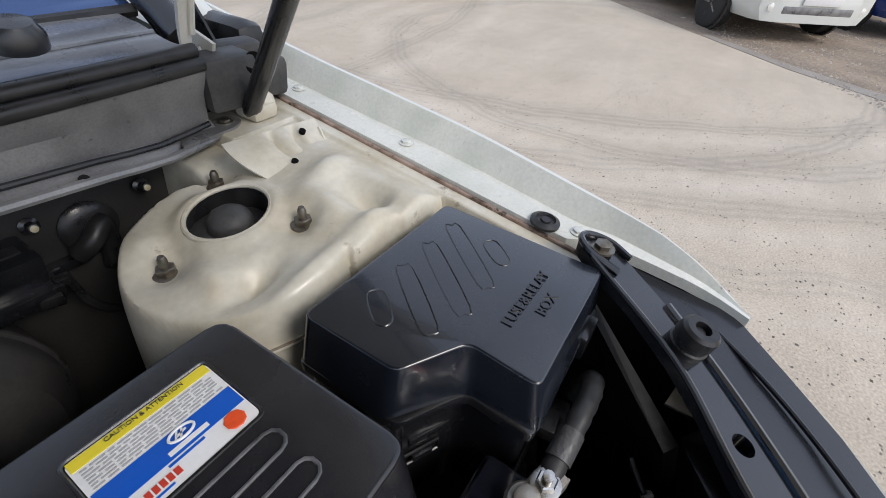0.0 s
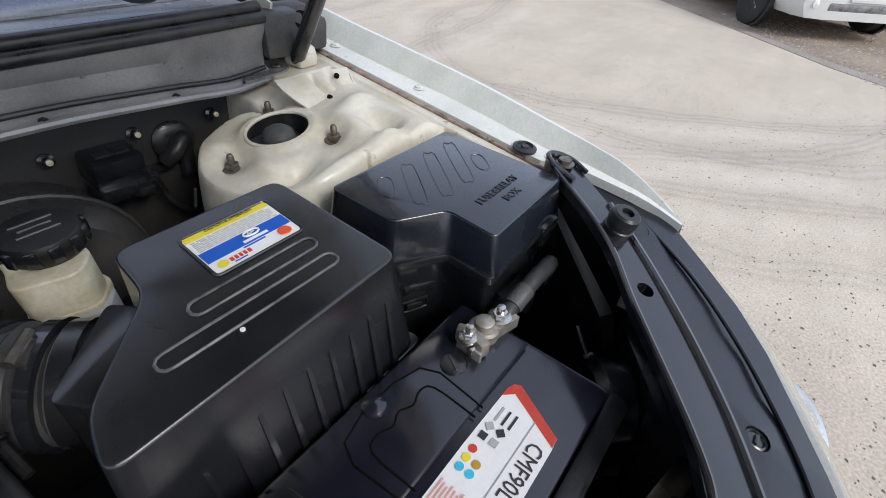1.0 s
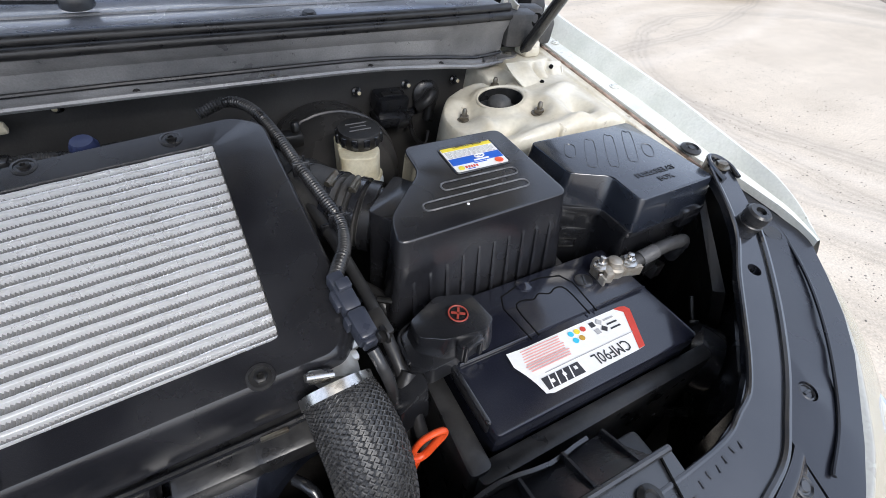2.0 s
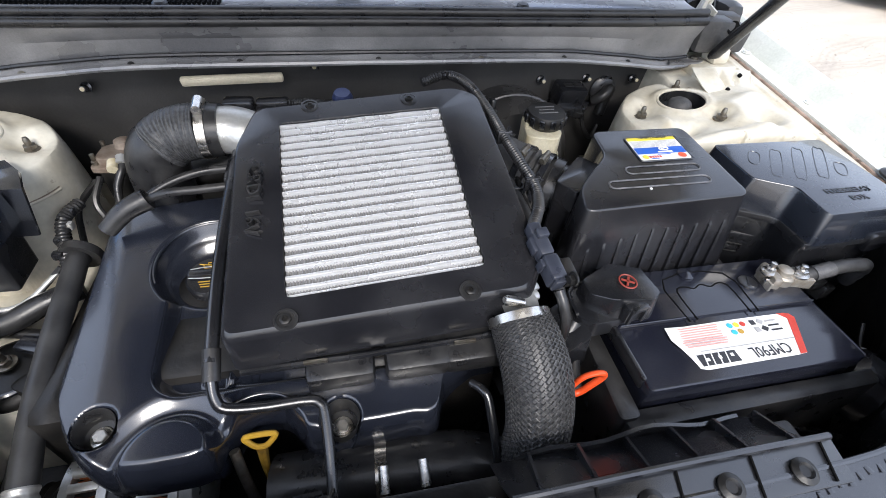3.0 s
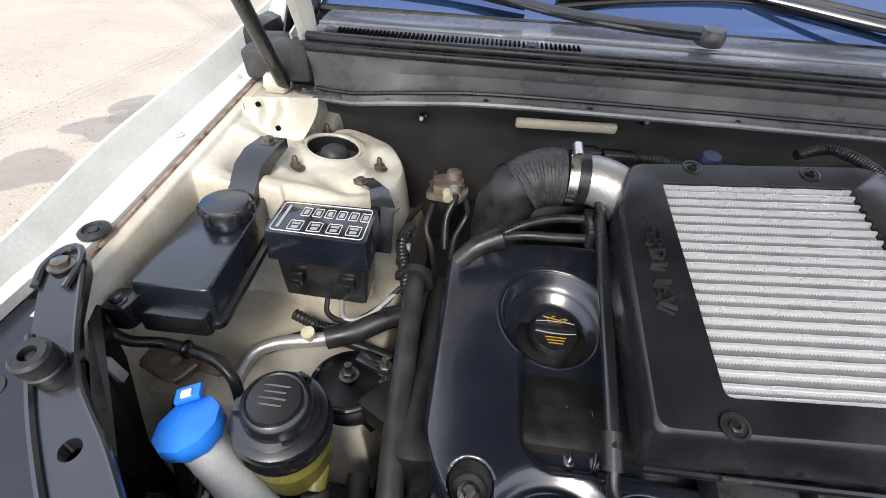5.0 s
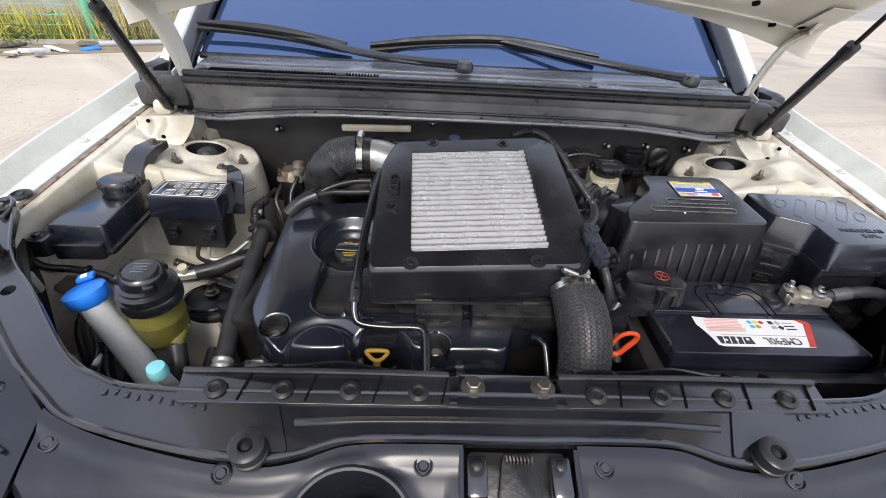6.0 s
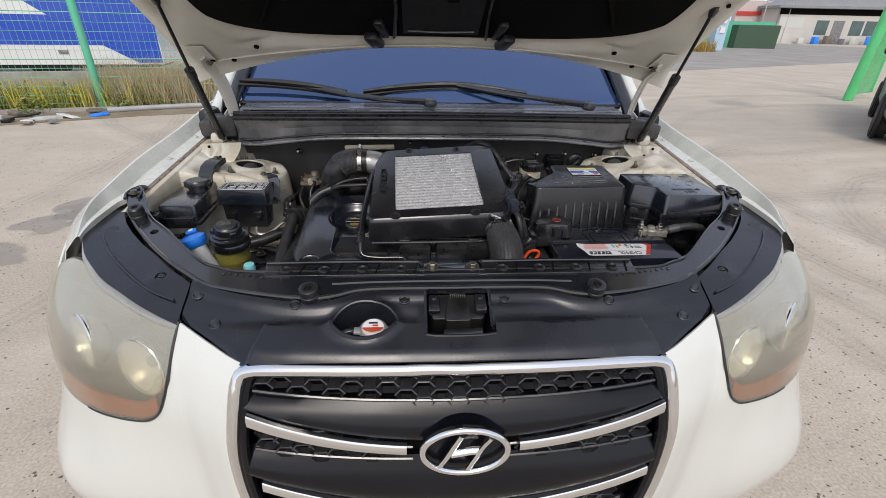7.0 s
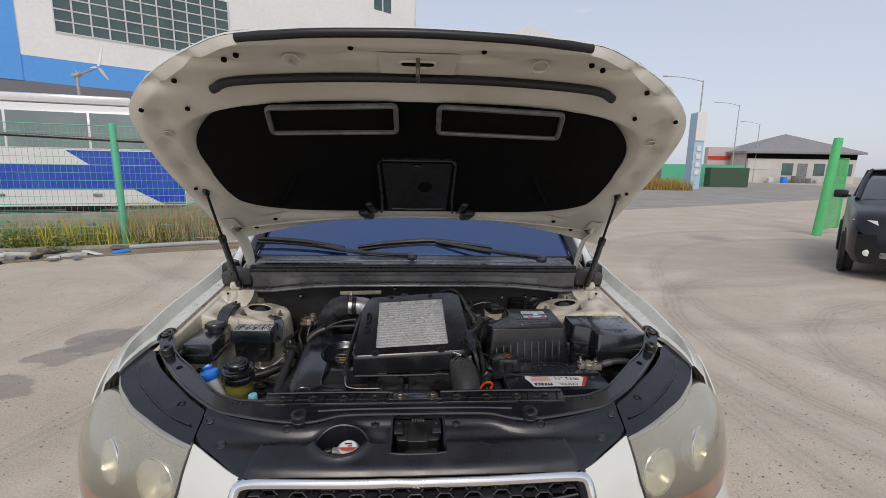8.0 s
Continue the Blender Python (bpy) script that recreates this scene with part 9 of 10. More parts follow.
ground = part("ground", plate([(-400, -400), (400, -400), (400, 400), (-400, 400)], [], lambda x, y: 0.0, 0.05), ground_material())
tagged(ground, "pale dusty concrete yard with tyre marks", "ground", kind="structure")
GRAVEL = mat("gravel", (0.33, 0.26, 0.19), 0.95, second=(0.20, 0.16, 0.125), scale=1.6, amount=0.9, fine=26, grain=0.16, bump=1.0, spots=(0.45, 0.41, 0.36), spot_scale=14, spot_cover=0.60)
ASPHALT = mat("old_asphalt", (0.27, 0.24, 0.205), 0.9, second=(0.34, 0.31, 0.28), scale=3, amount=0.8, fine=60, grain=0.1, bump=0.6)
edge = [(5.9, -1.6), (6.25, -0.75), (6.75, 0.05), (7.4, 0.75), (8.3, 1.75), (9.3, 2.85), (12.0, 5.6)]
gravel = part("gravel_patch", plate(edge + [(30, 5.6), (30, -20), (5.9, -20)], [], lambda x, y: 0.003, 0.01), GRAVEL)
tagged(gravel, "brown gravel and packed dirt beside the concrete", "gravel", kind="stuff")
strip_edge = part("asphalt_strip", plate([(5.88, -1.65), (6.22, -0.78), (6.72, 0.0), (7.36, 0.70), (7.75, 1.10), (7.82, 1.0), (7.55, 0.66), (6.98, 0.02), (6.52, -0.72), (6.2, -1.6), (6.15, -6.0), (5.88, -6.0)], [], lambda x, y: 0.005, 0.01), ASPHALT)
tagged(strip_edge, "broken grey asphalt strip along the concrete edge", "asphalt", kind="structure")
apron = part("asphalt_apron", plate([(4.0, 14.9), (16.0, 21.25), (60.0, 44.7), (60.0, 130.0), (-6.0, 130.0), (-6.0, 40.0), (3.0, 30.0)], [], lambda x, y: 0.004, 0.01), mat("grey_yard_asphalt", (0.34, 0.315, 0.28), 0.9, second=(0.26, 0.24, 0.215), scale=0.5, amount=0.8, fine=30, grain=0.12, bump=0.4, spots=(0.42, 0.39, 0.35), spot_scale=1.4, spot_cover=0.60))
tagged(apron, "worn grey asphalt beyond the concrete, with a pale broken joint", "asphalt", kind="structure")
rnd = random.Random(5)


def pebbles(name, n, place, size, material, label):
    bm = bmesh.new()
    for _ in range(n):
        x, y, z = place()
        r = size * (0.4 + rnd.random() ** 3)
        vs = [bm.verts.new((x + r * math.cos(a + rnd.random()), y + r * 0.8 * math.sin(a + rnd.random()), z)) for a in (0, 1.57, 3.14, 4.71)]
        t = bm.verts.new((x + r * 0.2 * (rnd.random() - 0.5), y, z + r * (0.35 + 0.4 * rnd.random())))
        for i in range(4):
            bm.faces.new((vs[i], vs[(i + 1) % 4], t))
    ob = part(name, bm, material)
    return tagged(ob, label, "stones", kind="stuff")


STONE = mat("small_stones", (0.13, 0.115, 0.10), 0.9, second=(0.30, 0.27, 0.23), scale=3, amount=0.9)
pebbles("loose_grit", 24000, lambda: (rnd.choice((-1, 1)) * (0.95 + 4.5 * rnd.random() ** 1.3), -2.5 + 8 * rnd.random() ** 1.1, 0.0), 0.0065, STONE, "loose grit scattered over the concrete")
pebbles("gravel_stones", 5200, lambda: (lambda t, w: (5.3 + 3.2 * t + w, -0.8 + 2.6 * t - w * 0.9, 0.002))(rnd.random(), 0.25 + 5 * rnd.random() ** 1.3), 0.024, mat("gravel_stones", (0.30, 0.25, 0.20), 0.9, second=(0.5, 0.46, 0.40), scale=2, amount=0.9), "loose stones on the gravel")

# ---- parked cars ----
def parked_car(name, at, turn, paint, label, tall=1.0):
    """A parked car, nose towards its own -y."""
    ob = new(name)
    tagged(ob, label, "car", "parked cars")
    ob.matrix_world = pose(*at, 0, 0, turn)
    w = 0.88

    def sec(y, zs):
        return [(-w * k, y, z) for k, z in zs] + [(w * k, y, z) for k, z in zs[::-1]]

    rows = []
    for y, hood, k in ((-2.20, 0.62, 0.62), (-2.14, 0.74, 0.86), (-2.0, 0.86, 0.95), (-1.7, 0.93, 0.985), (-1.1, 1.0, 1.0), (-0.7, 1.05, 1.0), (0.6, 1.06, 1.0), (1.6, 1.06, 0.99), (2.1, 1.0, 0.95), (2.22, 0.8, 0.88)):
        h = hood * tall
        rows.append(sec(y, [(k * 0.90, 0.26), (k, 0.40), (k, 0.62 * tall), (k * 0.985, h - 0.10), (k * 0.92, h - 0.02), (k * 0.6, h)]))

    def local(nm, bm, material, parent=ob, lab=""):
        o = part(nm, bm, material, None, lab)
        o.parent = parent
        return o

    local("body", loft(rows), paint)
    cab = []
    for y, z, k in ((-0.80, 1.04, 0.90), (-0.25, 1.30, 0.82), (0.15, 1.46, 0.75), (1.2, 1.49, 0.74), (1.75, 1.36, 0.76), (2.05, 1.06, 0.86)):
        z *= tall
        cab.append([(-w * 0.90, y, 1.0 * tall), (-w * k, y, z - 0.05), (-w * k * 0.86, y, z), (w * k * 0.86, y, z), (w * k, y, z - 0.05), (w * 0.90, y, 1.0 * tall)])
    local("cabin_glass", loft(cab), GLASS)
    local("roof", grid(lambda u, v: ((2 * u - 1) * w * 0.70, 0.10 + 1.2 * v, (1.475 + 0.02 * math.sin(math.pi * v)) * tall - 0.02 * (2 * u - 1) ** 2), 8, 8, 0.02), paint)
    for sx in (-1, 1):
        local("pillar", tube([(sx * w * 0.89, -0.78, 1.03 * tall), (sx * w * 0.80, -0.2, 1.30 * tall), (sx * w * 0.70, 0.18, 1.47 * tall)], 0.035, 8), paint)
        local("pillar", tube([(sx * w * 0.90, 0.55, 1.0 * tall), (sx * w * 0.73, 0.62, 1.47 * tall)], 0.03, 8), paint)
        local("headlight", loft([[(sx * 0.52, -2.13, 0.66 * tall), (sx * 0.82, -1.98, 0.68 * tall), (sx * 0.83, -1.95, 0.80 * tall), (sx * 0.56, -2.08, 0.79 * tall)], [(sx * 0.52, -2.165, 0.66 * tall), (sx * 0.80, -2.03, 0.68 * tall), (sx * 0.81, -1.99, 0.80 * tall), (sx * 0.56, -2.11, 0.80 * tall)]]), REFLECT)
        local("mirror", join(box((sx * 1.0, -0.55, 1.10 * tall), (0.20, 0.10, 0.14), 0.03), box((sx * 0.90, -0.55, 1.07 * tall), (0.08, 0.05, 0.04), 0.01)), paint)
        local("fog_lamp", lathe([(0.05, 0), (0.05, 0.02), (0, 0.03)], (sx * 0.62, -2.16, 0.42), (0, -1, 0), 16), REFLECT)
        for y in (-1.35, 1.35):
            wheel = local("wheel", lathe([(0.20, -0.09), (0.28, -0.10), (0.315, -0.09), (0.325, -0.05), (0.325, 0.05), (0.315, 0.09), (0.28, 0.10), (0.20, 0.09)], (sx * 0.82, y, 0.325), (1, 0, 0), 30), TYRE)
            rim = local("rim", lathe([(0.205, -0.08), (0.19, -0.085), (0.18, -0.06), (0, -0.055), (0, 0.055), (0.18, 0.06), (0.19, 0.085), (0.205, 0.08)], (sx * 0.82, y, 0.325), (1, 0, 0), 26), RIM, wheel)
            for k in range(5):
                a = 2 * math.pi * k / 5
                local("spoke", box((sx * 0.90, y + 0.10 * math.cos(a), 0.325 + 0.10 * math.sin(a)), (0.02, 0.17, 0.045), 0.008, (math.degrees(a), 0, 0)), RIM, wheel)
            local("arch", lathe([(0.325, -0.02), (0.38, -0.02), (0.38, 0.02), (0.325, 0.02)], (sx * 0.868, y, 0.34), (1, 0, 0), 28), RUBBER)
    local("grille", box((0, -2.17, 0.70 * tall), (0.80, 0.06, 0.12), 0.02), GLOSS)
    for k in range(3):
        local("grille_bar", box((0, -2.205, (0.66 + 0.04 * k) * tall), (0.78, 0.012, 0.012), 0.003), CHROME)
    local("lower_intake", box((0, -2.165, 0.40), (1.0, 0.08, 0.12), 0.03), MATTE)
    local("plate_panel", box((0, -2.22, 0.52), (0.52, 0.012, 0.11), 0.004), WHITE)
    return ob


NAVY = mat("navy_paint", (0.006, 0.007, 0.010), 0.30, spec=0.4, scale=3, amount=0.0, coat=0.2, rv=0.02, grain=0.01)
ROYAL = mat("blue_paint", (0.02, 0.05, 0.22), 0.22, scale=3, amount=0.3, coat=0.8, grain=0.01)
parked_car("parked_car", (9.95, 1.30, 0.0), -52, PAINT, "white saloon car parked on the gravel")
parked_car("parked_car", (11.8, -0.4, 0.0), -52, ROYAL, "dark blue car parked on the gravel")
parked_car("parked_car", (8.6, 6.5, 0.0), -44, NAVY, "black off-road car parked by the green gate", 1.12)

# ---- fence, verge and bus ----
GREEN = mat("fence_green_paint", (0.10, 0.50, 0.30), 0.4, second=(0.14, 0.42, 0.28), scale=6, amount=0.6, spots=(0.25, 0.2, 0.12), spot_scale=9, spot_cover=0.72)
GATE = mat("gate_green_paint", (0.10, 0.58, 0.20), 0.45, second=(0.12, 0.45, 0.18), scale=5, amount=0.6, spots=(0.22, 0.14, 0.07), spot_scale=12, spot_cover=0.66)


def fence_xy(t):
    return -5.53 + t, 7.97 + 0.30 * t


fence = thing("mesh_fence", (-5.82, 8.37, 0), "green welded-mesh fence with round posts", "fence")
for t in (-9.0, -6.0, -3.0, 0.0, 3.0, 6.0):
    x, y = fence_xy(t)
    part("post", lathe([(0.060, 0), (0.060, 2.22), (0.048, 2.27), (0.0, 2.28)], (x, y, 0), (-0.012, 0, 1), 16), GREEN, fence)
wire0 = None
for i in range(181):
    x, y = fence_xy(-9 + 15 * i / 180)
    if wire0 is None:
        wire0 = part("upright_wire", box((x, y, 1.17), (0.0042, 0.0042, 2.12), 0, (0, 0, 17)), GREEN, fence)
        first = (x, y)
    else:
        clone(wire0, pose(x - first[0], y - first[1], 0), fence)
for k in range(16):
    z = 0.12 + 0.14 * k
    a, b = fence_xy(-9), fence_xy(6)
    part("rail_wire", tube([(a[0], a[1] - 0.006, z), (b[0], b[1] - 0.006, z)], 0.004 if k % 5 else 0.008, 5, 1), GREEN, fence)
cable = thing("slack_cable", (-8, 7.6, 1.9), "black cable slung along the fence", "cable")
part("cable", tube([(*fence_xy(-8.5), 2.06), (*fence_xy(-5), 2.04), (*fence_xy(-2), 2.03), (*fence_xy(0.2), 1.97), (*fence_xy(3), 1.92)], 0.030, 8), RUBBER, cable)


def blades(name, n, place, height, width, material, label, lean=0.35):
    bm = bmesh.new()
    for _ in range(n):
        x, y = place()
        h = height * (0.45 + 0.75 * rnd.random())
        a = rnd.random() * 6.28
        dx, dy = math.cos(a) * width, math.sin(a) * width
        lx, ly = (rnd.random() - 0.5) * 2 * lean * h, (rnd.random() - 0.5) * 2 * lean * h
        p = [bm.verts.new((x - dx, y - dy, 0)), bm.verts.new((x + dx, y + dy, 0)), bm.verts.new((x + dx * 0.6 + lx * 0.4, y + dy * 0.6 + ly * 0.4, h * 0.55)), bm.verts.new((x - dx * 0.6 + lx * 0.4, y - dy * 0.6 + ly * 0.4, h * 0.55)), bm.verts.new((x + lx, y + ly, h))]
        bm.faces.new(p[:4])
        bm.faces.new((p[3], p[2], p[4]))
    ob = part(name, bm, material, None, "", 80, False)
    return tagged(ob, label, "grass", kind="stuff")


def verge(t0, t1, d0, d1):
    def at():
        x, y = fence_xy(t0 + (t1 - t0) * rnd.random())
        d = d0 + (d1 - d0) * rnd.random()
        return x - 0.29 * d, y + 0.95 * d

    return at


DRY = mat("dry_grass", (0.56, 0.45, 0.28), 0.9, second=(0.40, 0.30, 0.17), scale=4, amount=0.9)
LUSH = mat("green_weeds", (0.17, 0.22, 0.05), 0.8, second=(0.34, 0.31, 0.09), scale=5, amount=0.9)
blades("dry_grass", 9000, verge(-0.2, 6.0, -0.1, 1.6), 0.75, 0.006, DRY, "tall dry straw-coloured grass along the fence")
blades("dry_grass", 3500, verge(-9, 0.4, 0.0, 1.6), 0.45, 0.006, DRY, "dry grass along the fence")
blades("green_weeds", 7000, verge(-9.0, 1.0, -0.15, 1.3), 0.34, 0.011, LUSH, "low green weeds along the fence", 0.6)
# leafy weed clumps of uneven height
bm = bmesh.new()
for _ in range(46):
    cx, cy = verge(-7.0, 0.8, -0.15, 0.7)()
    wide, tall = 0.16 + 0.22 * rnd.random(), 0.18 + 0.34 * rnd.random()
    for _ in range(130):
        a, q, h = 6.28 * rnd.random(), rnd.random() ** 0.6, rnd.random()
        c = Vector((cx + wide * q * math.cos(a), cy + wide * q * math.sin(a), 0.015 + tall * h * (1.1 - 0.6 * q)))
        e = Vector((rnd.uniform(-1, 1), rnd.uniform(-1, 1), rnd.uniform(-0.3, 0.9))).normalized() * (0.022 + 0.03 * rnd.random())
        w = e.cross(Vector((rnd.uniform(-1, 1), rnd.uniform(-1, 1), 1))).normalized() * e.length * 0.38
        bm.faces.new([bm.verts.new(p) for p in (c - e, c + w, c + e, c - w)])
tagged(part("weed_clumps", bm, LUSH, None, "", 80, False), "leafy yellow-green weed clumps along the fence", "weeds", kind="stuff")
FLOWER = mat("yellow_flowers", (0.6, 0.5, 0.05), 0.8)
blades("yellow_flowers", 240, verge(-1.4, 0.8, -0.1, 0.5), 0.55, 0.012, FLOWER, "small yellow flowers among the weeds", 0.2)
kerb = thing("verge_kerb", (-5, 8.2, 0), "low concrete kerb and pipe along the verge", "kerb", kind="structure")
part("kerb_stone", loft([[(-14.5, 5.02, 0), (-14.5, 5.12, 0), (-14.5, 5.12, 0.07), (-14.5, 5.02, 0.07)], [(0.5, 9.55, 0), (0.5, 9.65, 0), (0.5, 9.65, 0.07), (0.5, 9.55, 0.07)]]), mat("kerb_concrete", (0.40, 0.38, 0.34), 0.9, scale=6, amount=0.7, bump=0.4), kerb)
part("pipe", tube([(-5.25, 7.60, 0.05), (-4.4, 8.05, 0.05), (-3.0, 8.52, 0.05), (0.8, 9.55, 0.05)], 0.045, 10), mat("grey_pipe", (0.42, 0.43, 0.43), 0.4, scale=4, amount=0.5), kerb)
bank = part("verge_soil", plate([(-16, 3.6), (-6.4, 6.35), (-4.6, 7.35), (1.0, 9.5), (0.6, 11.6), (-16.4, 6.6)], [], lambda x, y: 0.012, 0.01), mat("verge_soil", (0.22, 0.17, 0.11), 0.95, second=(0.32, 0.27, 0.19), scale=2, amount=0.9, fine=40, grain=0.12, bump=0.8))
tagged(bank, "dusty soil verge under the fence", "soil", kind="structure")
for k in range(56):
    x, y = fence_xy(-6.0 + 6.4 * rnd.random())
    y -= 0.35 + 1.15 * rnd.random()
    junk = thing("scrap_piece", (x, y, 0), "weathered scrap board lying at the verge" if k % 16 != 8 else "blue plastic scrap lying at the verge", "scrap", "scrap at the verge")
    part("board", box((x, y, 0.03 + 0.015 * rnd.random()), (0.10 + 0.35 * rnd.random() ** 2, 0.07 + 0.08 * rnd.random(), 0.02 + 0.05 * rnd.random()), 0.008, (rnd.uniform(-8, 8), rnd.uniform(-8, 8), rnd.uniform(-40, 60))), BLUE if k % 16 == 8 else (WASHER, DARK, WHITE, RUSTY, MATTE)[k % 5], junk)

wall = thing("low_wall", (-10, 9.8, 0), "low concrete wall behind the verge", "wall", kind="structure")
part("wall_run", box((-9.7, 9.25, 0.22), (16.0, 0.2, 0.44), 0.02, (0, 0, 16.7)), mat("low_wall_concrete", (0.36, 0.34, 0.30), 0.9, scale=3, amount=0.7, bump=0.4), wall)

BUSW = mat("bus_white_paint", (0.74, 0.74, 0.73), 0.25, second=(0.66, 0.66, 0.65), scale=1.5, amount=0.5, coat=0.5, grain=0.01)
BUSB = mat("bus_blue_paint", (0.015, 0.06, 0.46), 0.25, second=(0.03, 0.09, 0.52), scale=1.5, amount=0.5, coat=0.5, grain=0.01)
BUSGLASS = mat("greenish_coach_glass", (0.16, 0.21, 0.21), 0.10, second=(0.24, 0.30, 0.29), scale=0.6, amount=0.8, coat=0.5)
bus = new("coach")
tagged(bus, "white and blue coach parked behind the fence", "bus")
bus.matrix_world = pose(-7.14, 13.6, 0, 0, 0, 14)


def onbus(nm, bm, material, lab="", parent=None):
    o = part(nm, moved(bm, Matrix.Diagonal((1.1, 1.0, 0.91, 1.0))), material, None, lab)
    o.parent = parent or bus
    return o


def busring(x, k):
    y1 = 0.0
    return [(x, 0.02, 0.35), (x, 0.0, 0.9), (x, 0.0, 2.3), (x, 0.05 + 0.04 * k, 3.2), (x, 0.25, 3.52 - 0.08 * k), (x, 1.25, 3.62 - 0.1 * k), (x, 2.25, 3.52 - 0.08 * k), (x, 2.45, 3.2), (x, 2.5, 2.3), (x, 2.5, 0.35)]


onbus("body", loft([busring(-11.5, 0.3), busring(-11.2, 0), busring(-0.6, 0), busring(-0.15, 0.5), [(0.0 + (0.0 if p[2] < 2.3 else -0.12), p[1], p[2]) for p in busring(0, 1.2)]]), BUSW)
for k in range(6):
    x0 = -11.0 + 1.78 * k
    onbus("side_window", grid(lambda u, v: (x0 + 1.72 * u, -0.008 + 0.055 * max(0, v - 0.1), 2.18 + 1.08 * v), 2, 4), BUSGLASS)
onbus("blue_panel", moved(plate([(-11.4, 0.88), (-1.24, 0.88), (-0.55, 0.40), (-0.02, 0.40), (-0.02, 1.95), (-0.35, 2.10), (-2.7, 2.10), (-2.2, 1.66), (-11.4, 1.66)], [], lambda x, y: 0.0, 0.008), pose(0, -0.004, 0, 90, 0, 0)), BUSB, "blue side graphic")
for x in (-8.6, -6.4, -4.2, -2.1):
    onbus("hatch_handle", box((x, -0.01, 0.70), (0.20, 0.03, 0.10), 0.01), MATTE)
for x in (-9.3, -2.6):
    onbus("wheel", lathe([(0.3, -0.12), (0.46, -0.13), (0.5, -0.1), (0.5, 0.1), (0.46, 0.13), (0.3, 0.12), (0, 0.10)], (x, 0.45, 0.5), (0, -1, 0), 28), TYRE)
onbus("roof_unit", box((-3.0, 1.25, 3.70), (3.6, 1.8, 0.28), 0.10), BUSW)
# Dark slab put under the skirt in place of the shade there.
onbus("skirt_shadow_gap", box((-5.7, 1.25, 0.28), (11.0, 2.2, 0.10), 0.02), DARK)

# ---- buildings ----
def wall_panel(p, q, z0, z1, material, name, parent, label="", thick=0.25):
    """An upright slab between two points of the plan."""
    a, b = Vector((p[0], p[1], 0)), Vector((q[0], q[1], 0))
    n = Vector((-(b - a).y, (b - a).x, 0)).normalized() * thick
    return part(name, loft([[a + Vector((0, 0, z0)), b + Vector((0, 0, z0)), b + n + Vector((0, 0, z0)), a + n + Vector((0, 0, z0))], [a + Vector((0, 0, z1)), b + Vector((0, 0, z1)), b + n + Vector((0, 0, z1)), a + n + Vector((0, 0, z1))]]), material, parent, label)


CLAD = mat("white_cladding", (0.86, 0.86, 0.84), 0.6, second=(0.78, 0.78, 0.76), scale=0.25, amount=0.6, fine=4, grain=0.03)
SKYBLUE = mat("blue_cladding", (0.10, 0.36, 0.82), 0.6, second=(0.12, 0.40, 0.85), scale=0.3, amount=0.5, fine=4, grain=0.03)
GREYC = mat("grey_cladding", (0.17, 0.17, 0.19), 0.6, second=(0.21, 0.21, 0.22), scale=0.3, amount=0.5)
PANE = mat("office_glass", (0.05, 0.09, 0.09), 0.08, second=(0.09, 0.14, 0.13), scale=0.5, amount=0.8, coat=0.6)
F8, R8 = Vector((0.0554, 0.998, 0)), Vector((0.998, -0.0554, 0))
E8 = Vector((0.003, -0.827, 0))


def spot(depth, across):
    """A place in the yard by its distance ahead of and beside the walk's end."""
    p = E8 + F8 * depth + R8 * across
    return p.x, p.y


big = thing("factory_building", (*spot(41, -16), 0), "large white factory with a blue band and rows of windows", "building")
pa, pb = Vector(spot(22.0, -38.3)), Vector(spot(52.3, -3.1))
wall_panel(pa, pb, 8.5, 24.0, CLAD, "upper_wall", big)
wall_panel(pa, pb, 6.87, 8.5, SKYBLUE, "blue_band", big, "bright blue band", 0.26)
wall_panel(pa, pb, 0.0, 6.87, GREYC, "base_wall", big)
dirn = (pb - pa).normalized()
face = Vector((dirn.y, -dirn.x))
wall_panel(pa + face * 0.05, pa + dirn * 14.0 + face * 0.05, 6.87, 24.0, SKYBLUE, "blue_corner", big)
wall_panel(pb, pb + Vector((-face.x, -face.y)) * 20, 0.0, 24.0, CLAD, "end_wall", big)
total = (pb - pa).length
FRAMEW = mat("white_window_frame", (0.78, 0.79, 0.78), 0.5, scale=1.0, amount=0.4)
for i in range(11):
    for j in range(6):
        s0 = total * 0.344 + 1.012 * i
        a = pa + dirn * s0 + face * 0.02
        win = wall_panel(a, a + dirn * 0.90, 10.30 + 0.74 * j, 10.95 + 0.74 * j, PANE, "window", big, "", 0.06)
for i in range(12):
    a = pa + dirn * (total * 0.344 + 1.012 * i - 0.085) + face * 0.10
    wall_panel(a, a + dirn * 0.06, 10.24, 14.75, FRAMEW, "mullion", big, "", 0.05)
for j in range(7):
    a = pa + dirn * (total * 0.344 - 0.08) + face * 0.10
    wall_panel(a, a + dirn * 11.1, 10.235 + 0.74 * j, 10.285 + 0.74 * j, FRAMEW, "transom", big, "", 0.05)
for i in range(2):
    a = pa + dirn * (total * 0.885 + 1.1 * i) + face * 0.02
    wall_panel(a, a + dirn * 0.95, 17.3, 20.0, PANE, "window", big, "", 0.06)

mid_b = thing("white_office_building", (*spot(80, 27), 0), "white stepped office building far beyond the yard", "building")
o0, o1 = Vector(spot(60, 5.6)), Vector(spot(100, 47.0))


def along(f):
    return o0.lerp(o1, f)


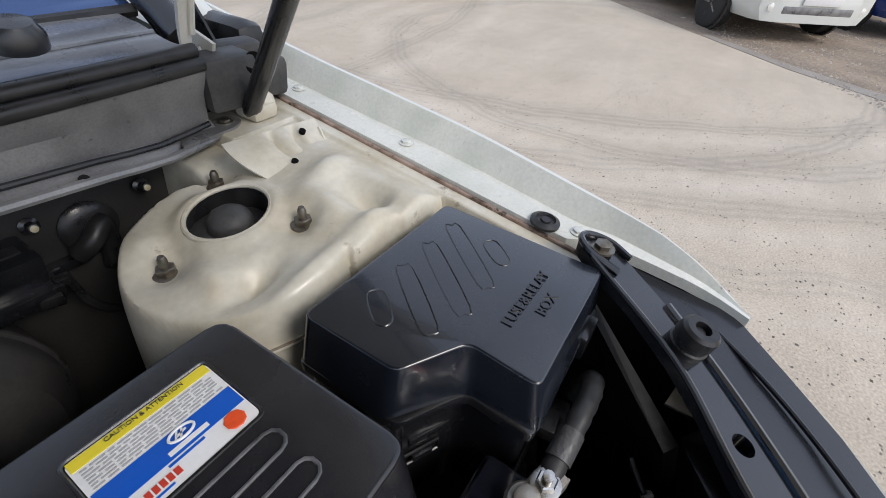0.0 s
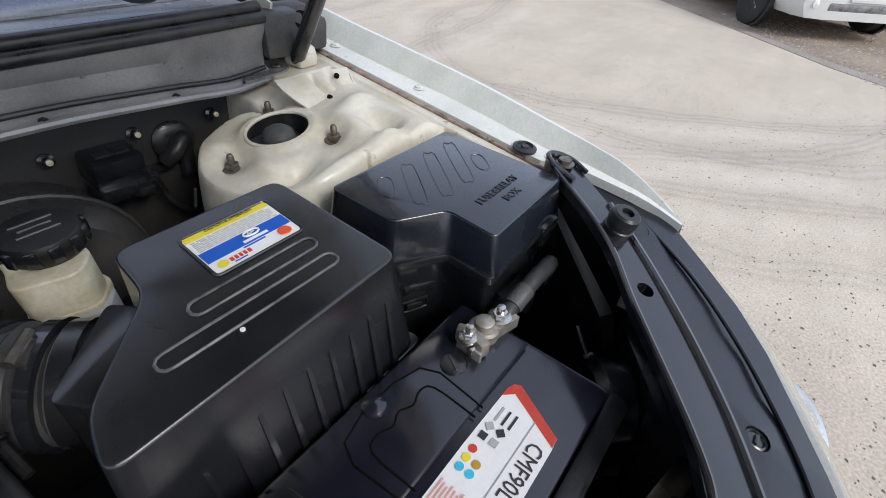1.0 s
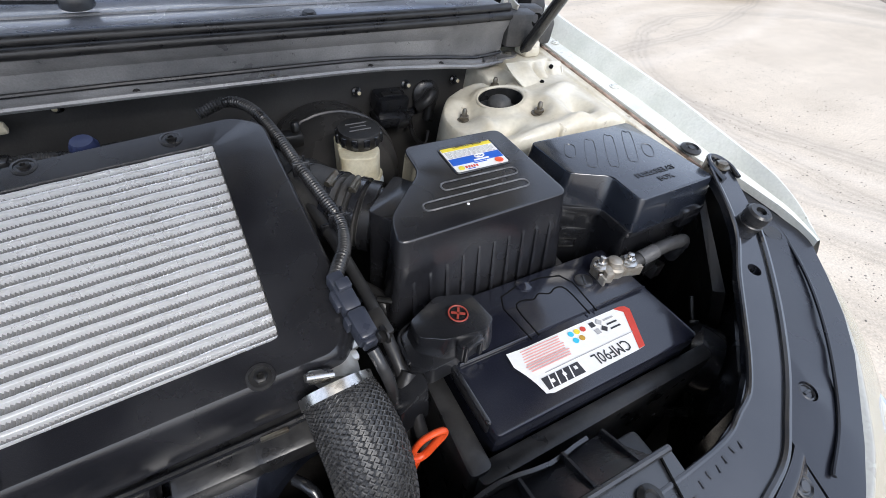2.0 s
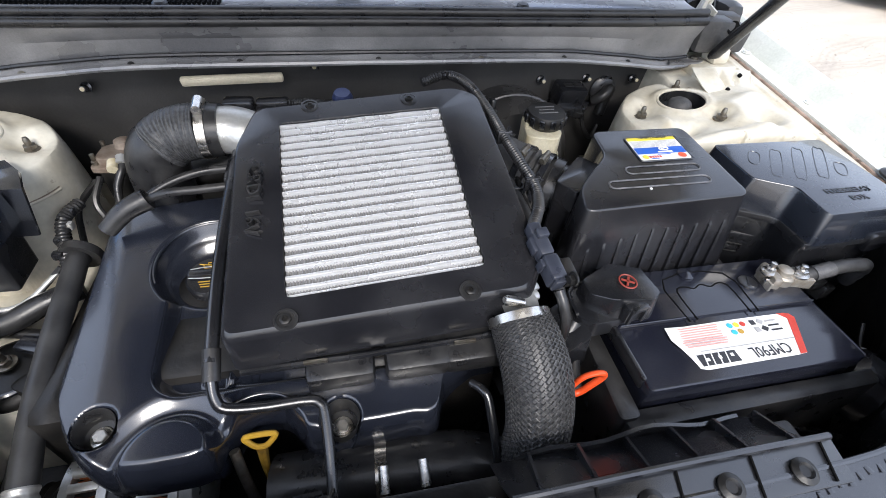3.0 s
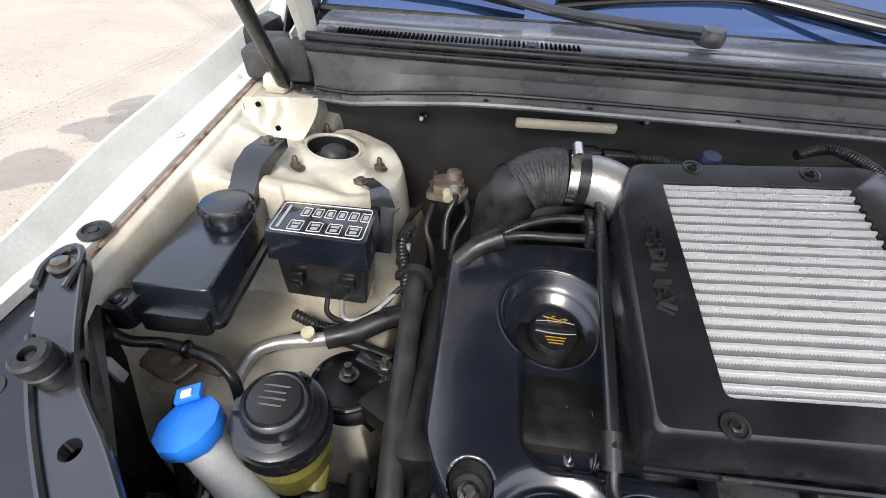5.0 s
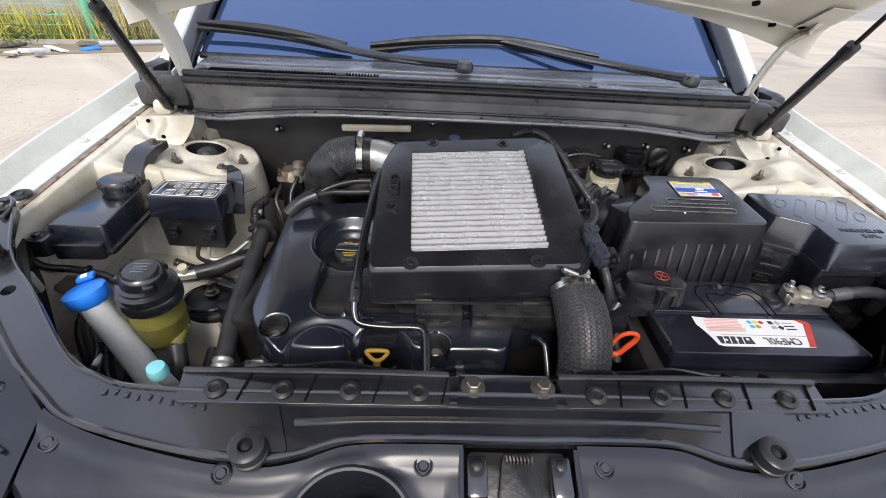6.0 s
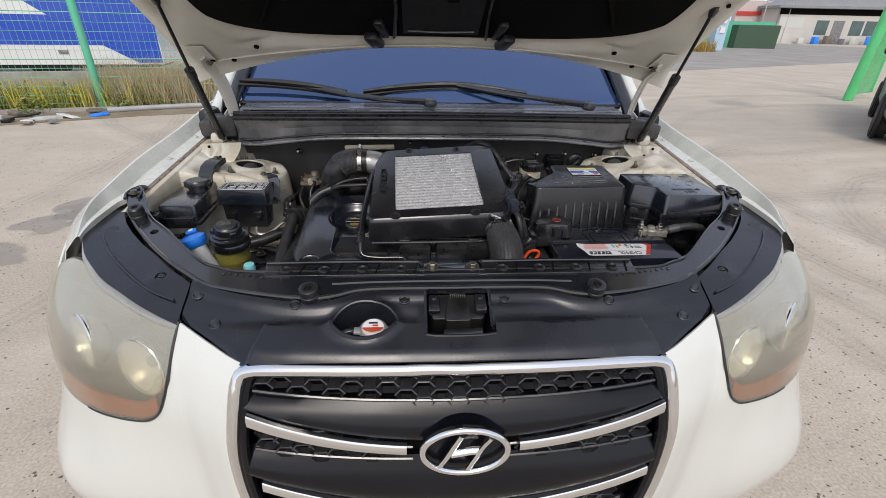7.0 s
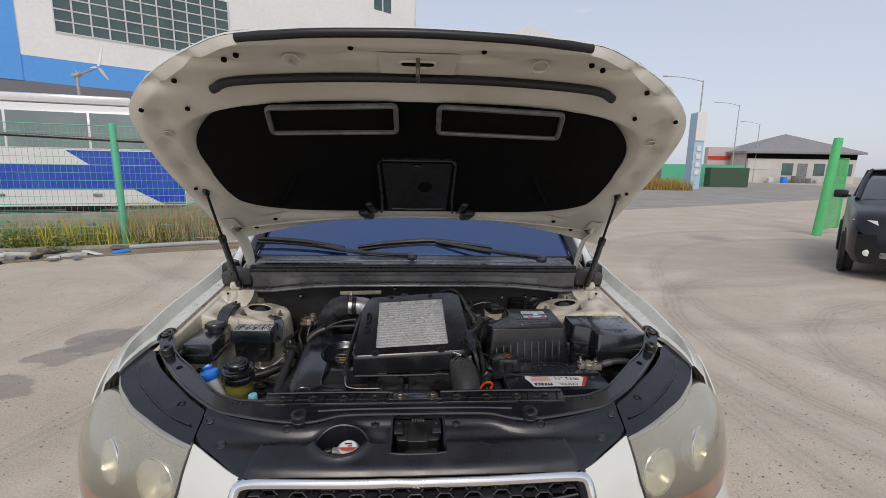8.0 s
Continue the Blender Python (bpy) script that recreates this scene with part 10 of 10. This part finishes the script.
wall_panel(along(0.15), along(0.60), 0, 21.1, CLAD, "front_wall", mid_b)
wall_panel(spot(71, 6.67), along(0.15), 0, 20.9, CLAD, "corner_wall", mid_b)
wall_panel(along(0.60), along(0.74), 0, 20.2, CLAD, "stepped_wall", mid_b)
wall_panel(along(0.74), along(0.93), 0, 17.4, CLAD, "stepped_wall", mid_b)
for i in range(8):
    off = Vector((0.06, -0.06))
    wall_panel(along(0.173 + 0.0195 * i) + off, along(0.187 + 0.0195 * i) + off, 18.65 + 0.1 * (i % 2), 19.9, GREYC if i < 5 else SKYBLUE, "sign_bar", mid_b, "", 0.1)
for f, z_ in ((0.40, 19.2), (0.47, 19.0), (0.54, 18.6), (0.63, 18.4), (0.68, 17.9), (0.78, 15.6), (0.85, 15.4)):
    off = Vector((0.1, -0.1))
    for k in range(3):
        wall_panel(along(f + 0.012 * k) + off, along(f + 0.012 * k + 0.009) + off, z_ - 0.6, z_ + 0.4, PANE, "window", mid_b, "", 0.1)

hut = thing("site_office", (*spot(64, 50), 0), "low cream building with a shallow grey hipped roof", "building")
ha, hb = Vector(spot(85, 56.4)), Vector(spot(85, 76.9))
CREAMW = mat("cream_render", (0.58, 0.56, 0.52), 0.8, second=(0.48, 0.46, 0.43), scale=0.6, amount=0.6)
ROOF = mat("grey_roof_sheet", (0.24, 0.24, 0.245), 0.6, second=(0.30, 0.30, 0.30), scale=0.5, amount=0.6, fine=8, grain=0.05)
wall_panel(ha, hb, 0, 5.4, CREAMW, "front_wall", hut, "", 0.3)
hn = Vector((-(hb - ha).y, (hb - ha).x)).normalized()
wall_panel(ha + hn * 10, ha, 0, 5.4, CREAMW, "side_wall", hut, "", 0.3)
apex = (ha + hb) / 2 + hn * 5.0
eave = [ha - (hb - ha).normalized() * 0.9 - hn * 1.0, hb + (hb - ha).normalized() * 0.9 - hn * 1.0, hb + (hb - ha).normalized() * 0.9 + hn * 10, ha - (hb - ha).normalized() * 0.9 + hn * 10]
bm = bmesh.new()
ev = [bm.verts.new((p.x, p.y, 5.7)) for p in eave]
el = [bm.verts.new((p.x, p.y, 5.35)) for p in eave]
ap = bm.verts.new((apex.x, apex.y, 9.3))
for i in range(4):
    bm.faces.new((ev[i], ev[(i + 1) % 4], ap))
    bm.faces.new((el[i], el[(i + 1) % 4], ev[(i + 1) % 4], ev[i]))
bm.faces.new(el[::-1])
part("roof", bm, ROOF, hut, "shallow grey roof", 10)
# The roof overhang's shadow, drawn as a black band along the wall top.
wall_panel(ha - hn * 0.05, hb - hn * 0.05, 4.4, 5.3, FELT, "eave_shadow_band", hut, "shadow under the eaves drawn as a dark band", 0.04)
for f, w_, z0, z1, m_ in ((0.02, 0.20, 2.4, 4.0, WASHER), (0.33, 0.10, 1.4, 3.6, PANE), (0.47, 0.09, 0.0, 3.6, MATTE), (0.62, 0.10, 1.4, 3.6, PANE), (0.74, 0.12, 1.4, 3.6, PANE), (0.88, 0.09, 1.4, 3.6, PANE)):
    a, b = ha.lerp(hb, f), ha.lerp(hb, f + w_)
    wall_panel(a - hn * 0.06, b - hn * 0.06, z0, z1, m_, "window", hut, "", 0.08)
for k in range(7):
    c = ha.lerp(hb, 0.2 + 0.11 * k) - hn * (1.0 + 0.4 * (k % 2))
    crate = thing("stacked_crate", (c.x, c.y, 0), "small crates and furniture by the office wall", "crate", "crates by the office")
    part("crate", box((c.x, c.y, 0.45 + 0.1 * (k % 3)), (0.9, 0.7, 0.9 + 0.2 * (k % 3)), 0.05, (0, 0, 11 * k)), (WASHER, BLUE, RUSTY, GREYC)[k % 4], crate)
for name, d, xa, xb, z0, z1, m_, lab, cat in (("green_container", 52, 30.6, 35.0, 0, 2.2, mat("dark_green_paint", (0.05, 0.10, 0.06), 0.6), "dark green container beside the office", "container"),
                                         ("pillar_sign", 44, 24.0, 24.9, 0, 7.2, mat("pale_blue_sign", (0.45, 0.62, 0.75), 0.5), "pale blue and white pillar sign", "sign"),
                                         ("striped_shed", 90, 52.0, 62.0, 0, 6.6, mat("red_white_cladding", (0.60, 0.50, 0.48), 0.6), "far white shed with red bands", "shed"),
                                         ("striped_shed", 90, 64.0, 70.0, 0, 8.2, CLAD, "far white shed with red bands", "shed"),
                                         ("green_hoarding", 56, 24.0, 37.0, 0, 2.6, GREEN, "green mesh hoarding far off", "hoarding"),
                                         ("red_stack", 50, 22.5, 24.0, 0, 3.2, RUSTY, "stack of rusty red goods", "stack")):
    t_ = thing(name, (*spot(d, (xa + xb) / 2), 0), lab, cat)
    wall_panel(spot(d, xa), spot(d, xb), z0, z1, m_, "wall", t_, "", 1.2)
    if name == "pillar_sign":
        wall_panel(spot(d - 0.1, xa), spot(d - 0.1, xb), 4.6, 7.25, WHITE, "upper_field", t_, "", 0.1)
        for k in range(4):
            wall_panel(spot(d - 0.1, xa + 0.25), spot(d - 0.1, xb - 0.25), 1.4 + 0.75 * k, 1.85 + 0.75 * k, WHITE, "sign_bar", t_, "", 0.1)
    if name == "striped_shed":
        for k in range(2):
            wall_panel(spot(d - 0.2, xa), spot(d - 0.2, xb), 2.6 + 1.7 * k, 3.2 + 1.7 * k, RED, "red_band", t_, "", 0.1)
blades("verge_straw", 3000, lambda: spot(40 + 6 * rnd.random(), 17.6 + 4.6 * rnd.random()), 1.0, 0.03, mat("ochre_straw", (0.42, 0.29, 0.08), 0.9, scale=1, amount=0.6), "patch of ochre dry grass far across the yard")
POLE = mat("galvanised_pole", (0.45, 0.46, 0.47), 0.5, 0.5, scale=3, amount=0.4)
for d, x, h, arm in ((30.0, -14.2, 9.6, 2.1), (50, 27.5, 11.2, -4.2), (75, 47.5, 12.4, -4.0), (85, 58.0, 10.6, -3.4), (60, 22.5, 15.0, 1.0)):
    px, py = spot(d, x)
    lamp = thing("street_lamp", (px, py, 0), "slim grey street lamp", "street lamp", "street lamps")
    part("pole", lathe([(0.09, 0), (0.06, h), (0, h + 0.02)], (px, py, 0), (0, 0, 1), 10), POLE, lamp)
    part("arm", tube([(px, py, h - 0.1), (px + arm * 0.5, py, h + 0.25), (px + arm, py, h + 0.35)], 0.035, 8), POLE, lamp)
    part("head", box((px + arm, py, h + 0.34), (0.5, 0.2, 0.1), 0.03), POLE, lamp)

gate = thing("gate_post", (*spot(11.6, 9.75), 0), "stout bright green gate post, scuffed and leaning", "gate post")
gx, gy_ = spot(11.6, 9.75)
part("post", lathe([(0.105, 0), (0.10, 2.40), (0.09, 2.47), (0.0, 2.49)], (gx, gy_, 0), (0.075, 0, 1), 20), GATE, gate)
part("stay", tube([(gx - 0.02, gy_, 0.02), (gx + 0.10, gy_ + 0.05, 0.8), (gx + 0.2, gy_ + 0.1, 1.9)], 0.05, 10), GATE, gate)
leaf = thing("mesh_gate", (gx + 0.9, gy_ + 0.3, 0), "green mesh gate leaf standing open", "gate")
lx0, ly0, lx1, ly1 = gx + 0.28, gy_ + 0.06, gx + 1.15, gy_ + 0.62
part("frame", tube([(lx0 - 0.10, ly0, 0.15), (lx0, ly0, 1.98), (lx1, ly1, 1.98), (lx1, ly1, 0.15)], 0.03, 8, 1, closed=True), GATE, leaf)
for k in range(20):
    t = k / 19
    part("gate_wire", tube([(lx0 - 0.08 + (lx1 - lx0 + 0.08) * t, ly0 + (ly1 - ly0) * t, 0.15), (lx0 + (lx1 - lx0) * t, ly0 + (ly1 - ly0) * t, 1.98)], 0.006, 5, 1), GATE, leaf)
for k in range(12):
    z = 0.25 + 0.15 * k
    part("gate_wire", tube([(lx0 - 0.06, ly0, z), (lx1, ly1, z)], 0.006, 5, 1), GATE, leaf)

tx, ty = spot(24.5, -19.0)
turbine = thing("small_wind_turbine", (tx, ty, 0), "small white three-bladed wind turbine on a grey pole", "wind turbine")
part("pole", lathe([(0.10, 0), (0.07, 6.25), (0, 6.3)], (tx, ty, 0), (0, 0, 1), 12), POLE, turbine)
part("nacelle", join(tube([(tx - 0.18, ty, 5.98), (tx + 0.20, ty, 6.10)], 0.13, 12, 1), tube([(tx + 0.2, ty, 6.10), (tx + 1.15, ty - 0.1, 6.42)], 0.05, 10, 1)), POLE, turbine)
for a, r1 in ((72, 1.05), (192, 0.45), (312, 0.75)):
    d = Vector((math.cos(math.radians(a)) * 0.5, 0.6 * math.cos(math.radians(a)), math.sin(math.radians(a))))
    part("blade", loft([[Vector((tx + 1.18, ty - 0.12, 6.44)) + d * r + Vector((0, sy * 0.02, 0)) + Vector((-d.z, 0, d.x)) * sw * w for sw, sy in ((-1, -1), (1, -1), (1, 1), (-1, 1))] for r, w in ((0.05, 0.05), (0.4 * r1, 0.09), (r1, 0.025))]), WHITE, turbine)
